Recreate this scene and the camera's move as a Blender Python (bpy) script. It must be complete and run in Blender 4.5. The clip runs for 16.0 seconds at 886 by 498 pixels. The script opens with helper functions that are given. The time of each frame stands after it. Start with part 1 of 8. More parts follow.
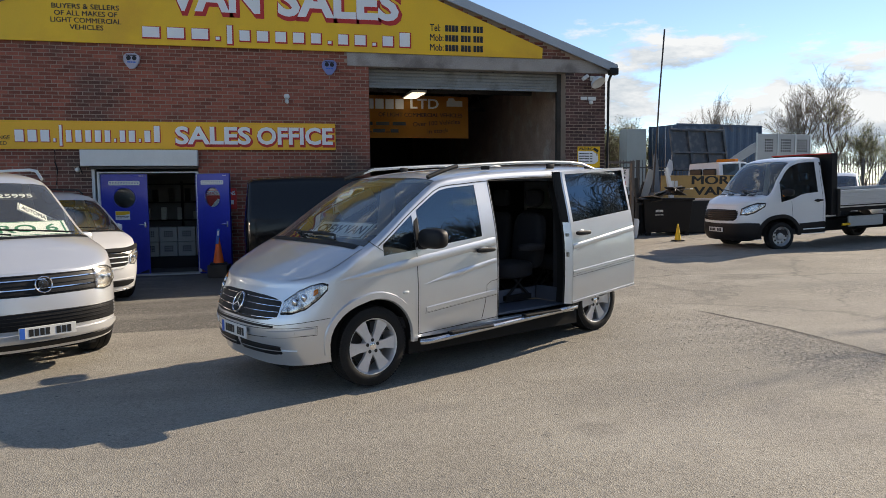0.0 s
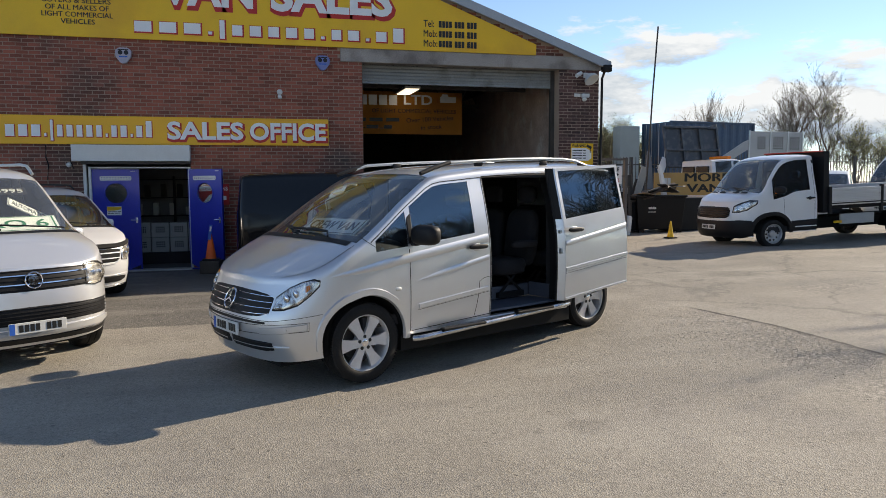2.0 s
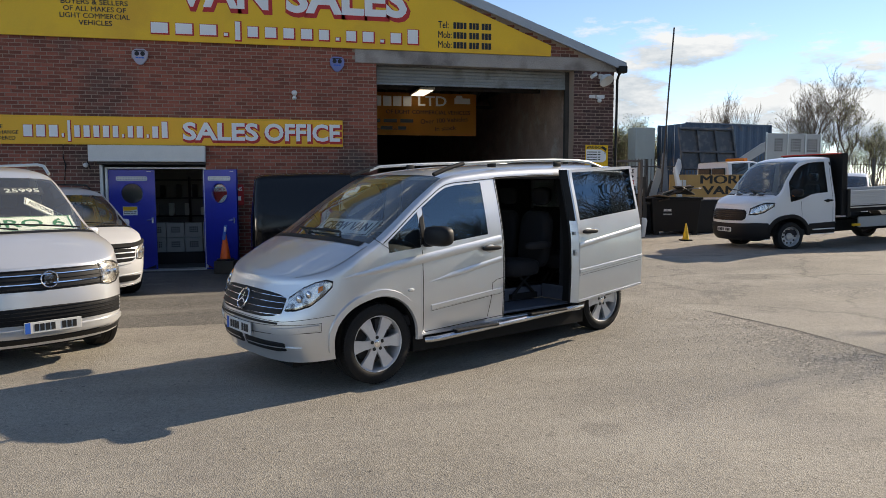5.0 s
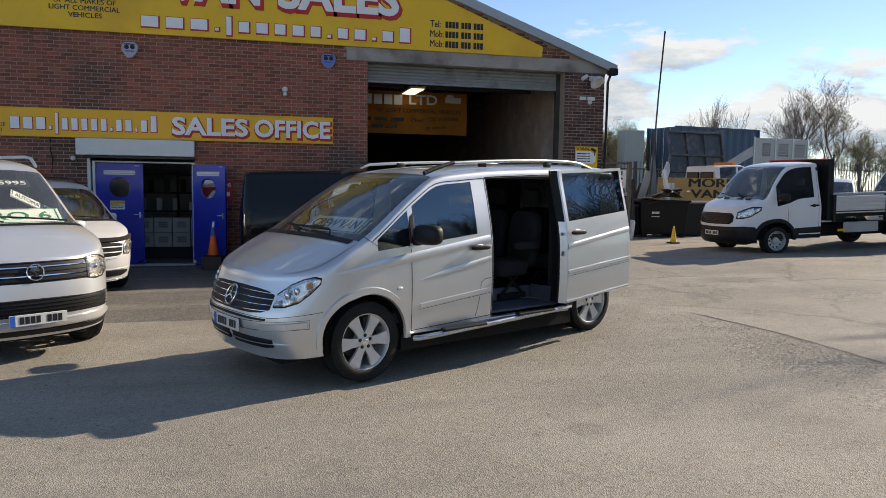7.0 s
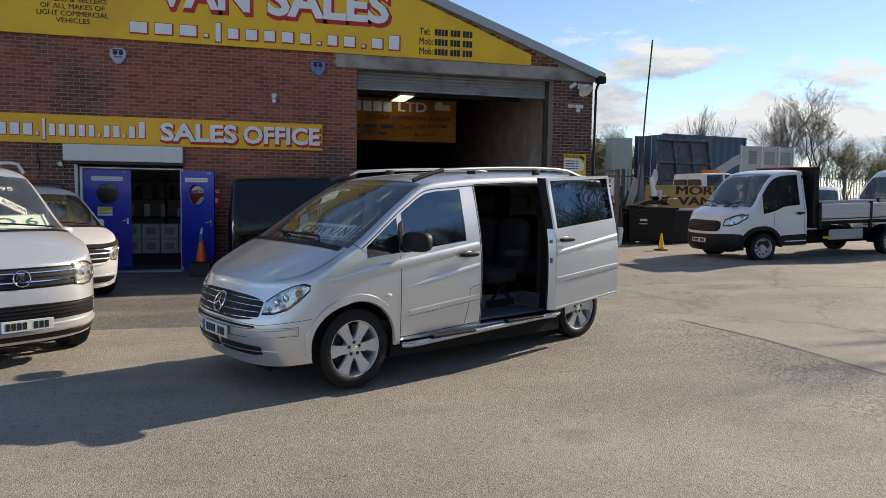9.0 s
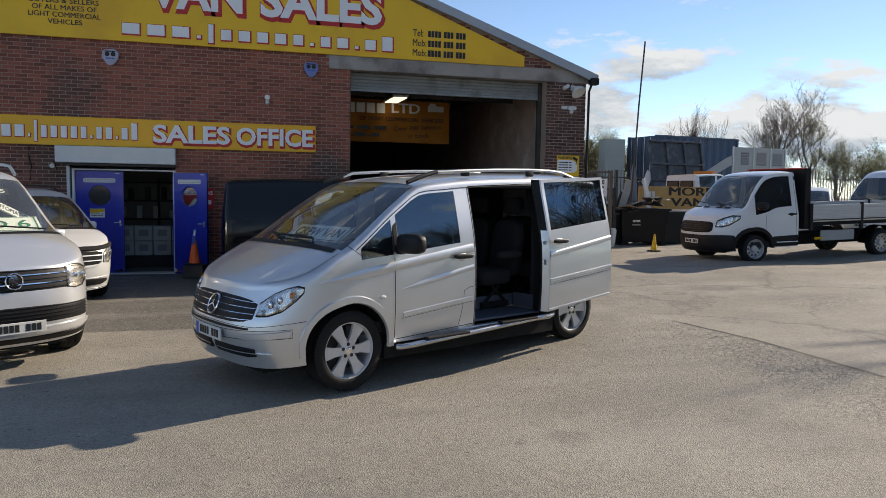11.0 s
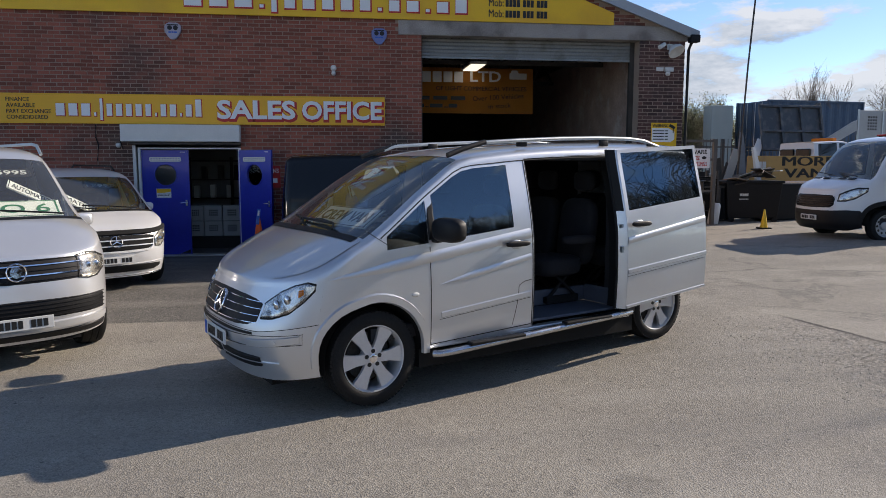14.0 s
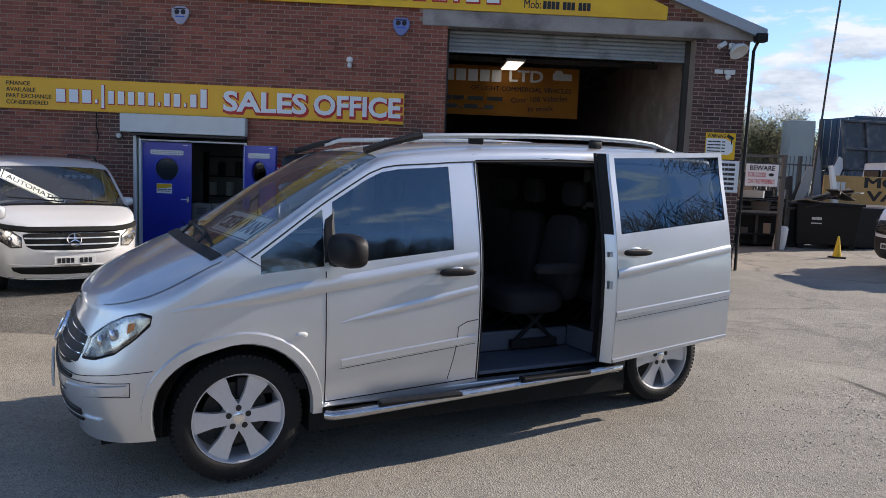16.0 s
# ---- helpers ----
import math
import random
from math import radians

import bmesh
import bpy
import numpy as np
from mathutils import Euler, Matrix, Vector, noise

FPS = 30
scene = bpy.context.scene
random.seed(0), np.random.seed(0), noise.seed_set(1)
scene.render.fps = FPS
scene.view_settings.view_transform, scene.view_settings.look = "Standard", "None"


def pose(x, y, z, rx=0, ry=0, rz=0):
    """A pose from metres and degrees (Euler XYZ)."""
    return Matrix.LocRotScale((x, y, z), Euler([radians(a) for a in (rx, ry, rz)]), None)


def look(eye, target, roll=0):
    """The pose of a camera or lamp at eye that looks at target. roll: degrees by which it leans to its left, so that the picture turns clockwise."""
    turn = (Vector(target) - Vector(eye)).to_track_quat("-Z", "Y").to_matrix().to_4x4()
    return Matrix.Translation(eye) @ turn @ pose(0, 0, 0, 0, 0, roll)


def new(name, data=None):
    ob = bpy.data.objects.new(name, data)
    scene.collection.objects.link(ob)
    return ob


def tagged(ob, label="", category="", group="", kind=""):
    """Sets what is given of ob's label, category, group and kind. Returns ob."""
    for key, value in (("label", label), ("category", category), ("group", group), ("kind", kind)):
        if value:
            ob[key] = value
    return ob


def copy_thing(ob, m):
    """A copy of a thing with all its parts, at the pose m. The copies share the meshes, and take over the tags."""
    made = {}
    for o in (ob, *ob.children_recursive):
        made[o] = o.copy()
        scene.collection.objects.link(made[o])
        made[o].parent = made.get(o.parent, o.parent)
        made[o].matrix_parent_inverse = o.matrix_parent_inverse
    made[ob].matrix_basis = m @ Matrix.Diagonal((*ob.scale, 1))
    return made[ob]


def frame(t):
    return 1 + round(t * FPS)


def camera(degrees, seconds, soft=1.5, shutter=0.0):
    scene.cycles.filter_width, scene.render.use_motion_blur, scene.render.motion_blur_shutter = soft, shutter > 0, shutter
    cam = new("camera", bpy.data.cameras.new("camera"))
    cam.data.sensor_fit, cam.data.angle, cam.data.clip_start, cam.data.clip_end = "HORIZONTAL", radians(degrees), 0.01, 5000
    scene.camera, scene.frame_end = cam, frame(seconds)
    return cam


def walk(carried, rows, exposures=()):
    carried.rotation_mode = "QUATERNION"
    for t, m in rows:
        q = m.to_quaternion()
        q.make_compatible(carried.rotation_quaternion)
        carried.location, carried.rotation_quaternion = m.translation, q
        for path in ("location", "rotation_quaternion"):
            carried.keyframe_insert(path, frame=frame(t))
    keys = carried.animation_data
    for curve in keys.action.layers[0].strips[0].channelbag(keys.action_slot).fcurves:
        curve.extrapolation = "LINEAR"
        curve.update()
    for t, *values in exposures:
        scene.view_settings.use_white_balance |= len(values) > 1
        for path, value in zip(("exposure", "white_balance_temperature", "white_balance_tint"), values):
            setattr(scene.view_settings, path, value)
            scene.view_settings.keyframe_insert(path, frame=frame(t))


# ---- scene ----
cam = camera(62.5, 16.0, soft=0.40)
PATH = [
    (0, (0.84, -1.491, 1.811), (1.32, 0.443, 1.639), -0.5),
    (0.5, (0.845, -1.496, 1.813), (1.33, 0.436, 1.636), -0.6),
    (1, (0.851, -1.482, 1.811), (1.364, 0.444, 1.643), -0.4),
    (1.5, (0.852, -1.491, 1.812), (1.364, 0.435, 1.644), -0.1),
    (2, (0.849, -1.484, 1.812), (1.346, 0.444, 1.63), -0.3),
    (2.5, (0.863, -1.475, 1.814), (1.329, 0.461, 1.624), -0.5),
    (3, (0.862, -1.453, 1.806), (1.285, 0.492, 1.616), -0.5),
    (3.5, (0.843, -1.464, 1.809), (1.291, 0.476, 1.618), 0.0),
    (4, (0.855, -1.468, 1.811), (1.321, 0.469, 1.632), -0.3),
    (6.5, (0.866, -1.458, 1.802), (1.319, 0.482, 1.625), 0.3),
    (7, (0.855, -1.47, 1.805), (1.346, 0.461, 1.625), 0.8),
    (7.5, (0.859, -1.482, 1.808), (1.354, 0.447, 1.624), 0.8),
    (8, (0.856, -1.478, 1.807), (1.371, 0.446, 1.63), 0.7),
    (8.5, (0.852, -1.484, 1.808), (1.37, 0.441, 1.643), 0.9),
    (11, (0.84, -1.493, 1.817), (1.378, 0.427, 1.659), 0.9),
    (11.5, (0.849, -1.496, 1.812), (1.412, 0.416, 1.641), 0.9),
    (12, (0.896, -1.527, 1.814), (1.444, 0.387, 1.625), 0.7),
    (12.5, (0.961, -1.335, 1.797), (1.457, 0.588, 1.559), -0.2),
    (13, (1.036, -1.04, 1.823), (1.541, 0.881, 1.587), 0.4),
    (13.5, (1.265, -0.792, 1.798), (1.65, 1.158, 1.576), -0.8),
    (14, (1.559, -0.419, 1.82), (1.832, 1.549, 1.591), 0.0),
    (14.5, (1.714, -0.102, 1.815), (2.024, 1.864, 1.615), 1.1),
    (15, (2.078, 0.278, 1.803), (2.368, 2.249, 1.633), -1.8),
    (15.5, (2.429, 0.614, 1.809), (2.496, 2.604, 1.612), 0.4),
    (16, (2.702, 0.949, 1.794), (2.787, 2.936, 1.581), 2.3),
]
EV = 0.77
walk(cam, [(t, look(eye, target, roll)) for t, eye, target, roll in PATH], exposures=[
    (0, EV, 7550, 12), (3.5, EV, 7600, 12), (6.5, EV - 0.05, 7580, 12), (8.5, EV - 0.1, 7550, 12), (11.0, EV - 0.18, 7480, 12), (11.5, EV - 0.23, 7420, 12), (12.0, EV - 0.28, 7320, 12),
    (12.5, EV - 0.34, 7220, 12), (13.5, EV - 0.28, 6980, 14), (14, EV - 0.25, 6920, 15), (14.5, EV - 0.21, 6850, 15), (15, EV - 0.14, 6800, 15), (16, EV + 0.02, 6780, 15)])

# ---- world, sun ----
SUN_AZ = math.atan2(0.352, 0.936)      # the sun stands behind the yard, over its far side
SUN_EL = radians(27.1)
world = bpy.data.worlds.new("sky")
scene.world = world
world.use_nodes = True
wn, wl = world.node_tree.nodes, world.node_tree.links
wn.clear()
w_out = wn.new("ShaderNodeOutputWorld")
w_bg = wn.new("ShaderNodeBackground")
w_bg.inputs[1].default_value = 0.122
w_sky = wn.new("ShaderNodeTexSky")
w_sky.sky_type = "NISHITA"
w_sky.sun_disc = False
w_sky.sun_elevation = SUN_EL
w_sky.sun_rotation = math.pi / 2 - SUN_AZ
w_sky.air_density, w_sky.dust_density, w_sky.ozone_density = 0.72, 0.02, 3.5
w_co = wn.new("ShaderNodeTexCoord")
w_map = wn.new("ShaderNodeMapping")
w_map.inputs["Scale"].default_value = (1.0, 1.0, 3.2)
w_map.inputs["Location"].default_value = (0.33, 0.15, 0.1)
w_n = wn.new("ShaderNodeTexNoise")
w_n.inputs["Scale"].default_value, w_n.inputs["Detail"].default_value, w_n.inputs["Roughness"].default_value = 4.2, 9, 0.6
w_r = wn.new("ShaderNodeValToRGB")
w_r.color_ramp.elements[0].position, w_r.color_ramp.elements[1].position = 0.545, 0.61
w_sep = wn.new("ShaderNodeSeparateXYZ")
w_low = wn.new("ShaderNodeMapRange")      # clouds thicken towards the horizon
w_low.inputs["From Min"].default_value, w_low.inputs["From Max"].default_value = 0.20, 0.13
w_low.inputs["To Min"].default_value, w_low.inputs["To Max"].default_value = -0.030, 0.055
w_mul = wn.new("ShaderNodeMath")
w_mul.operation = "ADD"
w_map2 = wn.new("ShaderNodeMapping")
w_map2.inputs["Scale"].default_value = (1.0, 1.0, 3.2)
w_map2.inputs["Location"].default_value = (0.33 + 0.01, 0.15 + 0.005, 0.1 + 0.085)
w_n2 = wn.new("ShaderNodeTexNoise")
w_n2.inputs["Scale"].default_value, w_n2.inputs["Detail"].default_value, w_n2.inputs["Roughness"].default_value = 4.2, 9, 0.6
w_dif = wn.new("ShaderNodeMath")
w_dif.operation = "SUBTRACT"
w_lit = wn.new("ShaderNodeMapRange")
w_lit.inputs["From Min"].default_value, w_lit.inputs["From Max"].default_value = -0.10, 0.08
w_shade = wn.new("ShaderNodeMix")
w_shade.data_type = "RGBA"
w_shade.inputs[6].default_value, w_shade.inputs[7].default_value = (2.1, 2.72, 3.5, 1), (4.1, 4.6, 5.2, 1)
w_mix = wn.new("ShaderNodeMix")
w_mix.data_type = "RGBA"
wl.new(w_co.outputs["Generated"], w_map.inputs[0])
wl.new(w_map.outputs[0], w_n.inputs["Vector"])
wl.new(w_co.outputs["Generated"], w_map2.inputs[0])
wl.new(w_map2.outputs[0], w_n2.inputs["Vector"])
wl.new(w_co.outputs["Generated"], w_sep.inputs[0])
wl.new(w_sep.outputs["Z"], w_low.inputs["Value"])
wl.new(w_n.outputs["Fac"], w_mul.inputs[0])
wl.new(w_low.outputs[0], w_mul.inputs[1])
wl.new(w_n.outputs["Fac"], w_dif.inputs[0])
wl.new(w_n2.outputs["Fac"], w_dif.inputs[1])
wl.new(w_dif.outputs[0], w_lit.inputs["Value"])
wl.new(w_lit.outputs[0], w_shade.inputs[0])
wl.new(w_mul.outputs[0], w_r.inputs[0])
wl.new(w_r.outputs[0], w_mix.inputs[0])
wl.new(w_sky.outputs[0], w_mix.inputs[6])
wl.new(w_shade.outputs[2], w_mix.inputs[7])
wl.new(w_mix.outputs[2], w_bg.inputs[0])
wl.new(w_bg.outputs[0], w_out.inputs[0])

sun = new("sun", bpy.data.lights.new("sun", "SUN"))
sun.data.energy, sun.data.angle, sun.data.color = 3.9, radians(0.53), (1.0, 0.93, 0.82)
sun.matrix_world = look((40 * math.cos(SUN_EL) * math.cos(SUN_AZ), 40 * math.cos(SUN_EL) * math.sin(SUN_AZ), 40 * math.sin(SUN_EL)), (0, 0, 0))


# ---- materials ----
def mat(name, base, rough=0.6, metal=0.0, vary=0.15, scale=6.0, fine=60.0, bump=0.0, bump_scale=80.0, coat=0.0,
        pick="", pick_amount=0.0, second=None, second_scale=1.0, second_at=(0.5, 0.65), emit=0.0, rough_vary=0.1):
    """A principled material: base colour varied at two scales, with optional patches of a second colour and fine relief."""
    m = bpy.data.materials.new(name)
    m.use_nodes = True
    nt = m.node_tree
    n, ln = nt.nodes, nt.links
    b = n["Principled BSDF"]
    b.inputs["Metallic"].default_value = metal
    b.inputs["Coat Weight"].default_value = coat
    b.inputs["Coat Roughness"].default_value = 0.04
    co = n.new("ShaderNodeTexCoord")
    big, small = n.new("ShaderNodeTexNoise"), n.new("ShaderNodeTexNoise")
    for node, s in ((big, scale), (small, fine)):
        node.inputs["Scale"].default_value = s
        node.inputs["Detail"].default_value = 4
        ln.new(co.outputs["Object"], node.inputs["Vector"])
    add = n.new("ShaderNodeMath")
    add.operation = "ADD"
    ln.new(big.outputs["Fac"], add.inputs[0])
    ln.new(small.outputs["Fac"], add.inputs[1])
    rng = n.new("ShaderNodeMapRange")
    rng.inputs["From Min"].default_value, rng.inputs["From Max"].default_value = 0.6, 1.4
    rng.inputs["To Min"].default_value, rng.inputs["To Max"].default_value = 1 - vary, 1 + vary
    ln.new(add.outputs[0], rng.inputs["Value"])
    value = rng.outputs[0]
    if pick:
        if pick == "object":
            src = n.new("ShaderNodeObjectInfo").outputs["Random"]
        else:
            src = n.new("ShaderNodeNewGeometry").outputs["Random Per Island"]
        r2 = n.new("ShaderNodeMapRange")
        r2.inputs["To Min"].default_value, r2.inputs["To Max"].default_value = 1 - pick_amount, 1 + pick_amount
        ln.new(src, r2.inputs["Value"])
        mm = n.new("ShaderNodeMath")
        mm.operation = "MULTIPLY"
        ln.new(value, mm.inputs[0])
        ln.new(r2.outputs[0], mm.inputs[1])
        value = mm.outputs[0]
    colour = n.new("ShaderNodeRGB")
    colour.outputs[0].default_value = (*base, 1)
    col = colour.outputs[0]
    if second:
        sn = n.new("ShaderNodeTexNoise")
        sn.inputs["Scale"].default_value, sn.inputs["Detail"].default_value = second_scale, 6
        ln.new(co.outputs["Object"], sn.inputs["Vector"])
        sr = n.new("ShaderNodeMapRange")
        sr.inputs["From Min"].default_value, sr.inputs["From Max"].default_value = second_at
        ln.new(sn.outputs["Fac"], sr.inputs["Value"])
        sm = n.new("ShaderNodeMix")
        sm.data_type = "RGBA"
        sm.inputs[7].default_value = (*second, 1)
        ln.new(sr.outputs[0], sm.inputs[0])
        ln.new(col, sm.inputs[6])
        col = sm.outputs[2]
    mul = n.new("ShaderNodeVectorMath")
    mul.operation = "SCALE"
    ln.new(col, mul.inputs[0])
    ln.new(value, mul.inputs["Scale"])
    ln.new(mul.outputs[0], b.inputs["Base Color"])
    rr = n.new("ShaderNodeMapRange")
    rr.inputs["To Min"].default_value, rr.inputs["To Max"].default_value = max(0.02, rough - rough_vary), min(1, rough + rough_vary)
    ln.new(big.outputs["Fac"], rr.inputs["Value"])
    ln.new(rr.outputs[0], b.inputs["Roughness"])
    if bump:
        bn = n.new("ShaderNodeTexNoise")
        bn.inputs["Scale"].default_value, bn.inputs["Detail"].default_value = bump_scale, 5
        ln.new(co.outputs["Object"], bn.inputs["Vector"])
        bp = n.new("ShaderNodeBump")
        bp.inputs["Strength"].default_value, bp.inputs["Distance"].default_value = bump, 0.01
        ln.new(bn.outputs["Fac"], bp.inputs["Height"])
        ln.new(bp.outputs[0], b.inputs["Normal"])
    if emit:
        b.inputs["Emission Color"].default_value = (*base, 1)
        b.inputs["Emission Strength"].default_value = emit
    return m


def glass(name, tint, gloss=1.0, veil=0.0, sheen=(1.0, 1.0, 1.0)):
    """A thin pane: tinted see-through with a mirror gloss that grows at grazing angles."""
    m = bpy.data.materials.new(name)
    m.use_nodes = True
    nt = m.node_tree
    n, ln = nt.nodes, nt.links
    n.clear()
    out = n.new("ShaderNodeOutputMaterial")
    tr, gl, mx, fr = n.new("ShaderNodeBsdfTransparent"), n.new("ShaderNodeBsdfGlossy"), n.new("ShaderNodeMixShader"), n.new("ShaderNodeFresnel")
    tr.inputs[0].default_value = (*tint, 1)
    gl.inputs["Roughness"].default_value = 0.01
    gl.inputs["Color"].default_value = (*sheen, 1)
    fr.inputs["IOR"].default_value = 1.45 + 0.35 * gloss
    ln.new(fr.outputs[0], mx.inputs[0])
    ln.new(tr.outputs[0], mx.inputs[1])
    ln.new(gl.outputs[0], mx.inputs[2])
    last = mx.outputs[0]
    if veil:      # pale diffuse veil painted over the pane in place of sky reflection
        df, m2 = n.new("ShaderNodeBsdfDiffuse"), n.new("ShaderNodeMixShader")
        df.inputs[0].default_value = (0.55, 0.55, 0.50, 1)
        m2.inputs[0].default_value = veil
        ln.new(last, m2.inputs[1])
        ln.new(df.outputs[0], m2.inputs[2])
        last = m2.outputs[0]
    ln.new(last, out.inputs[0])
    return m


def ground_material():
    m = bpy.data.materials.new("worn_yard_surface")
    m.use_nodes = True
    nt = m.node_tree
    n, ln = nt.nodes, nt.links
    b = n["Principled BSDF"]
    co = n.new("ShaderNodeTexCoord")

    def noise_at(scale, detail=5, rough=0.55):
        t = n.new("ShaderNodeTexNoise")
        t.inputs["Scale"].default_value, t.inputs["Detail"].default_value, t.inputs["Roughness"].default_value = scale, detail, rough
        ln.new(co.outputs["Object"], t.inputs["Vector"])
        return t.outputs["Fac"]

    def ranged(src, a, c, lo=0.0, hi=1.0):
        r = n.new("ShaderNodeMapRange")
        for k, v in zip(("From Min", "From Max", "To Min", "To Max"), (a, c, lo, hi)):
            r.inputs[k].default_value = v
        ln.new(src, r.inputs["Value"])
        return r.outputs[0]

    def mixed(fac, a, c):
        x = n.new("ShaderNodeMix")
        x.data_type = "RGBA"
        ln.new(fac, x.inputs[0])
        for s, v in ((6, a), (7, c)):
            if isinstance(v, tuple):
                x.inputs[s].default_value = (*v, 1)
            else:
                ln.new(v, x.inputs[s])
        return x.outputs[2]

    base = mixed(ranged(noise_at(0.55), 0.35, 0.65), (0.248, 0.224, 0.180), (0.335, 0.306, 0.25))
    base = mixed(ranged(noise_at(0.23, 7, 0.65), 0.50, 0.64, 0, 0.75), base, (0.21, 0.19, 0.165))
    base = mixed(ranged(noise_at(1.7, 7, 0.7), 0.62, 0.74, 0, 0.6), base, (0.13, 0.12, 0.105))
    for cx, cy, r, dark in ((3.22, 3.36, 0.20, 0.5), (2.81, 3.35, 0.05, 0.6), (9.3, 10.0, 0.75, 0.55), (5.6, 7.6, 0.5, 0.35), (0.2, 8.6, 0.7, 0.3), (6.4, 3.2, 0.3, 0.3), (8.6, 6.6, 0.5, 0.35), (1.3, 3.0, 0.25, 0.25), (10.9, 10.7, 0.45, 0.5), (6.4, 8.9, 0.40, 0.45)):
        off = n.new("ShaderNodeVectorMath")
        off.operation = "SUBTRACT"
        off.inputs[1].default_value = (cx, cy, 0)
        ln.new(co.outputs["Object"], off.inputs[0])
        ll = n.new("ShaderNodeVectorMath")
        ll.operation = "LENGTH"
        ln.new(off.outputs[0], ll.inputs[0])
        wob = n.new("ShaderNodeMath")
        wob.operation = "MULTIPLY_ADD"
        wob.inputs[1].default_value = r * 1.6
        ln.new(noise_at(4.5 / max(r, 0.2) ** 0.5, 6, 0.65), wob.inputs[0])
        ln.new(ll.outputs["Value"], wob.inputs[2])
        base = mixed(ranged(wob.outputs[0], r * 1.9, r * 1.35, 0, dark), base, (0.09, 0.082, 0.07))
    # the broken edge of an old concrete strip, and cracks in the far half of the yard
    sx = n.new("ShaderNodeSeparateXYZ")
    ln.new(co.outputs["Object"], sx.inputs[0])

    def calc(op, a, c, d=None):
        q = n.new("ShaderNodeMath")
        q.operation = op
        for i, v in enumerate((a, c, d)):
            if v is None:
                continue
            if isinstance(v, (int, float)):
                q.inputs[i].default_value = v
            else:
                ln.new(v, q.inputs[i])
        return q.outputs[0]

    edge = calc("ADD", calc("MULTIPLY_ADD", sx.outputs["Y"], 0.2, calc("SUBTRACT", sx.outputs["X"], 7.98)), calc("MULTIPLY_ADD", noise_at(5, 6, 0.7), 0.10, -0.05))
    near = ranged(sx.outputs["Y"], 7.3, 6.9)
    base = mixed(calc("MULTIPLY", ranged(edge, 0.0, 0.02, 0, 0.7), near), base, (0.29, 0.265, 0.228))
    crack = n.new("ShaderNodeTexVoronoi")
    crack.feature = "DISTANCE_TO_EDGE"
    crack.inputs["Scale"].default_value = 0.36
    wv = n.new("ShaderNodeVectorMath")
    wv.operation = "ADD"
    wn3 = n.new("ShaderNodeTexNoise")
    wn3.inputs["Scale"].default_value, wn3.inputs["Detail"].default_value = 1.4, 6
    ln.new(co.outputs["Object"], wn3.inputs["Vector"])
    ln.new(co.outputs["Object"], wv.inputs[0])
    ln.new(wn3.outputs["Color"], wv.inputs[1])
    ln.new(wv.outputs[0], crack.inputs["Vector"])
    base = mixed(calc("MULTIPLY", ranged(crack.outputs["Distance"], 0.024, 0.007, 0, 0.75), calc("MULTIPLY", ranged(sx.outputs["X"], 5.5, 8.0), ranged(noise_at(0.5), 0.38, 0.48))), base, (0.07, 0.063, 0.055))
    # darker ground before the office, ending at a straight, slightly wavering edge
    dark_band = calc("MULTIPLY", ranged(calc("ADD", sx.outputs["Y"], calc("MULTIPLY_ADD", noise_at(3, 6, 0.7), 0.16, -0.08)), 8.28, 8.34), ranged(sx.outputs["X"], 3.6, 2.6))
    base = mixed(calc("MULTIPLY", dark_band, 0.93), base, mixed(ranged(noise_at(2.5, 6, 0.65), 0.35, 0.7), (0.046, 0.043, 0.039), (0.078, 0.073, 0.066)))
    # broken stone along the edge of the old concrete strip and in worn hollows
    ragged = calc("MULTIPLY_ADD", noise_at(1.6, 6, 0.65), 1.5, -0.75)
    stones = calc("MULTIPLY", calc("MULTIPLY", ranged(calc("ADD", sx.outputs["X"], ragged), 5.5, 6.2), ranged(edge, 0.01, -0.02)), ranged(calc("ADD", sx.outputs["Y"], ragged), 7.3, 6.5))
    for cx, cy, r in ((9.5, 8.2, 0.75), (13.4, 10.9, 0.8), (11.0, 12.0, 0.45), (7.45, 7.05, 0.30), (8.65, 11.0, 0.30), (8.05, 8.8, 0.35), (10.4, 8.3, 0.6), (12.3, 9.0, 0.6)):
        away = n.new("ShaderNodeVectorMath")
        away.operation = "DISTANCE"
        away.inputs[1].default_value = (cx, cy, 0)
        ln.new(co.outputs["Object"], away.inputs[0])
        stones = calc("MAXIMUM", stones, ranged(calc("ADD", away.outputs["Value"], calc("MULTIPLY", ragged, r * 1.3)), r * 1.3, r * 0.5, 0, 0.8))
    chip = n.new("ShaderNodeTexVoronoi")
    chip.inputs["Scale"].default_value = 27
    ln.new(co.outputs["Object"], chip.inputs["Vector"])
    ksep = n.new("ShaderNodeSeparateColor")
    ln.new(chip.outputs["Color"], ksep.inputs[0])
    stone = mixed(ksep.outputs[0], (0.10, 0.09, 0.078), (0.46, 0.42, 0.36))
    stone = mixed(ranged(chip.outputs["Distance"], 0.42, 0.62, 0, 0.85), stone, (0.045, 0.04, 0.034))
    base = mixed(calc("MULTIPLY", stones, 0.8), base, stone)
    base = mixed(ranged(noise_at(0.9, 8, 0.75), 0.54, 0.70, 0, 0.35), base, (0.15, 0.137, 0.118))
    # dimming put into the colour: ground darkens towards +x, broken by noise
    base = mixed(calc("MULTIPLY", ranged(sx.outputs["X"], 2.6, 5.6, 0, 0.46), ranged(noise_at(0.7, 6, 0.6), 0.25, 0.62)), base, (0.12, 0.112, 0.095))
    coarse = n.new("ShaderNodeTexVoronoi")
    coarse.inputs["Scale"].default_value = 34
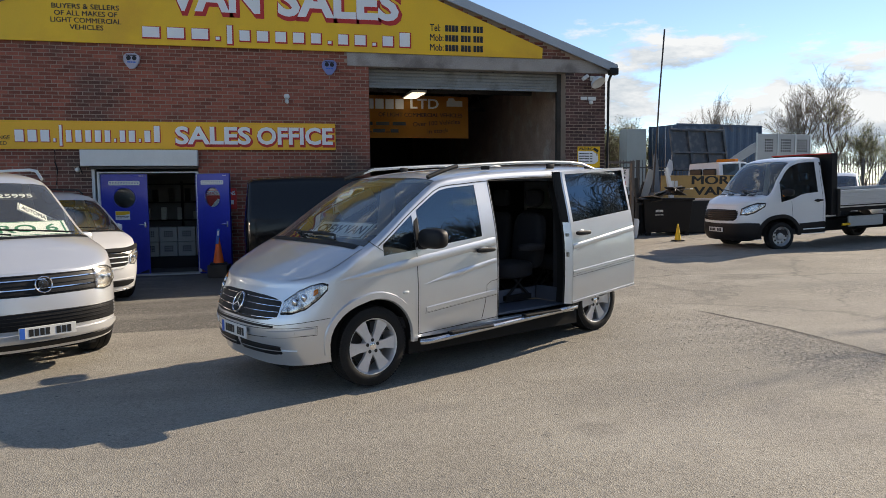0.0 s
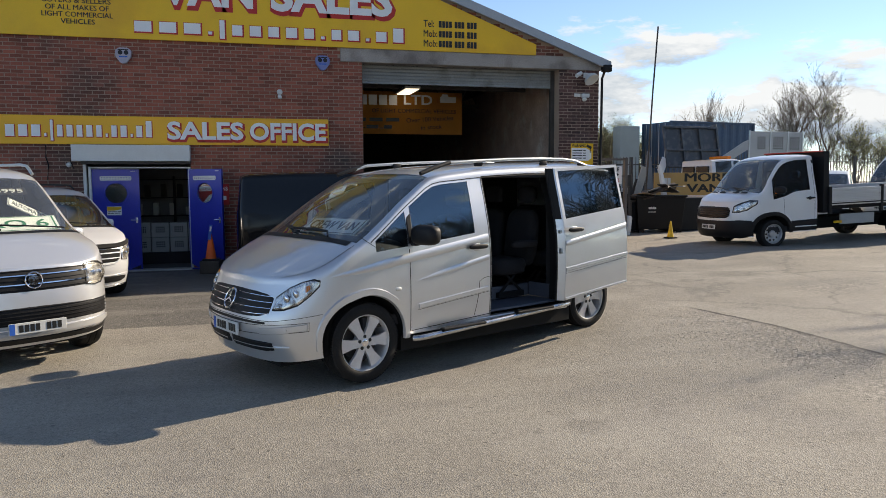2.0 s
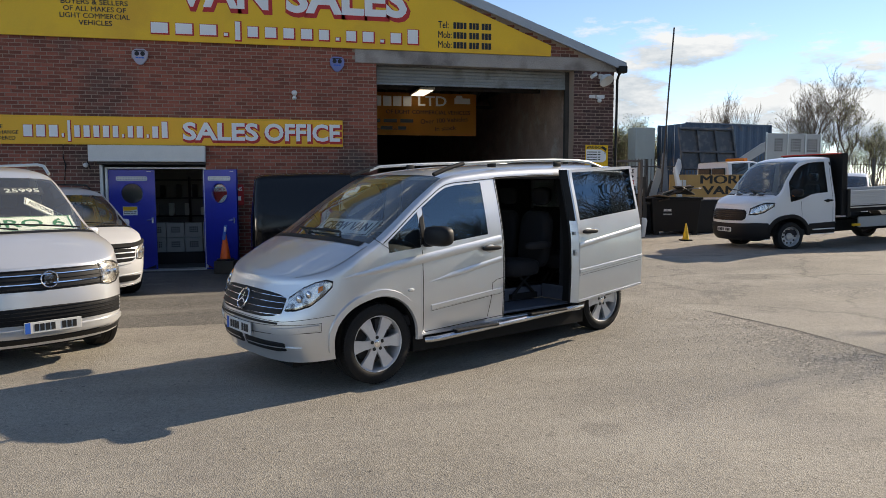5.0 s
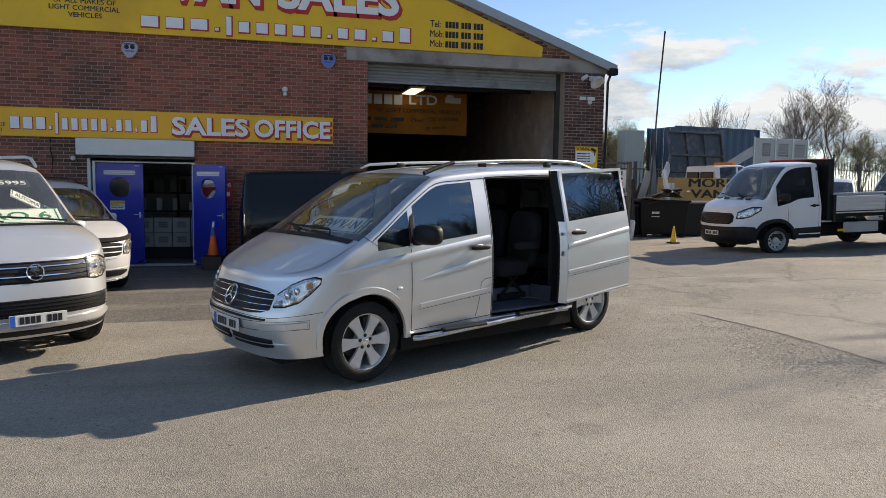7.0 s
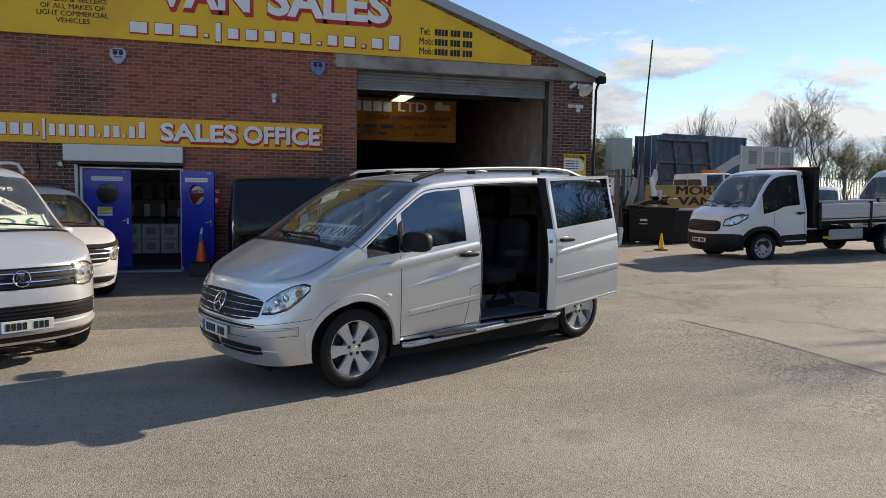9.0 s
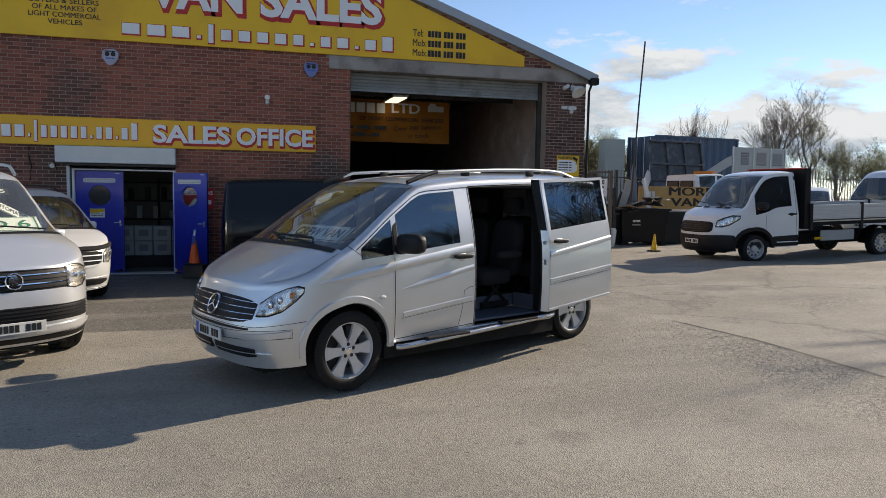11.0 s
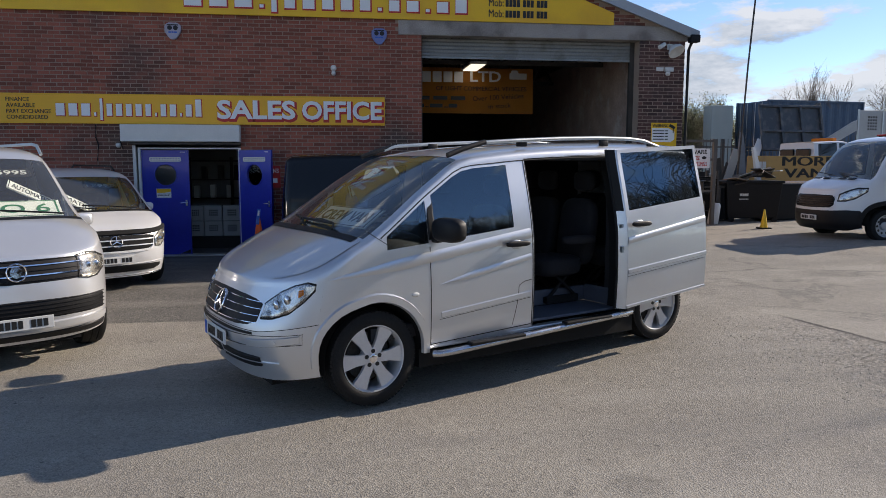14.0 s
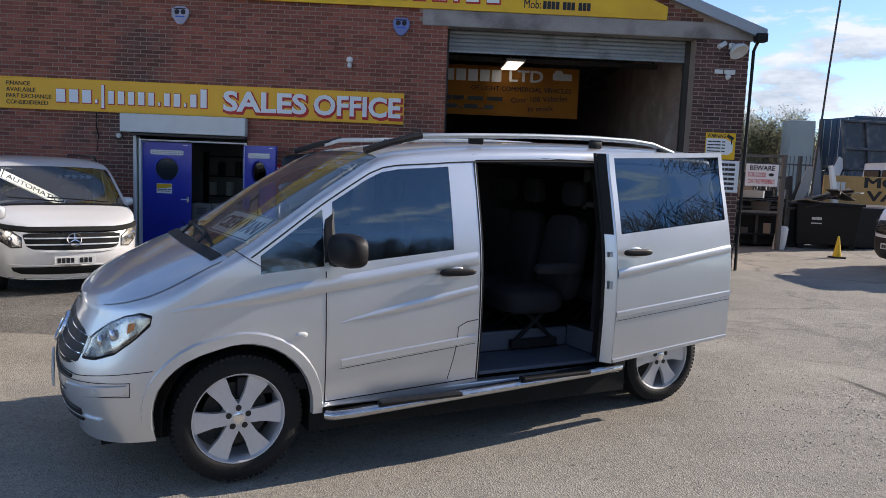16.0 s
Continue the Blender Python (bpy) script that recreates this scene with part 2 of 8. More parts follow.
    ln.new(co.outputs["Object"], coarse.inputs["Vector"])
    csep = n.new("ShaderNodeSeparateColor")
    ln.new(coarse.outputs["Color"], csep.inputs[0])
    base = mixed(ranged(csep.outputs[0], 0.7, 1.0, 0, 0.28), base, (0.40, 0.36, 0.30))
    base = mixed(ranged(csep.outputs[1], 0.72, 1.0, 0, 0.30), base, (0.10, 0.09, 0.078))
    speck = n.new("ShaderNodeTexVoronoi")
    speck.inputs["Scale"].default_value = 95
    ln.new(co.outputs["Object"], speck.inputs["Vector"])
    sep = n.new("ShaderNodeSeparateColor")
    ln.new(speck.outputs["Color"], sep.inputs[0])
    base = mixed(ranged(sep.outputs[0], 0.5, 1.0, 0, 0.38), base, (0.46, 0.42, 0.36))
    base = mixed(ranged(sep.outputs[1], 0.55, 1.0, 0, 0.47), base, (0.075, 0.068, 0.06))
    # scattered dark pits and pale chips, and wide swept bands along the way in
    pit = n.new("ShaderNodeTexVoronoi")
    pit.inputs["Scale"].default_value = 7.5
    ln.new(co.outputs["Object"], pit.inputs["Vector"])
    psep = n.new("ShaderNodeSeparateColor")
    ln.new(pit.outputs["Color"], psep.inputs[0])
    near_pit = calc("ADD", pit.outputs["Distance"], calc("MULTIPLY_ADD", noise_at(40, 4), 0.16, -0.08))
    base = mixed(calc("MULTIPLY", ranged(near_pit, 0.13, 0.07, 0, 0.75), ranged(psep.outputs[0], 0.62, 0.66)), base, (0.055, 0.05, 0.043))
    base = mixed(calc("MULTIPLY", ranged(near_pit, 0.10, 0.06, 0, 0.55), ranged(psep.outputs[0], 0.14, 0.10)), base, (0.50, 0.46, 0.40))
    bands = n.new("ShaderNodeTexNoise")
    bands.inputs["Scale"].default_value, bands.inputs["Detail"].default_value = 1.0, 5
    bmap = n.new("ShaderNodeMapping")
    bmap.inputs["Rotation"].default_value = (0, 0, radians(-22))
    bmap.inputs["Scale"].default_value = (0.25, 1.3, 1.0)
    ln.new(co.outputs["Object"], bmap.inputs[0])
    ln.new(bmap.outputs[0], bands.inputs["Vector"])
    base = mixed(ranged(bands.outputs["Fac"], 0.52, 0.68, 0, 0.35), base, (0.15, 0.142, 0.13))
    base = mixed(ranged(bands.outputs["Fac"], 0.44, 0.30, 0, 0.30), base, (0.36, 0.335, 0.285))
    # dark line at the strip's edge: crack and the step's shadow painted as one
    base = mixed(calc("MULTIPLY", calc("MULTIPLY", ranged(edge, -0.09, -0.030), ranged(edge, 0.022, 0.0)), near), base, (0.03, 0.026, 0.022))
    ln.new(base, b.inputs["Base Color"])
    b.inputs["Roughness"].default_value = 0.82
    bp = n.new("ShaderNodeBump")
    bp.inputs["Strength"].default_value, bp.inputs["Distance"].default_value = 0.37, 0.012
    hm = n.new("ShaderNodeMath")
    hm.operation = "ADD"
    ln.new(speck.outputs["Distance"], hm.inputs[0])
    ln.new(noise_at(30, 6), hm.inputs[1])
    ln.new(hm.outputs[0], bp.inputs["Height"])
    ln.new(bp.outputs[0], b.inputs["Normal"])
    return m


M = {
    "ground": ground_material(),
    "grit": mat("broken_stone", (0.27, 0.245, 0.205), 0.9, vary=0.3, scale=9, pick="island", pick_amount=0.4),
    "brick": mat("red_brown_brick", (0.28, 0.084, 0.053), 0.88, vary=0.25, scale=3, fine=90, bump=0.5, bump_scale=140, pick="island", pick_amount=0.34, second=(0.075, 0.05, 0.042), second_scale=0.55, second_at=(0.52, 0.72)),
    "brick_piece": mat("red_brown_brick_piece", (0.28, 0.084, 0.053), 0.88, vary=0.25, scale=3, fine=90, bump=0.5, bump_scale=140, pick="object", pick_amount=0.34),
    # darker copy of the wall brick, with stain and shade put into the colour
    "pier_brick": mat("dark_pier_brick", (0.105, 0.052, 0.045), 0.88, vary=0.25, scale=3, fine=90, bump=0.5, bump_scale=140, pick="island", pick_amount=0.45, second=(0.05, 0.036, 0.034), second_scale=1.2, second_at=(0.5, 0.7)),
    "mortar": mat("grey_mortar", (0.34, 0.255, 0.20), 0.95, vary=0.2, scale=2, fine=90, bump=0.3, bump_scale=120),
    "inner_brick": mat("dusty_inner_brick", (0.38, 0.28, 0.23), 0.9, vary=0.35, scale=2, fine=30, bump=0.6, bump_scale=14, second=(0.46, 0.42, 0.39), second_scale=2.2, second_at=(0.55, 0.75)),
    "concrete": mat("weathered_concrete", (0.33, 0.30, 0.27), 0.9, vary=0.3, scale=1.6, fine=40, bump=0.3, bump_scale=60, second=(0.18, 0.155, 0.14), second_scale=1.4),
    # workshop gloom put into the colour: back wall and partition near-black
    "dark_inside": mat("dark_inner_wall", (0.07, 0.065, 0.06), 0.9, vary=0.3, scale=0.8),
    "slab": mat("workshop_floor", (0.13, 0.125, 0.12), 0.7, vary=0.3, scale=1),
    "roof_sheet": mat("grey_roof_sheet", (0.30, 0.31, 0.32), 0.6, vary=0.15, scale=2),
    "fascia": mat("grey_metal_fascia", (0.36, 0.38, 0.40), 0.45, 0.3, vary=0.1, scale=2),
    # darker than galvanised steel: dirt and shade both put into the colour
    "roller_steel": mat("dull_roller_steel", (0.27, 0.29, 0.29), 0.5, 0.6, vary=0.22, scale=2, fine=30, second=(0.16, 0.16, 0.15), second_scale=1.5),
    "galv": mat("galvanised_steel", (0.50, 0.53, 0.53), 0.42, 0.75, vary=0.12, scale=5, fine=40),
    "yellow": mat("yellow_sign_board", (0.86, 0.50, 0.010), 0.42, vary=0.06, scale=1.2, second=(0.76, 0.41, 0.012), second_scale=0.8),
    "orange_yellow": mat("amber_sign_board", (0.88, 0.45, 0.02), 0.45, vary=0.06, scale=1.2),
    "banner": mat("orange_cloth_banner", (0.62, 0.24, 0.03), 0.75, vary=0.12, scale=1.5, bump=0.3, bump_scale=5),
    "white": mat("white_paint", (0.80, 0.80, 0.79), 0.4, vary=0.05, scale=3),
    "offwhite": mat("offwhite_plastic", (0.66, 0.66, 0.63), 0.5, vary=0.08, scale=4),
    "red": mat("red_print", (0.50, 0.015, 0.012), 0.45, vary=0.05),
    "black": mat("black_print", (0.012, 0.012, 0.012), 0.5, vary=0.1),
    "green": mat("green_print", (0.01, 0.18, 0.06), 0.5, vary=0.05),
    "bar_blue": mat("blue_print", (0.02, 0.12, 0.5), 0.5, vary=0.05),
    "blue_door": mat("blue_gloss_paint", (0.010, 0.025, 0.37), 0.35, vary=0.12, scale=3, fine=20, coat=0.3),
    "cone": mat("orange_cone_plastic", (0.95, 0.15, 0.02), 0.5, vary=0.1),
    "cone_yellow": mat("yellow_cone_plastic", (0.72, 0.46, 0.02), 0.55, vary=0.2, scale=12),
    "rubber": mat("tyre_rubber", (0.013, 0.013, 0.013), 0.75, vary=0.3, scale=12, bump=0.25, bump_scale=60),
    "plastic": mat("black_plastic", (0.009, 0.009, 0.010), 0.5, vary=0.2, scale=12, bump=0.1, bump_scale=200),
    "under": mat("underbody_black", (0.012, 0.012, 0.012), 0.9, vary=0.2),
    "seal": mat("rubber_seal", (0.012, 0.012, 0.012), 0.6, vary=0.1),
    "step_tube": mat("brushed_step_tube", (0.55, 0.55, 0.56), 0.24, 0.95, vary=0.10, scale=9, rough_vary=0.08),
    "tan_board": mat("faded_tan_board", (0.52, 0.31, 0.10), 0.6, vary=0.10, scale=1.5, second=(0.42, 0.25, 0.09), second_scale=1.2),
    "alloy": mat("silver_alloy", (0.64, 0.64, 0.65), 0.42, 0.45, vary=0.06, scale=8),
    "steel_wheel": mat("silver_steel_wheel", (0.50, 0.51, 0.52), 0.4, 0.6, vary=0.08),
    "chrome": mat("chrome", (0.80, 0.80, 0.82), 0.08, 1.0, vary=0.02, rough_vary=0.02),
    "silver": mat("silver_metallic_paint", (0.68, 0.70, 0.72), 0.36, 0.76, vary=0.03, scale=3, fine=400, coat=1.0, rough_vary=0.03),
    "van_white": mat("white_van_paint", (0.74, 0.74, 0.73), 0.35, 0.0, vary=0.03, scale=2, coat=0.7, rough_vary=0.03),
    "off_white_paint": mat("off_white_paint", (0.68, 0.68, 0.675), 0.33, 0.1, vary=0.03, scale=2, coat=0.8, rough_vary=0.03),
    "pearl": mat("light_silver_paint", (0.66, 0.665, 0.67), 0.30, 0.5, vary=0.03, scale=3, fine=400, coat=0.9, rough_vary=0.03),
    "black_paint": mat("black_van_paint", (0.004, 0.004, 0.005), 0.10, 0.0, vary=0.05, scale=3, coat=0.15, rough_vary=0.03),
    "glass": glass("tinted_glass", (0.95, 0.99, 0.96), 1.7, 0.07),
    "black_glass": glass("black_van_glass", (0.02, 0.02, 0.022), 0.4),
    # blue sheen colours the gloss, in place of a bluer reflected sky
    "side_glass": glass("side_window_glass", (0.62, 0.72, 0.74), 2.3, 0.0, (0.70, 0.88, 1.0)),
    "dark_glass": glass("privacy_glass", (0.03, 0.036, 0.042), 1.9, 0.0, (0.55, 0.80, 1.0)),
    "porthole": glass("clear_porthole_glass", (0.93, 0.96, 0.95), 0.0, 0.0),
    "lens": glass("lamp_lens", (0.95, 0.95, 0.95), -0.1),
    "lamp_back": mat("lamp_reflector", (0.74, 0.72, 0.67), 0.18, 0.85, vary=0.2, scale=22, second=(0.20, 0.19, 0.18), second_scale=11, second_at=(0.50, 0.60)),
    "amber": mat("amber_lens", (0.75, 0.20, 0.01), 0.25, vary=0.05),
    "trim_dark": mat("dark_van_lining", (0.022, 0.022, 0.025), 0.8, vary=0.2, scale=6),
    "mat_blue": mat("blue_grey_step_lining", (0.085, 0.095, 0.12), 0.6, vary=0.15, scale=6),
    "cloth": mat("dark_grey_seat_cloth", (0.017, 0.017, 0.020), 0.95, vary=0.2, scale=14, bump=0.3, bump_scale=300),
    "card": mat("pale_card", (0.82, 0.86, 0.83), 0.6, vary=0.03),
    "crate": mat("grey_plastic_crate", (0.42, 0.43, 0.42), 0.6, vary=0.1),
    "container": mat("blue_container_paint", (0.045, 0.085, 0.14), 0.6, vary=0.25, scale=1.2, fine=12, second=(0.10, 0.08, 0.07), second_scale=1.5, second_at=(0.6, 0.75)),
    "cabin": mat("pale_cabin_paint", (0.36, 0.40, 0.37), 0.6, vary=0.12, scale=1.5),
    "tipper": mat("dark_grey_tipper_paint", (0.045, 0.055, 0.065), 0.5, vary=0.3, scale=1.5, second=(0.10, 0.10, 0.10), second_scale=3),
    "tipper_edge": mat("blue_grey_board", (0.16, 0.19, 0.22), 0.6, vary=0.2, scale=3),
    "grey_panel": mat("grey_tipper_panel", (0.36, 0.38, 0.38), 0.55, vary=0.15, scale=2),
    "scrap": mat("dark_scrap_metal", (0.06, 0.055, 0.05), 0.6, 0.4, vary=0.4, scale=4),
    "fence": mat("palisade_steel", (0.13, 0.12, 0.11), 0.6, 0.4, vary=0.3, scale=3),
    "wood": mat("weathered_board", (0.28, 0.22, 0.16), 0.85, vary=0.3, scale=5, fine=40),
    "dropside": mat("ribbed_aluminium_dropside", (0.60, 0.61, 0.62), 0.4, 0.5, vary=0.06, scale=2),
    "bark": mat("grey_brown_bark", (0.10, 0.075, 0.055), 0.95, vary=0.3, scale=8, bump=0.5, bump_scale=20),
    "leaf": mat("spring_leaf", (0.20, 0.20, 0.07), 0.7, vary=0.3, scale=3, pick="island", pick_amount=0.5),
    "hedge_leaf": mat("hedge_leaf", (0.075, 0.085, 0.03), 0.75, vary=0.3, scale=3, pick="island", pick_amount=0.5),
    "tube_light": mat("fluorescent_diffuser", (1.0, 0.93, 0.78), 0.4, emit=0.8),
    "field": mat("far_grass", (0.08, 0.09, 0.035), 0.9, vary=0.4, scale=0.2, fine=3),
    "roof_tile": mat("dark_roof_tile", (0.08, 0.065, 0.055), 0.85, vary=0.3, scale=4),
}

for key in ("plastic", "under", "seal", "black_paint", "rubber"):
    M[key].node_tree.nodes["Principled BSDF"].inputs["Specular IOR Level"].default_value = 0.28


# ---- mesh helpers ----
def part(name, bm, material, parent=None, label="", smooth=False, m=None):
    """Links a bmesh as one mesh object, under a thing or a part."""
    me = bpy.data.meshes.new(name)
    bm.normal_update()
    bm.to_mesh(me)
    bm.free()
    if smooth:
        for p in me.polygons:
            p.use_smooth = True
        me.set_sharp_from_angle(angle=radians(smooth if smooth is not True else 40))
    me.materials.append(M[material])
    ob = new(name, me)
    if parent is not None:
        ob.parent = parent
    if m is not None:
        ob.matrix_basis = m
    if label:
        ob["label"] = label
    return ob


def thing(name, label, category, m=None, group="", kind=""):
    ob = new(name)
    ob.empty_display_size = 0.2
    if m is not None:
        ob.matrix_basis = m
    return tagged(ob, label, category, group, kind)


def box(bm, x0, x1, y0, y1, z0, z1, bevel=0.0, m=None):
    r = bmesh.ops.create_cube(bm, size=1.0)
    vs = r["verts"]
    for v in vs:
        v.co = Vector((x0 + (v.co.x + 0.5) * (x1 - x0), y0 + (v.co.y + 0.5) * (y1 - y0), z0 + (v.co.z + 0.5) * (z1 - z0)))
    if bevel:
        es = list({e for v in vs for e in v.link_edges})
        r = bmesh.ops.bevel(bm, geom=es, offset=bevel, segments=2, affect="EDGES", profile=0.5)
        vs = list({v for f in r["faces"] for v in f.verts} | {v for v in vs if v.is_valid})
    if m is not None:
        bmesh.ops.transform(bm, matrix=m, verts=vs)
    return vs


def tube(bm, p0, p1, r0, r1=None, n=10, cap=True):
    p0, p1 = Vector(p0), Vector(p1)
    r1 = r0 if r1 is None else r1
    q = (p1 - p0).to_track_quat("Z", "Y").to_matrix()
    rings = []
    for p, r in ((p0, r0), (p1, r1)):
        rings.append([bm.verts.new(p + q @ Vector((r * math.cos(2 * math.pi * k / n), r * math.sin(2 * math.pi * k / n), 0))) for k in range(n)])
    for k in range(n):
        bm.faces.new((rings[0][k], rings[0][(k + 1) % n], rings[1][(k + 1) % n], rings[1][k]))
    if cap:
        bm.faces.new(rings[0][::-1])
        bm.faces.new(rings[1])


def pipe(bm, pts, r, n=8):
    """A round bar along a bent line."""
    pts = [Vector(p) for p in pts]
    rings = []
    for i, p in enumerate(pts):
        d = (pts[min(i + 1, len(pts) - 1)] - pts[max(i - 1, 0)]).normalized()
        q = d.to_track_quat("Z", "Y").to_matrix()
        rings.append([bm.verts.new(p + q @ Vector((r * math.cos(2 * math.pi * k / n), r * math.sin(2 * math.pi * k / n), 0))) for k in range(n)])
    for a, c in zip(rings, rings[1:]):
        for k in range(n):
            bm.faces.new((a[k], a[(k + 1) % n], c[(k + 1) % n], c[k]))
    bm.faces.new(rings[0][::-1])
    bm.faces.new(rings[-1])


def lathe(bm, profile, n=40, m=None):
    """Turns (radius, height) pairs round the y axis: height runs along y."""
    rings = []
    for r, h in profile:
        ring = []
        for k in range(n):
            a = 2 * math.pi * k / n
            p = Vector((r * math.cos(a), h, r * math.sin(a)))
            ring.append(bm.verts.new(m @ p if m is not None else p))
        rings.append(ring)
    for a, c in zip(rings, rings[1:]):
        for k in range(n):
            bm.faces.new((a[k], c[k], c[(k + 1) % n], a[(k + 1) % n]))
    return rings


def prism(bm, poly, y0, y1, m=Matrix()):
    """A plate from an outline in x and z, between two depths."""
    a = [bm.verts.new(m @ Vector((x, y0, z))) for x, z in poly]
    c = [bm.verts.new(m @ Vector((x, y1, z))) for x, z in poly]
    bm.faces.new(a)
    bm.faces.new(c[::-1])
    for k in range(len(poly)):
        j = (k + 1) % len(poly)
        bm.faces.new((a[j], a[k], c[k], c[j]))


def blob(bm, centre, radii, e=2.5, nu=16, nv=10, m=None):
    """A rounded box (superellipsoid)."""
    def pw(v, k):
        return math.copysign(abs(v) ** k, v)
    k = 2 / e
    rows = []
    for i in range(nv + 1):
        v = -math.pi / 2 + math.pi * i / nv
        row = []
        for j in range(nu):
            u = 2 * math.pi * j / nu
            p = Vector((centre[0] + radii[0] * pw(math.cos(v), k) * pw(math.cos(u), k), centre[1] + radii[1] * pw(math.cos(v), k) * pw(math.sin(u), k), centre[2] + radii[2] * pw(math.sin(v), k)))
            row.append(bm.verts.new(m @ p if m is not None else p))
        rows.append(row)
    for a, c in zip(rows, rows[1:]):
        for j in range(nu):
            bm.faces.new((a[j], a[(j + 1) % nu], c[(j + 1) % nu], c[j]))
    bmesh.ops.remove_doubles(bm, verts=[v for r in rows for v in r], dist=1e-5)


def words(text, w, h, bold=0.0, depth=0.004):
    """A bmesh of flat lettering that fills a box w by h, lower left corner at the origin, facing -y."""
    cu = bpy.data.curves.new("lettering", "FONT")
    heavy = bold if "M" in text else 0.0      # the font's own weight breaks its M: thicken by a shifted copy instead
    cu.body, cu.extrude, cu.offset, cu.resolution_u, cu.align_x = text, 0.02, 0.0 if heavy else bold, 3, "CENTER"
    ob = bpy.data.objects.new("lettering", cu)
    me = bpy.data.meshes.new_from_object(ob)
    bpy.data.objects.remove(ob)
    bm = bmesh.new()
    bm.from_mesh(me)
    if heavy:
        for k, dx in enumerate((-heavy, heavy)):
            n0 = len(bm.verts)
            bm.from_mesh(me)
            bm.verts.ensure_lookup_table()
            for v in bm.verts[n0:]:
                v.co.x += dx
                v.co.z *= 0.96 - 0.03 * k
    bpy.data.meshes.remove(me)
    xs, ys = [v.co.x for v in bm.verts], [v.co.y for v in bm.verts]
    x0, y0, sx, sy = min(xs), min(ys), max(xs) - min(xs), max(ys) - min(ys)
    for v in bm.verts:
        v.co = Vector(((v.co.x - x0) / sx * w, -v.co.z / 0.02 * depth, (v.co.y - y0) / sy * h))
    bmesh.ops.recalc_face_normals(bm, faces=bm.faces)
    return bm


def at(x, y, z, rx=0, ry=0, rz=0):
    return pose(x, y, z, rx, ry, rz)


# ---- vehicles ----
def curve(knots):
    """A smooth line through (x, value) knots that does not overshoot."""
    xs = np.array([k[0] for k in knots], float)
    ys = np.array([k[1] for k in knots], float)
    d = np.diff(ys) / np.diff(xs)
    t = np.zeros(len(xs))
    t[0], t[-1] = d[0], d[-1]
    for i in range(1, len(xs) - 1):
        t[i] = 0 if d[i - 1] * d[i] <= 0 else 2 * d[i - 1] * d[i] / (d[i - 1] + d[i])

    def f(x):
        x = min(max(x, xs[0]), xs[-1])
        i = min(int(np.searchsorted(xs, x, side="right")) - 1, len(xs) - 2)
        h = xs[i + 1] - xs[i]
        s = (x - xs[i]) / h
        return float((1 + 2 * s) * (1 - s) ** 2 * ys[i] + s * (1 - s) ** 2 * h * t[i] + s * s * (3 - 2 * s) * ys[i + 1] + s * s * (s - 1) * h * t[i + 1])
    return f


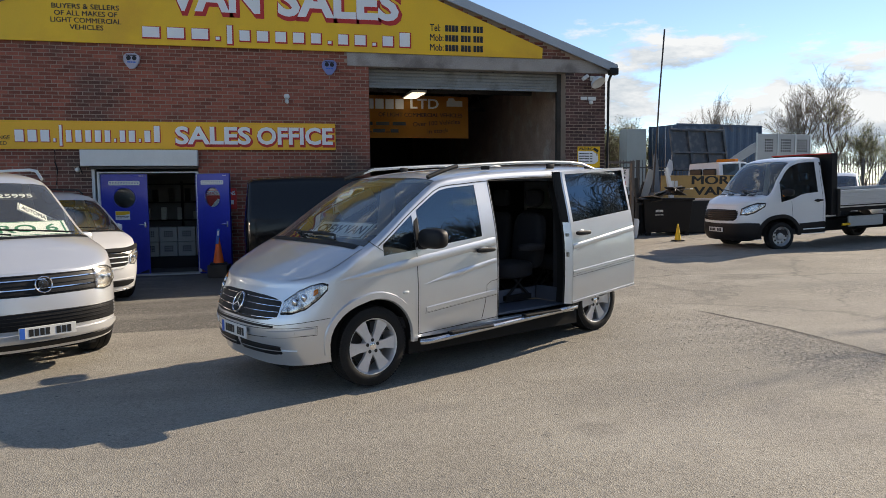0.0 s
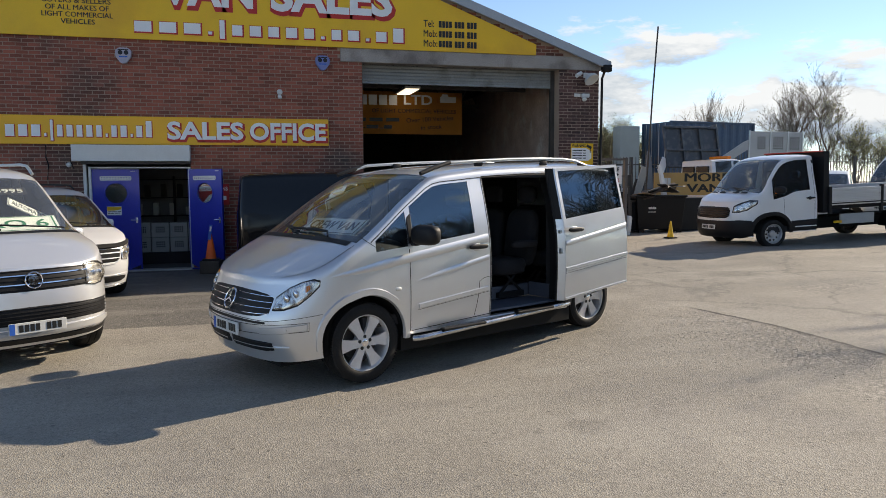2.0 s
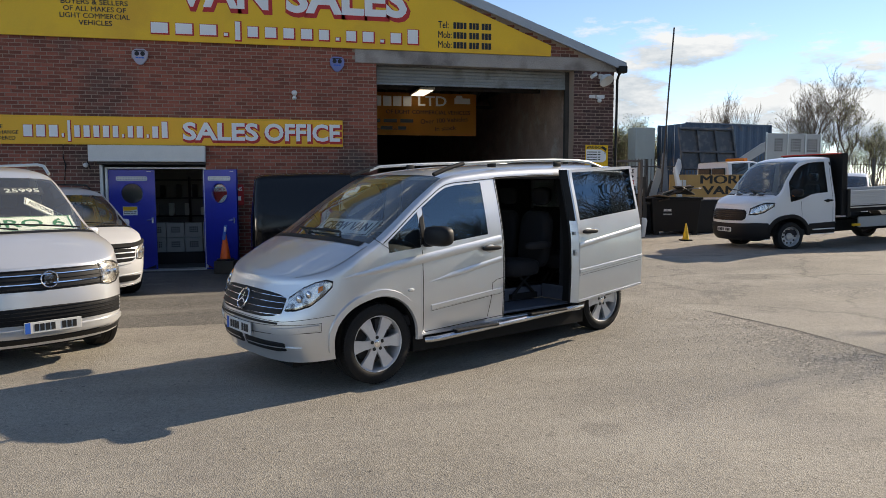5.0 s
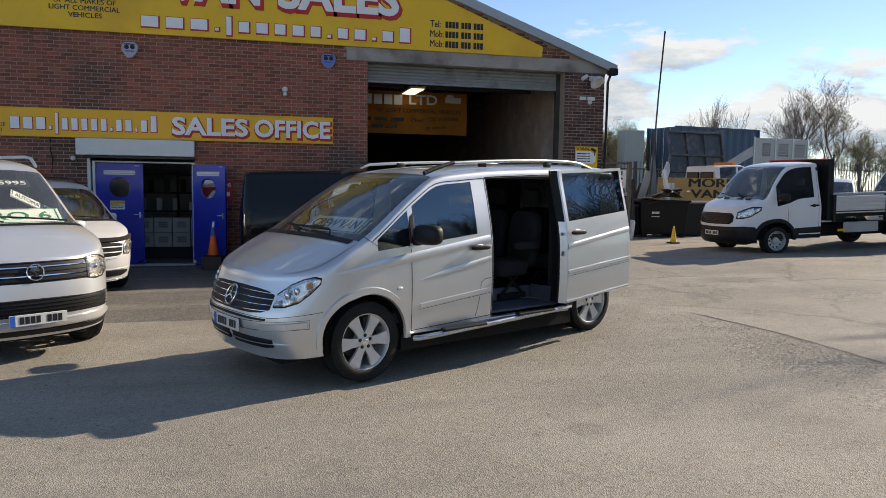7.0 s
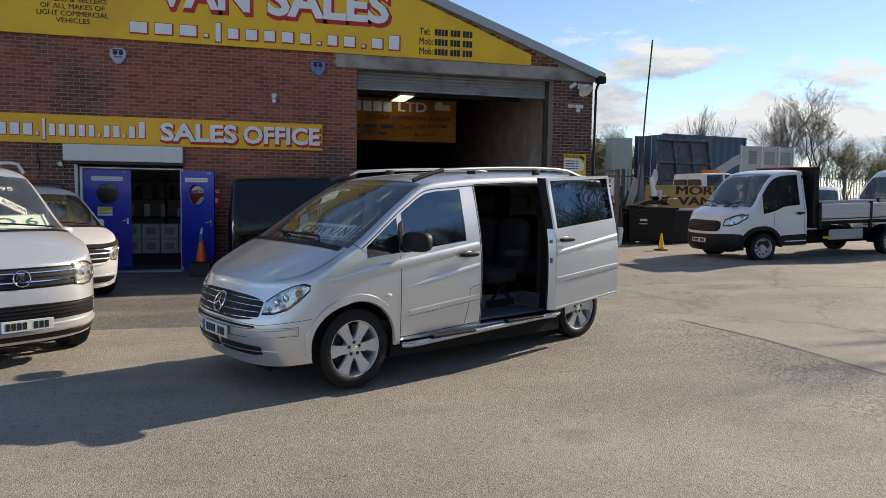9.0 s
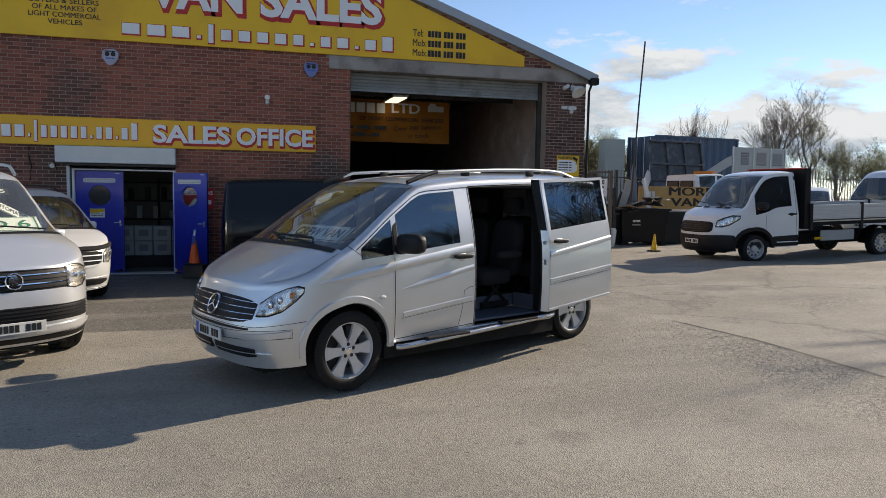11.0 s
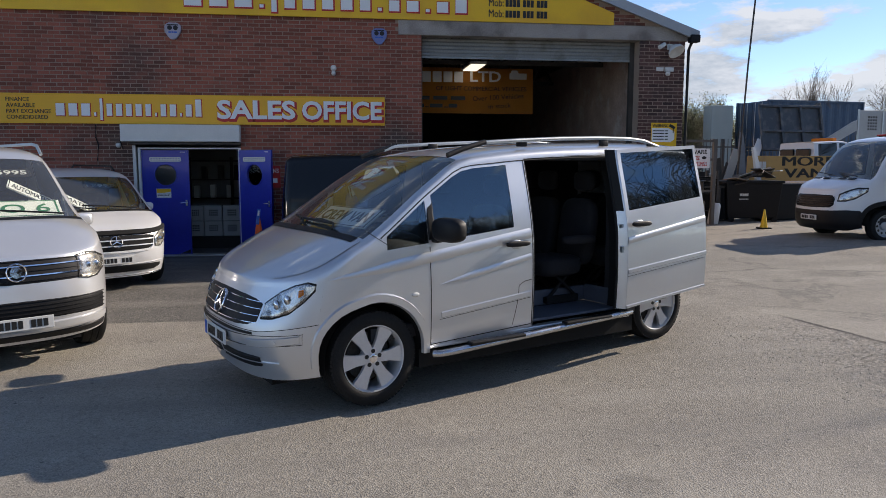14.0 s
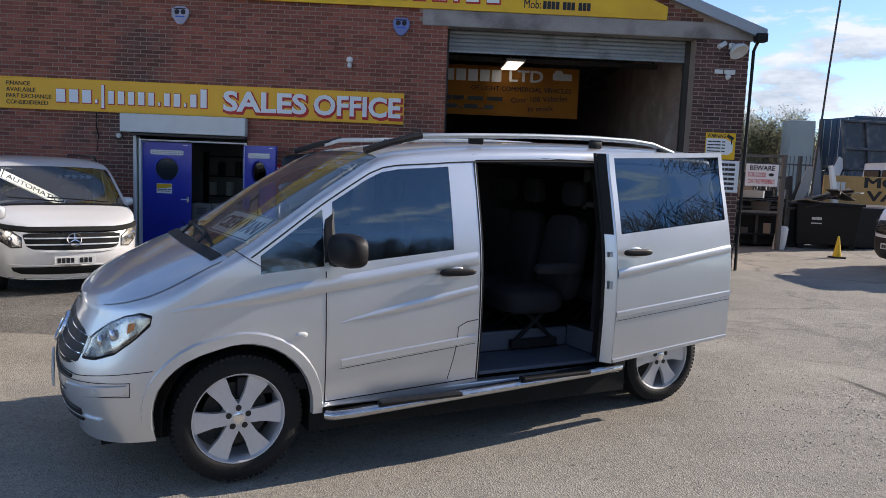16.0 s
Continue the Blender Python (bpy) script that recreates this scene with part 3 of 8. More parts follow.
class Body:
    """The skin of a van: x ahead from the front axle, y to its left, z up. u runs along the side and on round the nose or tail."""

    def __init__(self, half, start, nose, tail, top, drop, sill, belt, tumble, arches, p=2.7, n=2.8, bow=0.1, rear_round=0.22):
        self.half, self.start, self.tail, self.p, self.n, self.bow, self.rr = half, start, tail, p, n, bow, rear_round
        self.nose, self.top, self.drop, self.sill, self.belt, self.tum = (curve(k) for k in (nose, top, drop, sill, belt, tumble))
        self.arches = arches
        self.long = (self.nose(0.6) - start) * 0.75 + half * 0.85
        self.end = start + self.long
        self.back = tail + rear_round
        self.rear_end = self.back - rear_round - half

    def col(self, u):
        if u > self.start:
            a = min((u - self.start) / self.long, 1) * math.pi / 2
            return max(math.sin(a), 0) ** (2 / self.p), max(math.cos(a), 0) ** (2 / self.p)
        if u < self.back:
            a = min((self.back - u) / (self.rr + self.half), 1) * math.pi / 2
            return -max(math.sin(a), 0) ** 0.4, max(math.cos(a), 0) ** 0.4
        return 0.0, 1.0

    def x_at(self, u, z):
        s, _ = self.col(u)
        if s > 0:
            return self.start + s * (self.nose(z) - self.start)
        if s < 0:
            return self.back + s * (self.rr - 0.10 * max(0, z - 1.1))
        return u

    def x_name(self, u):
        s, _ = self.col(u)
        if s > 0:
            return self.start + s * (self.nose(0.98) - self.start)
        return u if s == 0 else self.back + s * self.rr

    def zt(self, u):
        return self.top(self.x_name(u))

    def zs(self, u):
        x = self.x_name(u)
        return self.top(x) - self.drop(x)

    def side(self, u, z, left=True, lift=0.0):
        _, w = self.col(u)
        p = Vector((self.x_at(u, z), self.half * w * self.tum(z), z))
        if lift:
            e = 0.01
            a = self.side(u + e, z) - self.side(u - e, z)
            c = self.side(u, z + e) - self.side(u, z - e)
            nrm = c.cross(a)
            if nrm.length > 1e-9:
                p = p + nrm.normalized() * lift * (1 if nrm.y > 0 or nrm.x * self.col(u)[0] > 0 else -1)
        return p if left else Vector((p.x, -p.y, p.z))

    def crown(self, u, a, left=True, lift=0.0):
        zs, zt = self.zs(u), self.zt(u)
        k = 2 / self.n
        sn, cs = max(math.sin(a), 0) ** k, max(math.cos(a), 0) ** k
        z = zs + (zt - zs) * sn
        s, w = self.col(u)
        y = self.half * w * self.tum(zs) * cs
        fwd = self.bow * math.sin(a) ** 2 * min(1, max(0, (u - self.start + 1.3) / 1.3)) * (1 - max(s, 0))
        p = Vector((self.x_at(u, z if s <= 0 else zs + (z - zs) * 0.5) + fwd, y, z + lift))
        return p if left else Vector((p.x, -p.y, p.z))

    def low(self, u, inside):
        base = self.sill(self.x_name(u))
        if inside is not None:
            xc, zc, r = inside
            return max(base, zc + math.sqrt(max(r * r - (u - xc) ** 2, 0)))
        return base

    def build(self, thing_ob, paint, windows, screen, skip=(), glass_side="dark_glass", glass_front="glass", glass_doors="side_glass", marks=(), screen_angle=0.62, rear_window=None):
        """windows: (name, u0, u1, sides); screen: (u0, u1); skip: (u0, u1, side) where the side is open."""
        cuts = {self.rear_end, self.back, self.start, self.end, *marks}
        for xc, zc, r in self.arches:
            cuts |= {xc - r, xc + r}
        for w in windows:
            cuts |= {w[1], w[2]}
        cuts |= set(screen)
        for s in skip:
            cuts |= {s[0], s[1]}
        if rear_window:
            cuts |= set(rear_window)
        cuts = sorted(cuts)
        meshes = {}

        def face(key, pts, flip):
            bm = meshes.setdefault(key, bmesh.new())
            vs = [bm.verts.new(p) for p in (pts[::-1] if flip else pts)]
            bm.faces.new(vs)

        na, nb, nc, nt = 12, 6, 3, 14
        for u0, u1 in zip(cuts, cuts[1:]):
            if u1 - u0 < 1e-6:
                continue
            mid = (u0 + u1) / 2
            inside = next((a for a in self.arches if a[0] - a[2] - 1e-6 < mid < a[0] + a[2] + 1e-6), None)
            steps = max(1, int(math.ceil((u1 - u0) / (0.06 if u0 >= self.start - 0.01 or u1 <= self.back or inside else 0.12))))
            us = [u0 + (u1 - u0) * k / steps for k in range(steps + 1)]
            if inside:
                xc, _, r = inside
                us = [xc - r * math.cos(math.acos(max(-1, min(1, (xc - u0) / r))) + k / steps * (math.acos(max(-1, min(1, (xc - u1) / r))) - math.acos(max(-1, min(1, (xc - u0) / r))))) for k in range(steps + 1)]
            rows = []
            for u in us:
                zs = self.zs(u)
                lo = self.low(u, inside)
                belt = min(self.belt(self.x_name(u)), zs - 0.03)
                wt = max(min(zs - 0.036, zs), belt + 0.004)
                if lo > belt - 0.02:
                    belt = lo + 0.02
                    wt = max(wt, belt + 0.004)
                zz = [lo + (belt - lo) * k / na for k in range(na)] + [belt + (wt - belt) * k / nb for k in range(nb)] + [wt + (zs - wt) * k / nc for k in range(nc + 1)]
                rows.append((u, zz))
            for side in (True, False):
                win = next((w[0] for w in windows if w[1] - 1e-6 < mid < w[2] + 1e-6 and ("l" if side else "r") in w[3]), None)
                hole = any(s[0] - 1e-6 < mid < s[1] + 1e-6 and s[2] == ("l" if side else "r") for s in skip)
                for (ua, za), (uc, zc) in zip(rows, rows[1:]):
                    for k in range(na + nb + nc):
                        if hole:
                            continue
                        key = "body"
                        if na <= k < na + nb:
                            if win:
                                key = ("win", win, side)
                            elif rear_window and rear_window[0] - 1e-6 < mid < rear_window[1] + 1e-6:
                                key = ("win", "rear_window", True)
                        face(key, (self.side(ua, za[k], side), self.side(ua, za[k + 1], side), self.side(uc, zc[k + 1], side), self.side(uc, zc[k], side)), side)
                    for k in range(nt):
                        a0, a1 = math.pi / 2 * k / nt, math.pi / 2 * (k + 1) / nt
                        glassy = screen[0] - 1e-6 < mid < screen[1] + 1e-6 and a0 > screen_angle
                        key = ("win", "windscreen", True) if glassy else "body"
                        face(key, (self.crown(ua, a0, side), self.crown(ua, a1, side), self.crown(uc, a1, side), self.crown(uc, a0, side)), side)
        made = {}
        for key, bm in meshes.items():
            bmesh.ops.remove_doubles(bm, verts=bm.verts, dist=2e-4)
            bmesh.ops.dissolve_degenerate(bm, edges=bm.edges, dist=1e-5)
            bmesh.ops.recalc_face_normals(bm, faces=bm.faces)
            mid = sum((v.co for v in bm.verts), Vector()) / max(1, len(bm.verts))
            if key == "body":
                made["body"] = part("body", bm, paint, thing_ob, smooth=45)
                continue
            f0 = max(bm.faces, key=lambda q: q.calc_area())
            out = f0.calc_center_median() - Vector((mid.x, 0, 0.9)) if key[1] not in ("windscreen", "rear_window") else Vector((1 if key[1] == "windscreen" else -1, 0, 0.6))
            if f0.normal.dot(out) < 0:
                bmesh.ops.reverse_faces(bm, faces=bm.faces)
            r = bmesh.ops.inset_region(bm, faces=list(bm.faces), thickness=0.026, depth=-0.003, use_even_offset=True)
            ring = set(r["faces"])
            seal = bmesh.new()
            for q in ring:
                seal.faces.new([seal.verts.new(v.co) for v in q.verts])
            bmesh.ops.remove_doubles(seal, verts=seal.verts, dist=1e-5)
            bmesh.ops.delete(bm, geom=list(ring), context="FACES")
            name = "windscreen" if key[1] == "windscreen" else "window"
            pane = part(name, bm, glass_front if key[1] == "windscreen" else glass_doors if "front" in key[1] else glass_side, thing_ob, smooth=True)
            pane.visible_shadow = False
            part("seal", seal, "seal", pane, "black rubber seal")
            made[key[1] + ("" if key[2] else "_r")] = pane
        return made

    def ribbon(self, pts, width, lift, left=True, taper=0):
        """A raised strip on the skin along (u, z) points."""
        bm = bmesh.new()
        rows = []
        for i, (u, z) in enumerate(pts):
            a, c = pts[max(i - 1, 0)], pts[min(i + 1, len(pts) - 1)]
            d = Vector((c[0] - a[0], c[1] - a[1]))
            d = d.normalized() if d.length else Vector((1, 0))
            nx, nz = -d.y, d.x
            f = 1.0 if not taper else min(1.0, 0.05 + 3.0 * min(i, len(pts) - 1 - i if taper > 1 else i) / (len(pts) - 1))
            rows.append([bm.verts.new(self.side(u + nx * width * f * o, z + nz * width * f * o, left, -0.002 if h < 0 else h * f)) for o, h in ((-0.5, -0.002), (-0.36, lift), (0.36, lift), (0.5, -0.002))])
        for a, c in zip(rows, rows[1:]):
            for k in range(3):
                bm.faces.new((a[k], a[k + 1], c[k + 1], c[k]))
        for r in (rows[0], rows[-1]):
            bm.faces.new(r)
        bmesh.ops.recalc_face_normals(bm, faces=bm.faces)
        return bm

    def patch(self, lower, upper, lift, left=True, rows=8, both=False, cols=36):
        """A raised plate on the skin between two lines of (u, z) points."""
        bm = bmesh.new()
        def along(line, t):
            f = t * (len(line) - 1)
            i = min(int(f), len(line) - 2)
            g = f - i
            return (line[i][0] * (1 - g) + line[i + 1][0] * g, line[i][1] * (1 - g) + line[i + 1][1] * g)
        for side in ((True, False) if both else (left,)):
            grid = []
            for i in range(cols + 1):
                a, c = along(lower, i / cols), along(upper, i / cols)
                row = []
                for j in range(rows + 1):
                    t = j / rows
                    edge = i in (0, cols) and not (both and i == cols) or j in (0, rows)
                    row.append(bm.verts.new(self.side(a[0] * (1 - t) + c[0] * t, a[1] * (1 - t) + c[1] * t, side, -0.004 if edge else lift)))
                grid.append(row)
            for a, c in zip(grid, grid[1:]):
                for j in range(rows):
                    bm.faces.new((a[j], a[j + 1], c[j + 1], c[j]))
        bmesh.ops.remove_doubles(bm, verts=bm.verts, dist=1e-4)
        bmesh.ops.recalc_face_normals(bm, faces=bm.faces)
        return bm

    def hood_line(self, pts, width, lift=0.002):
        """A thin line over the bonnet or roof along (u, angle) points."""
        bm = bmesh.new()
        prev = None
        for i, (u, a) in enumerate(pts):
            p = self.crown(u, a, True, lift)
            q = self.crown(*pts[min(i + 1, len(pts) - 1)], True, lift) - self.crown(*pts[max(i - 1, 0)], True, lift)
            o = q.cross(Vector((0, 0, 1))).normalized() * width / 2
            cur = (bm.verts.new(p - o), bm.verts.new(p + o))
            if prev:
                bm.faces.new((prev[0], prev[1], cur[1], cur[0]))
            prev = cur
        bmesh.ops.recalc_face_normals(bm, faces=bm.faces)
        return bm

    def arch_trim(self, arch, width, lift, left=True):
        xc, zc, r = arch
        base = self.sill(xc)
        pts = [(xc - r - width * 0.4, base + 0.02)]
        pts += [(xc - (r + width * 0.4) * math.cos(math.pi * k / 20), zc + (r + width * 0.4) * math.sin(math.pi * k / 20)) for k in range(21)]
        pts += [(xc + r + width * 0.4, base + 0.02)]
        return self.ribbon(pts, width, lift, left)

    def wells(self, thing_ob):
        """Dark wheel housings and the underside."""
        for xc, zc, r in self.arches:
            for s in (1, -1):
                bm = bmesh.new()
                y0, y1 = s * self.half * 0.985, s * (self.half - 0.34)
                n = 18
                a = [bm.verts.new((xc - r * math.cos(math.pi * k / n), y0 * self.tum(zc), max(zc + r * math.sin(math.pi * k / n), self.sill(xc - r * math.cos(math.pi * k / n))))) for k in range(n + 1)]
                c = [bm.verts.new((v.co.x, y1, v.co.z)) for v in a]
                l0, l1 = max(self.sill(xc - r), 0.28), max(self.sill(xc + r), 0.28)
                a = [bm.verts.new((xc - r, y0 * 0.96, l0))] + a + [bm.verts.new((xc + r, y0 * 0.96, l1))]
                c = [bm.verts.new((xc - r, y1, l0))] + c + [bm.verts.new((xc + r, y1, l1))]
                for k in range(len(a) - 1):
                    bm.faces.new((a[k], a[k + 1], c[k + 1], c[k]))
                bm.faces.new(c)
                part("wheel_housing", bm, "under", thing_ob)
        if len(self.arches) > 1:
            bm = bmesh.new()
            box(bm, self.arches[1][0] + self.arches[1][2], self.arches[0][0] - self.arches[0][2], -self.half + 0.07, self.half - 0.07, 0.25, 0.43)
            part("floor_pan", bm, "under", thing_ob)
        bm = bmesh.new()
        for x0, x1 in ((self.tail + 0.12, self.nose(0.5) - 0.2),):
            box(bm, x0, x1, -self.half + 0.36, self.half - 0.36, 0.22, 0.36)
        part("underside", bm, "under", thing_ob)


def wheel(thing_ob, x, y, r, rim_r, width, style, sides=1, dz=0.0):
    """One wheel: the tyre with its rim. sides: 1 where its face looks to +y."""
    bm = bmesh.new()
    w = width
    prof = [(rim_r * 0.98, -w * 0.42), (rim_r * 1.04, -w * 0.5), (r * 0.88, -w * 0.52), (r * 0.965, -w * 0.44), (r, -w * 0.30), (r, -w * 0.16), (r * 0.985, -w * 0.15), (r * 0.985, -w * 0.12), (r, -w * 0.11), (r, w * 0.11), (r * 0.985, w * 0.12), (r * 0.985, w * 0.15), (r, w * 0.16), (r, w * 0.30), (r * 0.965, w * 0.44), (r * 0.88, w * 0.52), (rim_r * 1.10, w * 0.515), (rim_r * 1.04, w * 0.49), (rim_r * 0.98, w * 0.42)]
    lathe(bm, prof, 56)
    bmesh.ops.recalc_face_normals(bm, faces=bm.faces)
    tyre = part("wheel", bm, "rubber", thing_ob, smooth=35, m=pose(x, y, r - 0.006 + dz, 0, 0, 0 if sides > 0 else 180))
    bm = bmesh.new()
    lathe(bm, [(rim_r * 0.94, -w * 0.35), (rim_r * 0.93, w * 0.2), (rim_r * 0.965, w * 0.40), (rim_r * 1.0, w * 0.47), (rim_r * 1.02, w * 0.47), (rim_r * 1.02, w * 0.40), (rim_r * 0.97, -w * 0.35)], 56)
    if style == "six":
        for k in range(6):
            q = Matrix.Rotation(math.pi / 3 * k + 0.03, 4, "Y")
            prism(bm, [(0.05, -0.036), (rim_r * 0.55, -0.040), (rim_r * 0.97, -0.064), (rim_r * 0.97, 0.064), (rim_r * 0.55, 0.040), (0.05, 0.036)], w * 0.26, w * 0.385, q)
        lathe(bm, [(0.0, w * 0.40), (0.03, w * 0.40), (0.075, w * 0.36), (0.085, w * 0.28), (0.085, w * 0.1)], 28)
    elif style == "steel":
        lathe(bm, [(0.0, w * 0.36), (rim_r * 0.20, w * 0.36), (rim_r * 0.34, w * 0.33), (rim_r * 0.40, w * 0.12), (rim_r * 0.55, w * 0.16), (rim_r * 0.80, w * 0.20), (rim_r * 0.95, w * 0.10)], 40)
    else:
        for k in range(10):
            box(bm, 0.05, rim_r * 0.96, w * 0.24, w * 0.34, -0.02, 0.02, 0.006, m=Matrix.Rotation(math.pi / 5 * k, 4, "Y"))
        lathe(bm, [(0.0, w * 0.38), (0.06, w * 0.36), (0.075, w * 0.24)], 24)
    bmesh.ops.recalc_face_normals(bm, faces=bm.faces)
    part("rim", bm, "steel_wheel" if style == "steel" else "alloy", tyre, "silver %s" % ("steel rim" if style == "steel" else "alloy rim with wide spokes"), smooth=30)
    bm = bmesh.new()
    lathe(bm, [(0.0, w * 0.02), (rim_r * 0.72, w * 0.02), (rim_r * 0.72, -w * 0.06), (0.0, -w * 0.06)], 32)
    if style == "steel":
        for k in range(10):
            a = 2 * math.pi * k / 10
            tube(bm, (rim_r * 0.68 * math.cos(a), w * 0.15, rim_r * 0.68 * math.sin(a)), (rim_r * 0.68 * math.cos(a), w * 0.2, rim_r * 0.68 * math.sin(a)), rim_r * 0.11, n=10)
    part("brake_disc", bm, "scrap", tyre)
    if style == "six":
        bm = bmesh.new()
        lathe(bm, [(0.0, w * 0.415), (0.026, w * 0.413), (0.033, w * 0.40), (0.035, w * 0.37)], 24)
        bmesh.ops.recalc_face_normals(bm, faces=bm.faces)
        part("hub_cap", bm, "chrome", tyre, "small round hub cap", smooth=30)
        for k in range(5):
            bm = bmesh.new()
            a = 2 * math.pi * k / 5 + 0.3
            tube(bm, (0.056 * math.cos(a), w * 0.33, 0.056 * math.sin(a)), (0.056 * math.cos(a), w * 0.398, 0.056 * math.sin(a)), 0.017, n=10)
            part("wheel_bolt", bm, "black", tyre)
        bm = bmesh.new()      # tread blocks
        for k in range(72):
            a = 2 * math.pi * k / 72
            for y0, y1, o in ((-0.46, -0.20, 0.0), (-0.09, 0.09, 0.5), (0.20, 0.46, 0.25)):
                box(bm, -0.0105, 0.0105, w * y0, w * y1, r - 0.02, r + (0.0015 if abs(y0 + y1) < 0.1 else -0.004), 0.0, m=Matrix.Rotation(a + o * 2 * math.pi / 72, 4, "Y"))
        tagged(part("tread", bm, "rubber", tyre), kind="stuff")
    return tyre


def plate(thing_ob, m, w=0.52, h=0.11, euro=True, material="offwhite"):
    bm = bmesh.new()
    box(bm, -w / 2, w / 2, -0.008, 0.004, -h / 2, h / 2, 0.004)
    p = part("number_plate", bm, material, thing_ob, "white plate with plain dark bars", m=m)
    wide = w * (0.76 if euro else 0.86)
    for k in range(8):
        if k != 4:
            bm = bmesh.new()
            x = -w * (0.33 if euro else 0.43) + wide * k / 8
            box(bm, x, x + wide * 0.095, -0.011, -0.007, -h * 0.31, h * 0.31)
            part("bar", bm, "black", p)
    if euro:
        bm = bmesh.new()
        box(bm, -w * 0.49, -w * 0.40, -0.0105, -0.006, -h * 0.48, h * 0.48)
        part("blue_band", bm, "bar_blue", p)
    return p


def face_pose(body, u, z, lift=0.0, left=True, lean=0.0):
    """A pose whose -y looks out of the skin at (u, z)."""
    p = body.side(u, z, left, lift)
    e = 0.01
    d = body.side(u + e, z, left) - body.side(u - e, z, left)
    a = math.degrees(math.atan2(d.y, d.x))
    if left:
        a += 180
    return pose(p.x, p.y, p.z, lean, 0, a)


def mirror(thing_ob, x, y, z, side, material="plastic", paint=None, size=1.0):
    bm = bmesh.new()
    blob(bm, (0, 0, 0), (0.072 * size, 0.150 * size, 0.088 * size), 3.2, 18, 12)
    for v in bm.verts:
        if v.co.x < -0.04 * size:
            v.co.x = -0.045 * size
    ob = part("door_mirror", bm, paint or material, thing_ob, "black plastic door mirror" if not paint else "", smooth=50, m=pose(x, y + side * 0.15 * size, z, 0, 0, side * 8))
    bm = bmesh.new()
    blob(bm, (-0.047 * size, 0, 0), (0.004, 0.125 * size, 0.074 * size), 3.2, 16, 8)
    part("mirror_glass", bm, "chrome", ob, smooth=True)
    bm = bmesh.new()
    box(bm, -0.04 * size, 0.03 * size, -side * 0.20 * size - 0.05, -side * 0.20 * size + 0.11, -0.10 * size, -0.04 * size, 0.015)
    part("mirror_arm", bm, "plastic", ob)
    return ob


def handle(thing_ob, body, u, z, left=True, lift_extra=0.0, shape="bar"):
    m = face_pose(body, u, z, lift_extra, left)
    bm = bmesh.new()
    blob(bm, (0, -0.002, -0.006), (0.055, 0.007, 0.040), 2.4, 18, 8)
    cup = part("door_handle", bm, "plastic" if shape == "dark" else "silver", thing_ob, "black grab handle in a round cup", smooth=50, m=m)
    bm = bmesh.new()
    blob(bm, (0.0, -0.032, 0.0), (0.13, 0.015, 0.024), 3, 16, 8)
    for s in (-1, 1):
        box(bm, s * 0.09 - 0.012, s * 0.09 + 0.012, -0.03, 0, -0.014, 0.014, 0.004)
    part("grip", bm, "plastic", cup, smooth=50)


def seat(thing_ob, x, y, z, width=0.50, back=0.62, name="seat", arm=False):
    bm = bmesh.new()
    blob(bm, (0, 0, 0.0), (0.26, width / 2, 0.10), 4, 20, 10)
    s = part(name, bm, "cloth", thing_ob, smooth=60, m=pose(x, y, z))
    bm = bmesh.new()
    blob(bm, (-0.30, 0, back / 2 + 0.02), (0.085, width / 2 * 0.98, back / 2), 4, 20, 12, m=Matrix.Rotation(radians(-8), 4, "Y"))
    part("backrest", bm, "cloth", s, smooth=60)
    bm = bmesh.new()
    blob(bm, (-0.43, 0, back + 0.14), (0.05, 0.13, 0.10), 3.5, 16, 10)
    part("headrest", bm, "cloth", s, smooth=60)
    bm = bmesh.new()
    box(bm, -0.2, 0.2, -width * 0.4, width * 0.4, -0.34, -0.28)
    for a in (-1, 1):
        tube(bm, (-0.18, a * width * 0.36, -0.30), (0.1, a * width * 0.36, -0.06), 0.016, n=8)
        tube(bm, (0.18, a * width * 0.36, -0.30), (-0.1, a * width * 0.36, -0.06), 0.016, n=8)
    part("seat_base", bm, "under", s)
    if arm:
        bm = bmesh.new()
        blob(bm, (-0.10, width / 2 + 0.05, 0.26), (0.20, 0.045, 0.04), 4, 16, 8)
        part("armrest", bm, "cloth", s, smooth=60)
    return s


def star_badge(thing_ob, m, r, spokes=3):
    bm = bmesh.new()
    rings = lathe(bm, [(r, -0.004), (r * 1.0, -0.016), (r * 0.93, -0.022), (r * 0.86, -0.016), (r * 0.86, -0.004)], 40)
    for k in range(spokes):
        q = Matrix.Rotation(2 * math.pi / 3 * k - math.pi / 2, 4, "Y")
        vs = box(bm, 0.0, r * 0.9, -0.022, -0.008, -r * 0.09, r * 0.09)
        for v in vs:
            if v.co.x > r * 0.5:
                v.co.z *= 0.3
        bmesh.ops.transform(bm, matrix=q, verts=vs)
    if not spokes:
        lathe(bm, [(0.0, -0.010), (r * 0.6, -0.009), (r * 0.62, -0.004)], 32)
    bmesh.ops.recalc_face_normals(bm, faces=bm.faces)
    part("badge", bm, "chrome", thing_ob, "round chrome badge", smooth=30, m=m)


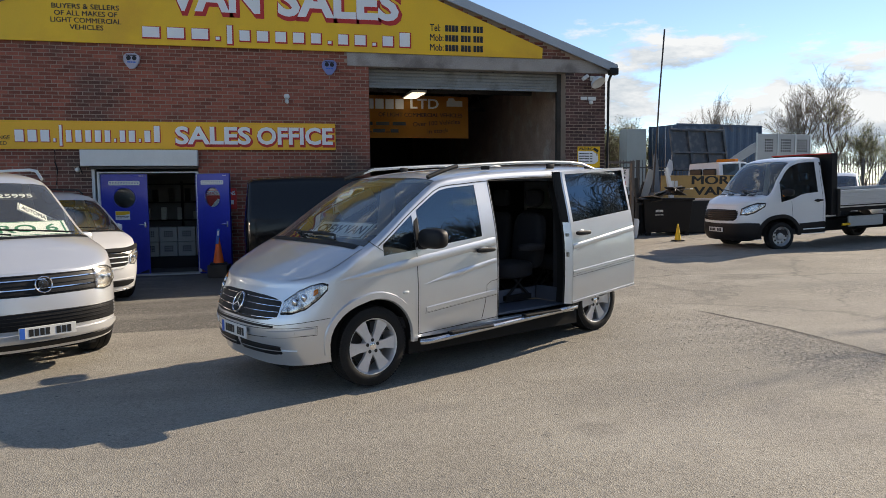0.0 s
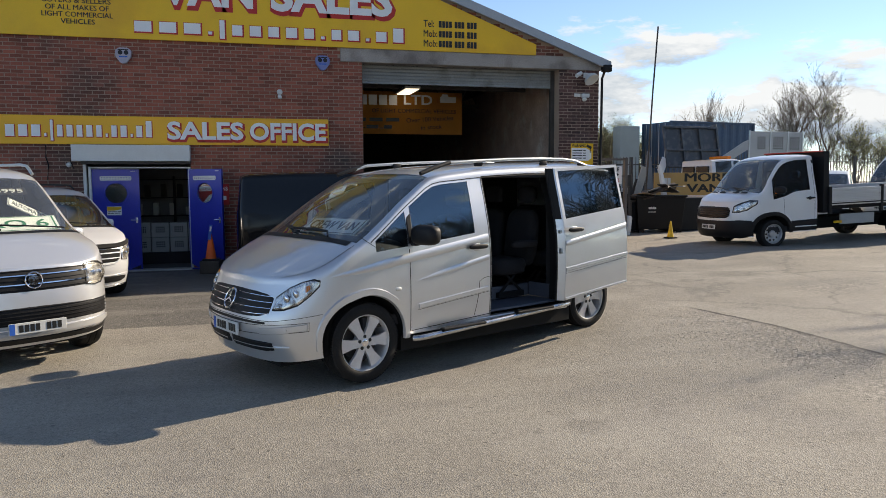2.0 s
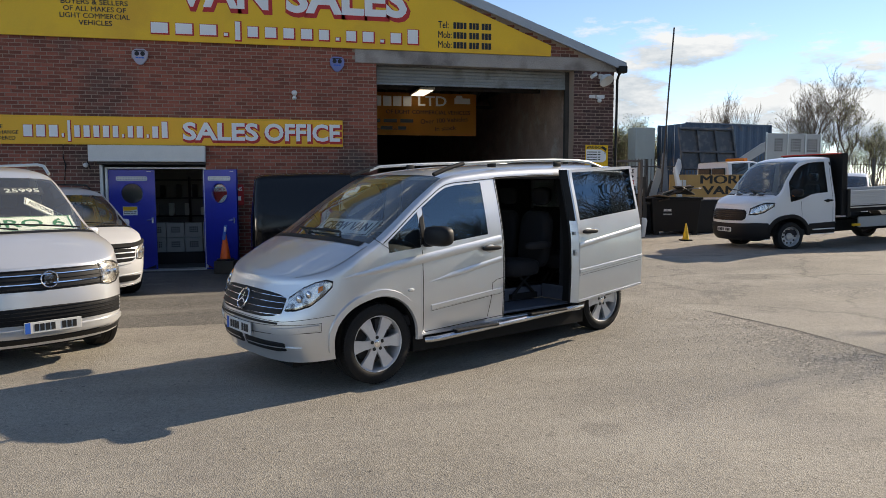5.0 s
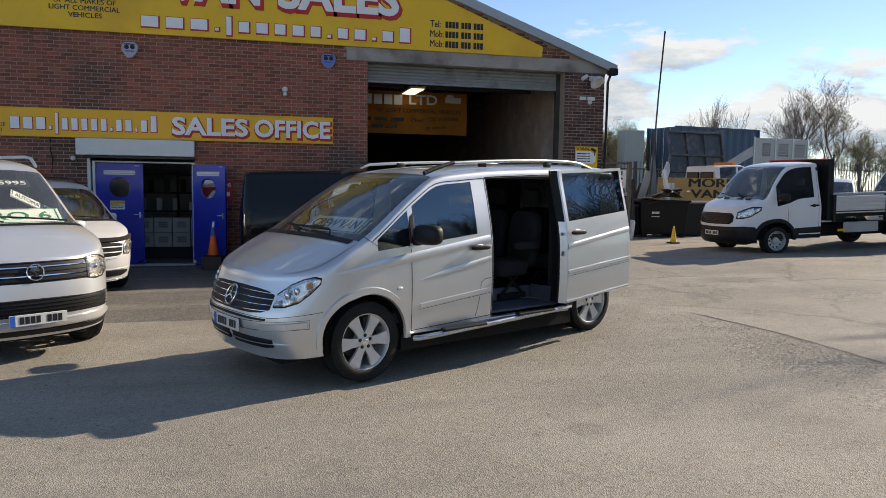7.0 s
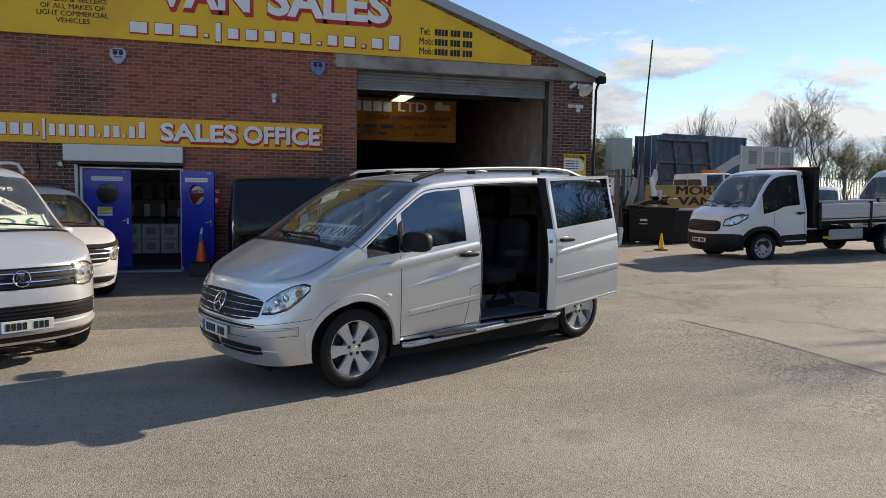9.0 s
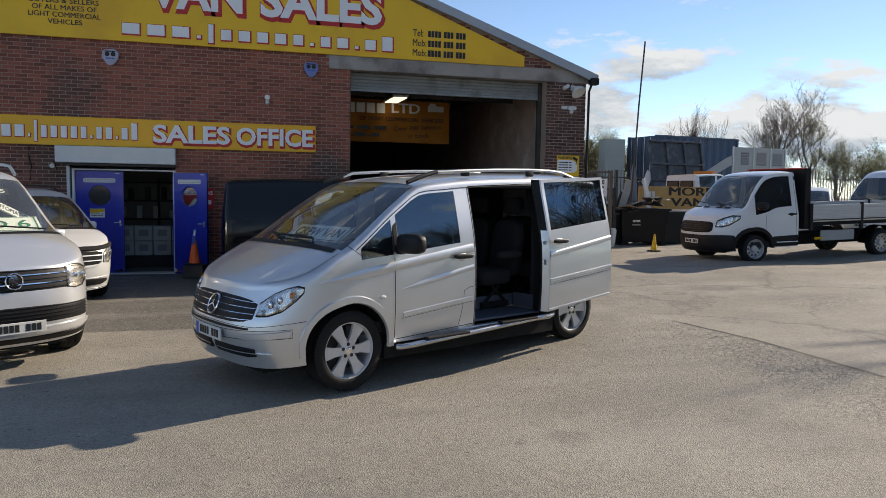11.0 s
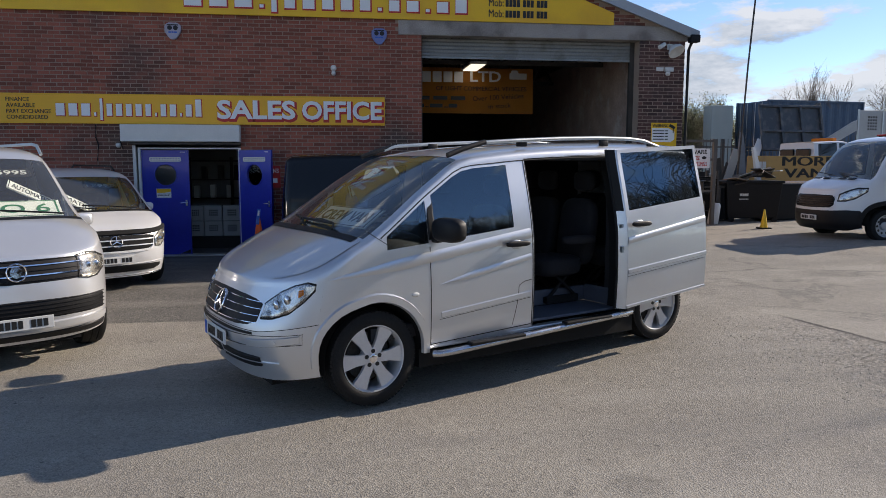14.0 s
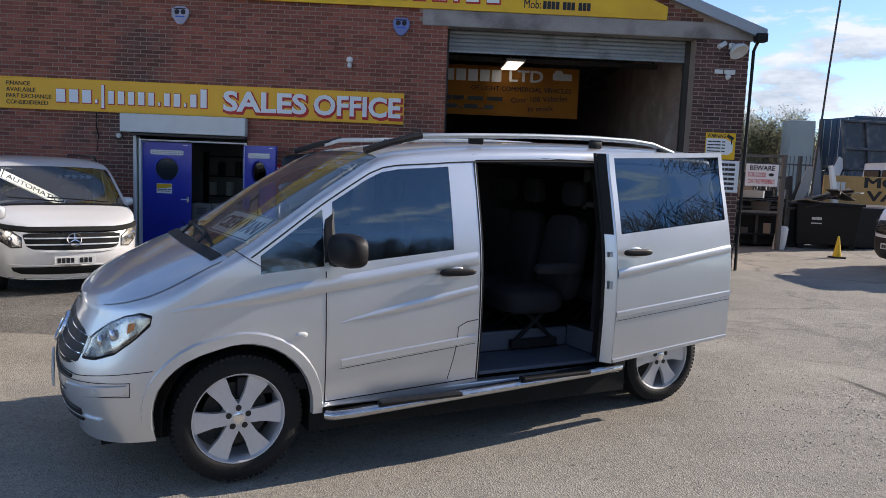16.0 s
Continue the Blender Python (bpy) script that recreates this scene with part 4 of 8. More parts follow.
def board(thing_ob, text, m, w, h, ink="black", face="card", name="price_board", pad=0.82, edge=True, label=""):
    """A lettered card; the plate faces -y at its pose."""
    bm = bmesh.new()
    box(bm, -w / 2, w / 2, -0.006, 0.006, -h / 2, h / 2, 0.003)
    p = part(name, bm, face, thing_ob, label, m=m)
    if edge:
        bm = bmesh.new()
        for x0, x1, z0, z1 in ((-0.5, 0.5, 0.44, 0.47), (-0.5, 0.5, -0.47, -0.44), (-0.49, -0.475, -0.44, 0.44), (0.475, 0.49, -0.44, 0.44)):
            box(bm, x0 * w * 0.97, x1 * w * 0.97, -0.0085, -0.005, z0 * h, z1 * h)
        part("border", bm, ink, p)
    if text:
        bm = words(text, w * pad, h * 0.52, bold=0.012, depth=0.0015)
        part("lettering", bm, ink, p, m=at(-w * pad / 2, -0.009, -h * 0.26))
    return p


def seam(body, thing_ob, pts, left=True, width=0.008):
    part("panel_gap", body.ribbon(pts, width, 0.0015, left), "seal", thing_ob)


def line(u0, z0, u1, z1, n=10):
    return [(u0 + (u1 - u0) * k / n, z0 + (z1 - z0) * k / n) for k in range(n + 1)]


# ---- the silver van with its sliding door open ----
VAN_YAW = 180 + 25.46
VAN = pose(1.391, 5.725, 0.0, 0, 0, VAN_YAW)
van = thing("van", "silver metallic van with its side door slid open", "van", VAN)
vb = Body(half=0.955, start=0.16, tail=-3.76,
          nose=[(0.3, 0.80), (0.42, 0.86), (0.60, 0.89), (0.68, 0.875), (0.80, 0.82), (1.0, 0.735), (1.2, 0.68)],
          top=[(-3.86, 1.99), (-3.6, 2.035), (-3.0, 2.045), (-2.2, 2.03), (-1.5, 1.995), (-1.1, 1.955), (-0.86, 1.905), (-0.6, 1.755), (0.02, 1.335), (0.10, 1.295), (0.3, 1.22), (0.5, 1.135), (0.68, 1.035), (0.77, 0.97), (0.95, 0.93)],
          drop=[(-3.86, 0.14), (-1.2, 0.12), (-0.8, 0.09), (-0.3, 0.075), (0.1, 0.09), (0.45, 0.16), (0.77, 0.05), (0.95, 0.03)],
          sill=[(-3.86, 0.72), (-3.55, 0.70), (-3.3, 0.56), (-2.6, 0.50), (-1.5, 0.455), (-0.45, 0.40), (0.0, 0.36), (0.45, 0.31), (0.8, 0.27), (0.95, 0.27)],
          belt=[(-3.86, 1.565), (-2.5, 1.43), (-1.5, 1.33), (-0.43, 1.225), (-0.1, 1.195), (0.2, 1.15), (0.5, 1.0), (0.95, 0.8)],
          tumble=[(0.2, 0.955), (0.5, 0.985), (0.85, 1.0), (1.15, 0.992), (1.35, 0.965), (1.6, 0.905), (1.9, 0.825), (2.05, 0.80)],
          arches=[(0.0, 0.415, 0.405), (-3.19, 0.46, 0.40)], p=2.9, n=3.0, bow=0.09)
vb.build(van, "silver",
         windows=[("front_quarter", -0.46, -0.10, "lr"), ("front_door", -1.30, -0.52, "lr"), ],
         screen=(-0.84, 0.05), skip=[(-2.58, -1.50, "l")], marks=(-1.48, -0.48), screen_angle=0.40)
vb.wells(van)
for s in (1, -1):
    for x in (0.0, -3.19):
        wheel(van, x, s * (0.80 if x > -1 else 0.74), 0.362 if x > -1 else 0.35, 0.250, 0.235, "six", s, 0.108 if x < -1 else 0.03)
    part("arch_trim", vb.arch_trim(vb.arches[0], 0.075, 0.022, s > 0), "silver", van, smooth=60)
    L = s > 0
    # door gaps, mouldings and creases
    seam(vb, van, line(-0.48, 0.43, -0.47, 1.20), L)
    seam(vb, van, line(-1.49, 0.47, -1.49, 1.86), L, 0.012)
    seam(vb, van, line(-0.48, 0.435, -1.48, 0.48), L)
    seam(vb, van, [(-1.28 - 0.06 * math.sin(k), 0.49 + 0.0 + 0.335 * k / 1.57) for k in (0, 0.3, 0.6, 0.9, 1.2, 1.57)] + [(-1.40, 0.855), (-1.48, 0.865)], L, 0.006)
    part("side_moulding", vb.ribbon(line(-0.57, 0.66, -1.47, 0.745), 0.052, 0.012, L), "silver", van, smooth=60)
    seam(vb, van, line(-0.56, 0.625, -1.47, 0.712), L, 0.004)
    part("crease", vb.ribbon(line(-0.55, 0.90, -1.47, 1.06), 0.055, 0.0065, L, 1), "silver", van, smooth=70)
    part("waist_crease", vb.ribbon(line(0.42, 1.0, -1.47, 1.255, 20), 0.09, 0.008, L, 1), "silver", van, smooth=80)
    seam(vb, van, line(0.05, 1.335, -0.12, 1.225, 6), L, 0.006)
    part("gutter", vb.ribbon([(u, vb.zs(u) - 0.012) for u in np.linspace(-3.55, -0.05, 40)], 0.010, 0.003, L), "seal", van)
    bm = bmesh.new()
    blob(bm, (0, -0.006, 0), (0.034, 0.01, 0.016), 2.5, 14, 8)
    part("side_repeater", bm, "offwhite", van, smooth=True, m=face_pose(vb, -0.33, 0.845, 0.0, L))
    # lamps
    lower = [(0.48, 0.96), (0.57, 0.865), (0.70, 0.775), (0.86, 0.735), (1.02, 0.735)]
    upper = [(0.48, 0.975), (0.58, 1.0), (0.72, 0.985), (0.88, 0.93), (1.02, 0.83)]
    part("headlight_rim", vb.patch([(u + (0.010 if i == 4 else -0.012 if i == 0 else 0), z - 0.018) for i, (u, z) in enumerate(lower)], [(u + (0.010 if i == 4 else -0.012 if i == 0 else 0), z + 0.016) for i, (u, z) in enumerate(upper)], 0.002, L, cols=20), "seal", van, smooth=True)
    lamp = part("headlight", vb.patch(lower, upper, 0.006, L, cols=20), "lamp_back", van, "clear headlight with chrome reflectors", smooth=True)
    for u, z, r in ((0.87, 0.835, 0.036), (0.77, 0.875, 0.034)):
        bm = bmesh.new()
        blob(bm, vb.side(u, z, L, 0.008), (r * 0.5, r, r), 2, 16, 10)
        part("reflector", bm, "chrome", lamp, smooth=True)
    part("turn_signal", vb.patch([(0.575, 0.91), (0.66, 0.85)], [(0.60, 0.965), (0.68, 0.965)], 0.010, L, rows=3, cols=4), "amber", lamp, smooth=True)
    lens = part("lens", vb.patch(lower, upper, 0.022, L, cols=20), "lens", lamp, smooth=True)
    lens.visible_shadow = False
    # bumper lines
    part("panel_gap", vb.ribbon([(u, 0.70 - 0.06 * min(1, (u - 0.40) / 0.6)) for u in np.linspace(0.40, vb.end, 30)], 0.005, 0.003, L), "seal", van)
    for z0, z1 in ((0.558, 0.507), (0.632, 0.583)):
        part("strip_edge", vb.ribbon([(u, z0 + (z1 - z0) * (u - 0.6) / (vb.end - 0.6)) for u in np.linspace(0.53, vb.end, 24)], 0.004, 0.003, L), "seal", van)

    part("bumper_strip", vb.patch([(0.54, 0.57), (0.9, 0.53), (1.15, 0.515)], [(0.54, 0.63), (0.9, 0.60), (1.15, 0.58)], 0.009, L), "silver", van, smooth=True)
    part("strip_edge", vb.ribbon(line(0.53, 0.56, 0.53, 0.64, 4), 0.004, 0.003, L), "seal", van)
    part("fog_grille", vb.patch([(0.98, 0.385), (1.1, 0.365), (vb.end, 0.36)], [(1.0, 0.455), (1.1, 0.46), (vb.end, 0.46)], 0.008, L), "plastic", van)
    for k in range(3):
        part("bumper_slat", vb.ribbon(line(0.78 if k == 1 else 0.99, 0.385 + 0.028 * k + 0.006, vb.end - 0.02, 0.378 + 0.028 * k, 14), 0.008, 0.011, L), "silver" if k == 1 else "plastic", van)
    bm = bmesh.new()
    tube(bm, (0, 0, 0), (0, -0.01, 0), 0.013, n=10)
    part("parking_sensor", bm, "silver", van, m=face_pose(vb, 0.80, 0.575, 0.006, L))
    # mirror and roof rail
    mirror(van, -0.54, s * 0.94, 1.335, s, size=1.05)
    part("mirror_sail", vb.patch([(-0.455, 1.222), (-0.53, 1.232)], [(-0.455, 1.50), (-0.53, 1.56)], 0.008, L, rows=4, cols=4), "plastic", van, "black plastic corner behind the mirror")
    bm = bmesh.new()
    rail = [(-0.70, 0.735, 1.98), (-0.82, 0.73, 2.02), (-1.2, 0.72, 2.045), (-1.7, 0.70, 2.07), (-2.2, 0.69, 2.085), (-2.6, 0.68, 2.085), (-2.8, 0.68, 2.07), (-3.0, 0.69, 2.015)]
    pipe(bm, [(x - 0.30, s * y, z - 0.018) for x, y, z in rail], 0.018, 10)
    rail_ob = part("roof_rail", bm, "galv", van, "silver roof rail with dark feet", smooth=True)
    for x, y, z in ((-1.55, 0.705, 2.035), (-2.55, 0.69, 2.055), (-3.2, 0.69, 2.03)):
        bm = bmesh.new()
        box(bm, x - 0.055, x + 0.055, s * y - 0.012, s * y + 0.012, z - 0.06, z - 0.004, 0.008)
        part("rail_foot", bm, "plastic", rail_ob, smooth=40)
    bm = bmesh.new()
    pipe(bm, [(-0.76, s * 0.745, 1.895), (-0.92, s * 0.742, 1.95), (-1.14, s * 0.736, 2.008)], 0.022, 8)
    part("rail_foot", bm, "plastic", rail_ob, smooth=40)
    # running board
    bm = bmesh.new()
    pipe(bm, [(-0.48, s * 0.98, 0.37), (-0.51, s * 1.02, 0.375), (-0.62, s * 1.035, 0.38), (-2.4, s * 1.035, 0.46), (-2.62, s * 1.02, 0.468), (-2.66, s * 0.98, 0.47)], 0.027, 12)
    rb = part("running_board", bm, "step_tube", van, "polished tube step with black pads", smooth=True)
    # plate added between sill and tube to stop a sunlit streak below
    bm = bmesh.new()
    prism(bm, [(-0.55, 0.362), (-2.6, 0.453), (-2.6, 0.470), (-0.55, 0.379)], min(s * 0.90, s * 1.03), max(s * 0.90, s * 1.03))
    bmesh.ops.recalc_face_normals(bm, faces=bm.faces)
    part("step_gap_plate", bm, "plastic", rb)
    for x0 in (-0.78, -1.78):
        bm = bmesh.new()
        box(bm, x0 - 0.55, x0, s * 1.035 - 0.034, s * 1.035 + 0.036, 0.400 - (x0 + 0.5) * 0.044, 0.425 - (x0 + 0.5) * 0.044, 0.008, m=None)
        part("step_pad", bm, "plastic", rb)
    bm = bmesh.new()
    box(bm, -2.7, -0.42, s * 0.905 - 0.05, s * 0.905 + 0.03, 0.40, 0.45, 0.01)
    part("sill_trim", bm, "silver", van)
handle(van, vb, -1.31, 1.175, True)
handle(van, vb, -1.31, 1.175, False)
# grille, badge, plate, bonnet
g_lo = [(1.03, 0.70), (1.15, 0.665), (1.3, 0.65), (vb.end, 0.645)]
g_hi = [(1.03, 0.84), (1.15, 0.875), (1.3, 0.89), (vb.end, 0.895)]
grille = part("grille", vb.patch(g_lo, g_hi, 0.003, both=True), "plastic", van, "black grille with chrome bars", smooth=30)
for k in range(4):
    for L in (True, False):
        part("grille_bar", vb.ribbon(line(1.04, 0.70 + 0.047 * k, vb.end, 0.682 + 0.054 * k, 24), 0.006, 0.008, L), "chrome", grille, smooth=40)
p = vb.side(vb.end, 0.77)
star_badge(van, pose(p.x + 0.012, 0, 0.775, -24, 0, 90), 0.098)
plate(van, pose(vb.side(vb.end, 0.535).x + 0.022, 0, 0.535, 0, 0, 90))
part("lower_grille", vb.patch([(1.06, 0.612), (vb.end, 0.606)], [(1.06, 0.632), (vb.end, 0.632)], 0.006, both=True), "plastic", van)
bm = bmesh.new()
lathe(bm, [(0.0, -0.006), (0.022, -0.005), (0.026, 0.0)], 20)
part("bonnet_badge", bm, "chrome", van, smooth=True, m=pose(vb.crown(0.98, 1.3).x - 0.0, 0, 1.035, -55, 0, 90))
for L in (True, False):
    bm = vb.hood_line([(u, 0.42) for u in np.linspace(0.08, 0.98, 14)], 0.007)
    if not L:
        for v in bm.verts:
            v.co.y *= -1
    part("bonnet_gap", bm, "seal", van)
bm = bmesh.new()
ring = []
for u in (0.055, 0.118):
    ring.append([vb.crown(u, a, s, 0.004) for s, aa in ((True, np.linspace(0.60, 1.57, 10)), (False, np.linspace(1.57, 0.60, 10))) for a in aa])
vs = [[bm.verts.new(p) for p in r] for r in ring]
for a, c in zip(zip(vs[0], vs[1]), zip(vs[0][1:], vs[1][1:])):
    bm.faces.new((a[0], a[1], c[1], c[0]))
part("scuttle", bm, "plastic", van)
for y0, y1 in ((0.55, -0.22), (-0.05, -0.60)):
    bm = bmesh.new()
    pipe(bm, [(0.16, y0, 1.335), (0.10, y0 - 0.1, 1.37), (0.04 + 0.03, (y0 + y1) / 2, 1.385), (0.04 - 0.3 * y1 * y1, y1, 1.36)], 0.009, 6)
    pipe(bm, [(0.10, y0 - 0.12, 1.372), (0.08 - 0.3 * y1 * y1, y1, 1.372)], 0.012, 6)
    part("wiper", bm, "plastic", van)
# inside
bm = bmesh.new()
box(bm, -3.3, 0.0, -0.88, 0.42, 0.50, 0.60)
box(bm, -3.3, -2.62, 0.42, 0.80, 0.50, 0.60)
box(bm, -1.46, 0.0, 0.42, 0.86, 0.50, 0.60)
box(bm, -3.66, -3.62, -0.7, 0.7, 0.72, 1.5)
box(bm, -3.66, -3.26, -0.84, 0.84, 0.72, 0.78)
box(bm, -3.30, -3.26, -0.84, 0.60, 0.5, 0.76)
part("cabin_floor", bm, "trim_dark", van)
bm = bmesh.new()
box(bm, -2.58, -1.50, 0.45, 0.88, 0.475, 0.50, 0.006)
box(bm, -2.58, -1.50, 0.42, 0.452, 0.50, 0.645, 0.012)
box(bm, -2.60, -2.575, 0.45, 0.86, 0.50, 0.66, 0.01)
part("entry_step", bm, "mat_blue", van, "blue-grey moulded entry step")
bm = bmesh.new()
for x0, x1 in ((-3.7, -2.6), (-1.52, -1.44)):
    box(bm, x0, x1, 0.70, 0.78, 0.55, 1.85)
box(bm, -3.6, -1.45, -0.755, -0.735, 0.55, 1.87)
box(bm, -1.45, -0.6, -0.80, -0.76, 0.55, 1.25)
box(bm, -3.7, -1.4, -0.72, 0.72, 1.86, 1.875)
box(bm, -1.46, -0.5, 0.84, 0.87, 0.5, 1.15)
part("lining", bm, "trim_dark", van)
bm = bmesh.new()
box(bm, -1.4, -0.92, -0.70, 0.70, 1.85, 1.875)
part("headlining", bm, "offwhite", van, "pale headlining over the cab")
bm = bmesh.new()
for x0, x1 in ((-1.515, -1.475), (-2.60, -2.555)):
    rows = []
    for z in np.linspace(0.47, 1.895, 14):
        y = vb.side(-1.5 if x0 > -2 else -2.58, z).y - 0.006
        rows.append([bm.verts.new(p) for p in ((x0, y, z), (x1, y, z), (x1, y - 0.15, z), (x0, y - 0.15, z))])
    for a, c in zip(rows, rows[1:]):
        for k in range(4):
            bm.faces.new((a[k], a[(k + 1) % 4], c[(k + 1) % 4], c[k]))
y = vb.side(-2.0, 1.88).y
box(bm, -2.6, -1.48, y - 0.12, y - 0.004, 1.862, 1.905)
bmesh.ops.recalc_face_normals(bm, faces=bm.faces)
part("door_frame_seal", bm, "seal", van)
board(van, "", pose(-0.95, -0.80, 1.62, 10, 25, 0), 0.5, 0.16, name="window_card", edge=True, label="pale card in the far door window")
bm = bmesh.new()
blob(bm, (-0.30, 0, 1.12), (0.36, 0.82, 0.17), 4, 20, 10)
part("dashboard", bm, "trim_dark", van, smooth=60)
bm = bmesh.new()
lathe(bm, [(0.185, -0.012), (0.20, 0.0), (0.185, 0.012), (0.17, 0.0), (0.185, -0.012)], 28)
box(bm, -0.17, 0.17, -0.01, 0.01, -0.03, 0.03)
part("steering_wheel", bm, "plastic", van, smooth=40, m=pose(-0.62, -0.42, 1.22, 60, 0, 90))
seat(van, -1.05, 0.42, 0.88)
seat(van, -1.05, -0.42, 0.88)
for y in (0.32, -0.22, -0.62):
    seat(van, -2.25, y, 0.86, 0.46, 0.66, arm=y > 0)
for y in (0.40, 0.0, -0.40):
    seat(van, -3.05, y, 0.90, 0.42, 0.62)
board(van, "CREW VAN", pose(-0.17, 0.12, 1.395, -55, 0, 90 + 4), 0.90, 0.24, name="window_card", label="pale card lettered crew van")
# the sliding door, pushed back along the side
bm_skin, bm_glass, bm_in = bmesh.new(), bmesh.new(), bmesh.new()
D0, D1, OUT = -3.60, -2.50, 0.125
nx, rowsz = 10, []


def door_pt(u, z, out):
    q = vb.side(max(u, -3.0) if u > -3.0 else -3.0, z)
    return Vector((u, q.y + out, z))


def door_rows(u):
    lo = 0.515 + 0.105 * (-2.5 - u)
    belt = 1.405 + 0.1 * (-2.5 - u)
    wt = 1.925 + 0.05 * (-2.5 - u)
    hi = 1.957 + 0.05 * (-2.5 - u)
    return [lo + (belt - lo) * k / 12 for k in range(12)] + [belt + (wt - belt) * k / 6 for k in range(6)] + [wt, hi]


us = [D0, D0 + 0.035] + [D0 + 0.035 + (D1 - D0 - 0.08) * k / nx for k in range(1, nx)] + [D1 - 0.045, D1]
for out, flip in ((OUT, False), (OUT - 0.055, True)):
    for ua, uc in zip(us, us[1:]):
        ra, rc = door_rows(ua), door_rows(uc)
        for k in range(len(ra) - 1):
            pts = [door_pt(ua, ra[k], out), door_pt(uc, rc[k], out), door_pt(uc, rc[k + 1], out), door_pt(ua, ra[k + 1], out)]
            inwin = 12 <= k < 18 and us.index(ua) not in (0, len(us) - 2)
            if inwin and not flip:
                f = bm_glass.faces.new([bm_glass.verts.new(q - Vector((0, 0.004, 0))) for q in pts])
            elif not inwin:
                tgt = bm_in if flip else bm_skin
                tgt.faces.new([tgt.verts.new(q) for q in (pts[::-1] if flip else pts)])
for ua, uc in zip(us, us[1:]):      # top and bottom edges
    for k in (0, -1):
        za, zc = door_rows(ua)[k], door_rows(uc)[k]
        bm_skin.faces.new([bm_skin.verts.new(q) for q in (door_pt(ua, za, OUT), door_pt(uc, zc, OUT), door_pt(uc, zc, OUT - 0.055), door_pt(ua, za, OUT - 0.055))])
for u in (D0, D1):
    r = door_rows(u)
    for a, c in zip(r, r[1:]):
        bm_skin.faces.new([bm_skin.verts.new(q) for q in (door_pt(u, a, OUT), door_pt(u, c, OUT), door_pt(u, c, OUT - 0.055), door_pt(u, a, OUT - 0.055))])
bmesh.ops.recalc_face_normals(bm_glass, faces=bm_glass.faces)
bm_glass.normal_update()
for q in list(bm_glass.faces):
    if q.normal.y < 0:
        q.normal_flip()
for b in (bm_skin, bm_glass, bm_in):
    bmesh.ops.remove_doubles(b, verts=b.verts, dist=1e-4)
bmesh.ops.recalc_face_normals(bm_skin, faces=bm_skin.faces)
sd = part("sliding_door", bm_skin, "silver", van, "silver sliding door pushed back with a dark window", smooth=40)
pane = part("window", bm_glass, "dark_glass", sd, smooth=True)
pane.visible_shadow = False
part("inner_panel", bm_in, "trim_dark", sd)
bm = bmesh.new()
# pale return edge of the door with its latch and rubber seal
r = [z for z in door_rows(D1)]
bm_up = bmesh.new()
for y0, y1, x0, x1 in ((-0.075, -0.012, 0.045, 0.012), (-0.012, -0.002, 0.012, 0.001)):
    for a, c in zip(r, r[1:]):
        ya, yc = door_pt(D1, a, OUT).y, door_pt(D1, c, OUT).y
        bm_to = bm if a < 1.39 or x1 < 0.005 else bm_up
        bm_to.faces.new([bm_to.verts.new(q) for q in ((D1 + x0, ya + y0, a), (D1 + x1, ya + y1, a), (D1 + x1, yc + y1, c), (D1 + x0, yc + y0, c))])
bmesh.ops.remove_doubles(bm, verts=bm.verts, dist=1e-4)
bmesh.ops.remove_doubles(bm_up, verts=bm_up.verts, dist=1e-4)
bmesh.ops.recalc_face_normals(bm_up, faces=bm_up.faces)
part("upper_return", bm_up, "seal", sd, "black upper edge of the door")
bmesh.ops.recalc_face_normals(bm, faces=bm.faces)
part("door_return", bm, "silver", sd, "painted inner edge of the door", smooth=40)
bm = bmesh.new()
pipe(bm, [(D1 + 0.052, door_pt(D1, z, OUT).y - 0.085, z) for z in r], 0.012, 6)
part("door_seal", bm, "seal", sd, smooth=True)
for z, h in ((1.27, 0.018), (1.06, 0.028)):
    bm = bmesh.new()
    box(bm, D1 + 0.018, D1 + 0.042, -0.06, -0.025, z - h, z + h, 0.004, m=Matrix.Translation((0, door_pt(D1, z, OUT).y, 0)))
    part("latch", bm, "galv", sd)


def door_strip(z0, z1, h, out, material, name, u0=D0 + 0.004, u1=D1 - 0.004, n=8):
    bm = bmesh.new()
    rows = []
    for k in range(n + 1):
        u, z = u1 + (u0 - u1) * k / n, z0 + (z1 - z0) * k / n
        rows.append([bm.verts.new(door_pt(u, z + o * h, OUT + q)) for o, q in ((-0.5, -0.001), (-0.35, out), (0.35, out), (0.5, -0.001))])
    for a, c in zip(rows, rows[1:]):
        for k in range(3):
            bm.faces.new((a[k], a[k + 1], c[k + 1], c[k]))
    bmesh.ops.recalc_face_normals(bm, faces=bm.faces)
    return part(name, bm, material, sd, smooth=60)


door_strip(0.86, 0.965, 0.045, 0.012, "silver", "side_moulding")
door_strip(0.815, 0.92, 0.004, 0.001, "seal", "panel_gap")
door_strip(1.14, 1.30, 0.06, 0.008, "silver", "crease")
door_strip(0.532, 0.637, 0.03, 0.010, "silver", "bottom_trim")
bm = bmesh.new()
blob(bm, (0, -0.002, -0.006), (0.055, 0.007, 0.040), 2.4, 18, 8)
hp = door_pt(-2.66, 1.288, OUT)
cup = part("door_handle", bm, "silver", sd, smooth=50, m=pose(hp.x, hp.y, hp.z, 0, 0, 180))
bm = bmesh.new()
blob(bm, (0.0, -0.032, 0.0), (0.13, 0.015, 0.024), 3, 16, 8)
part("grip", bm, "plastic", cup, smooth=50)
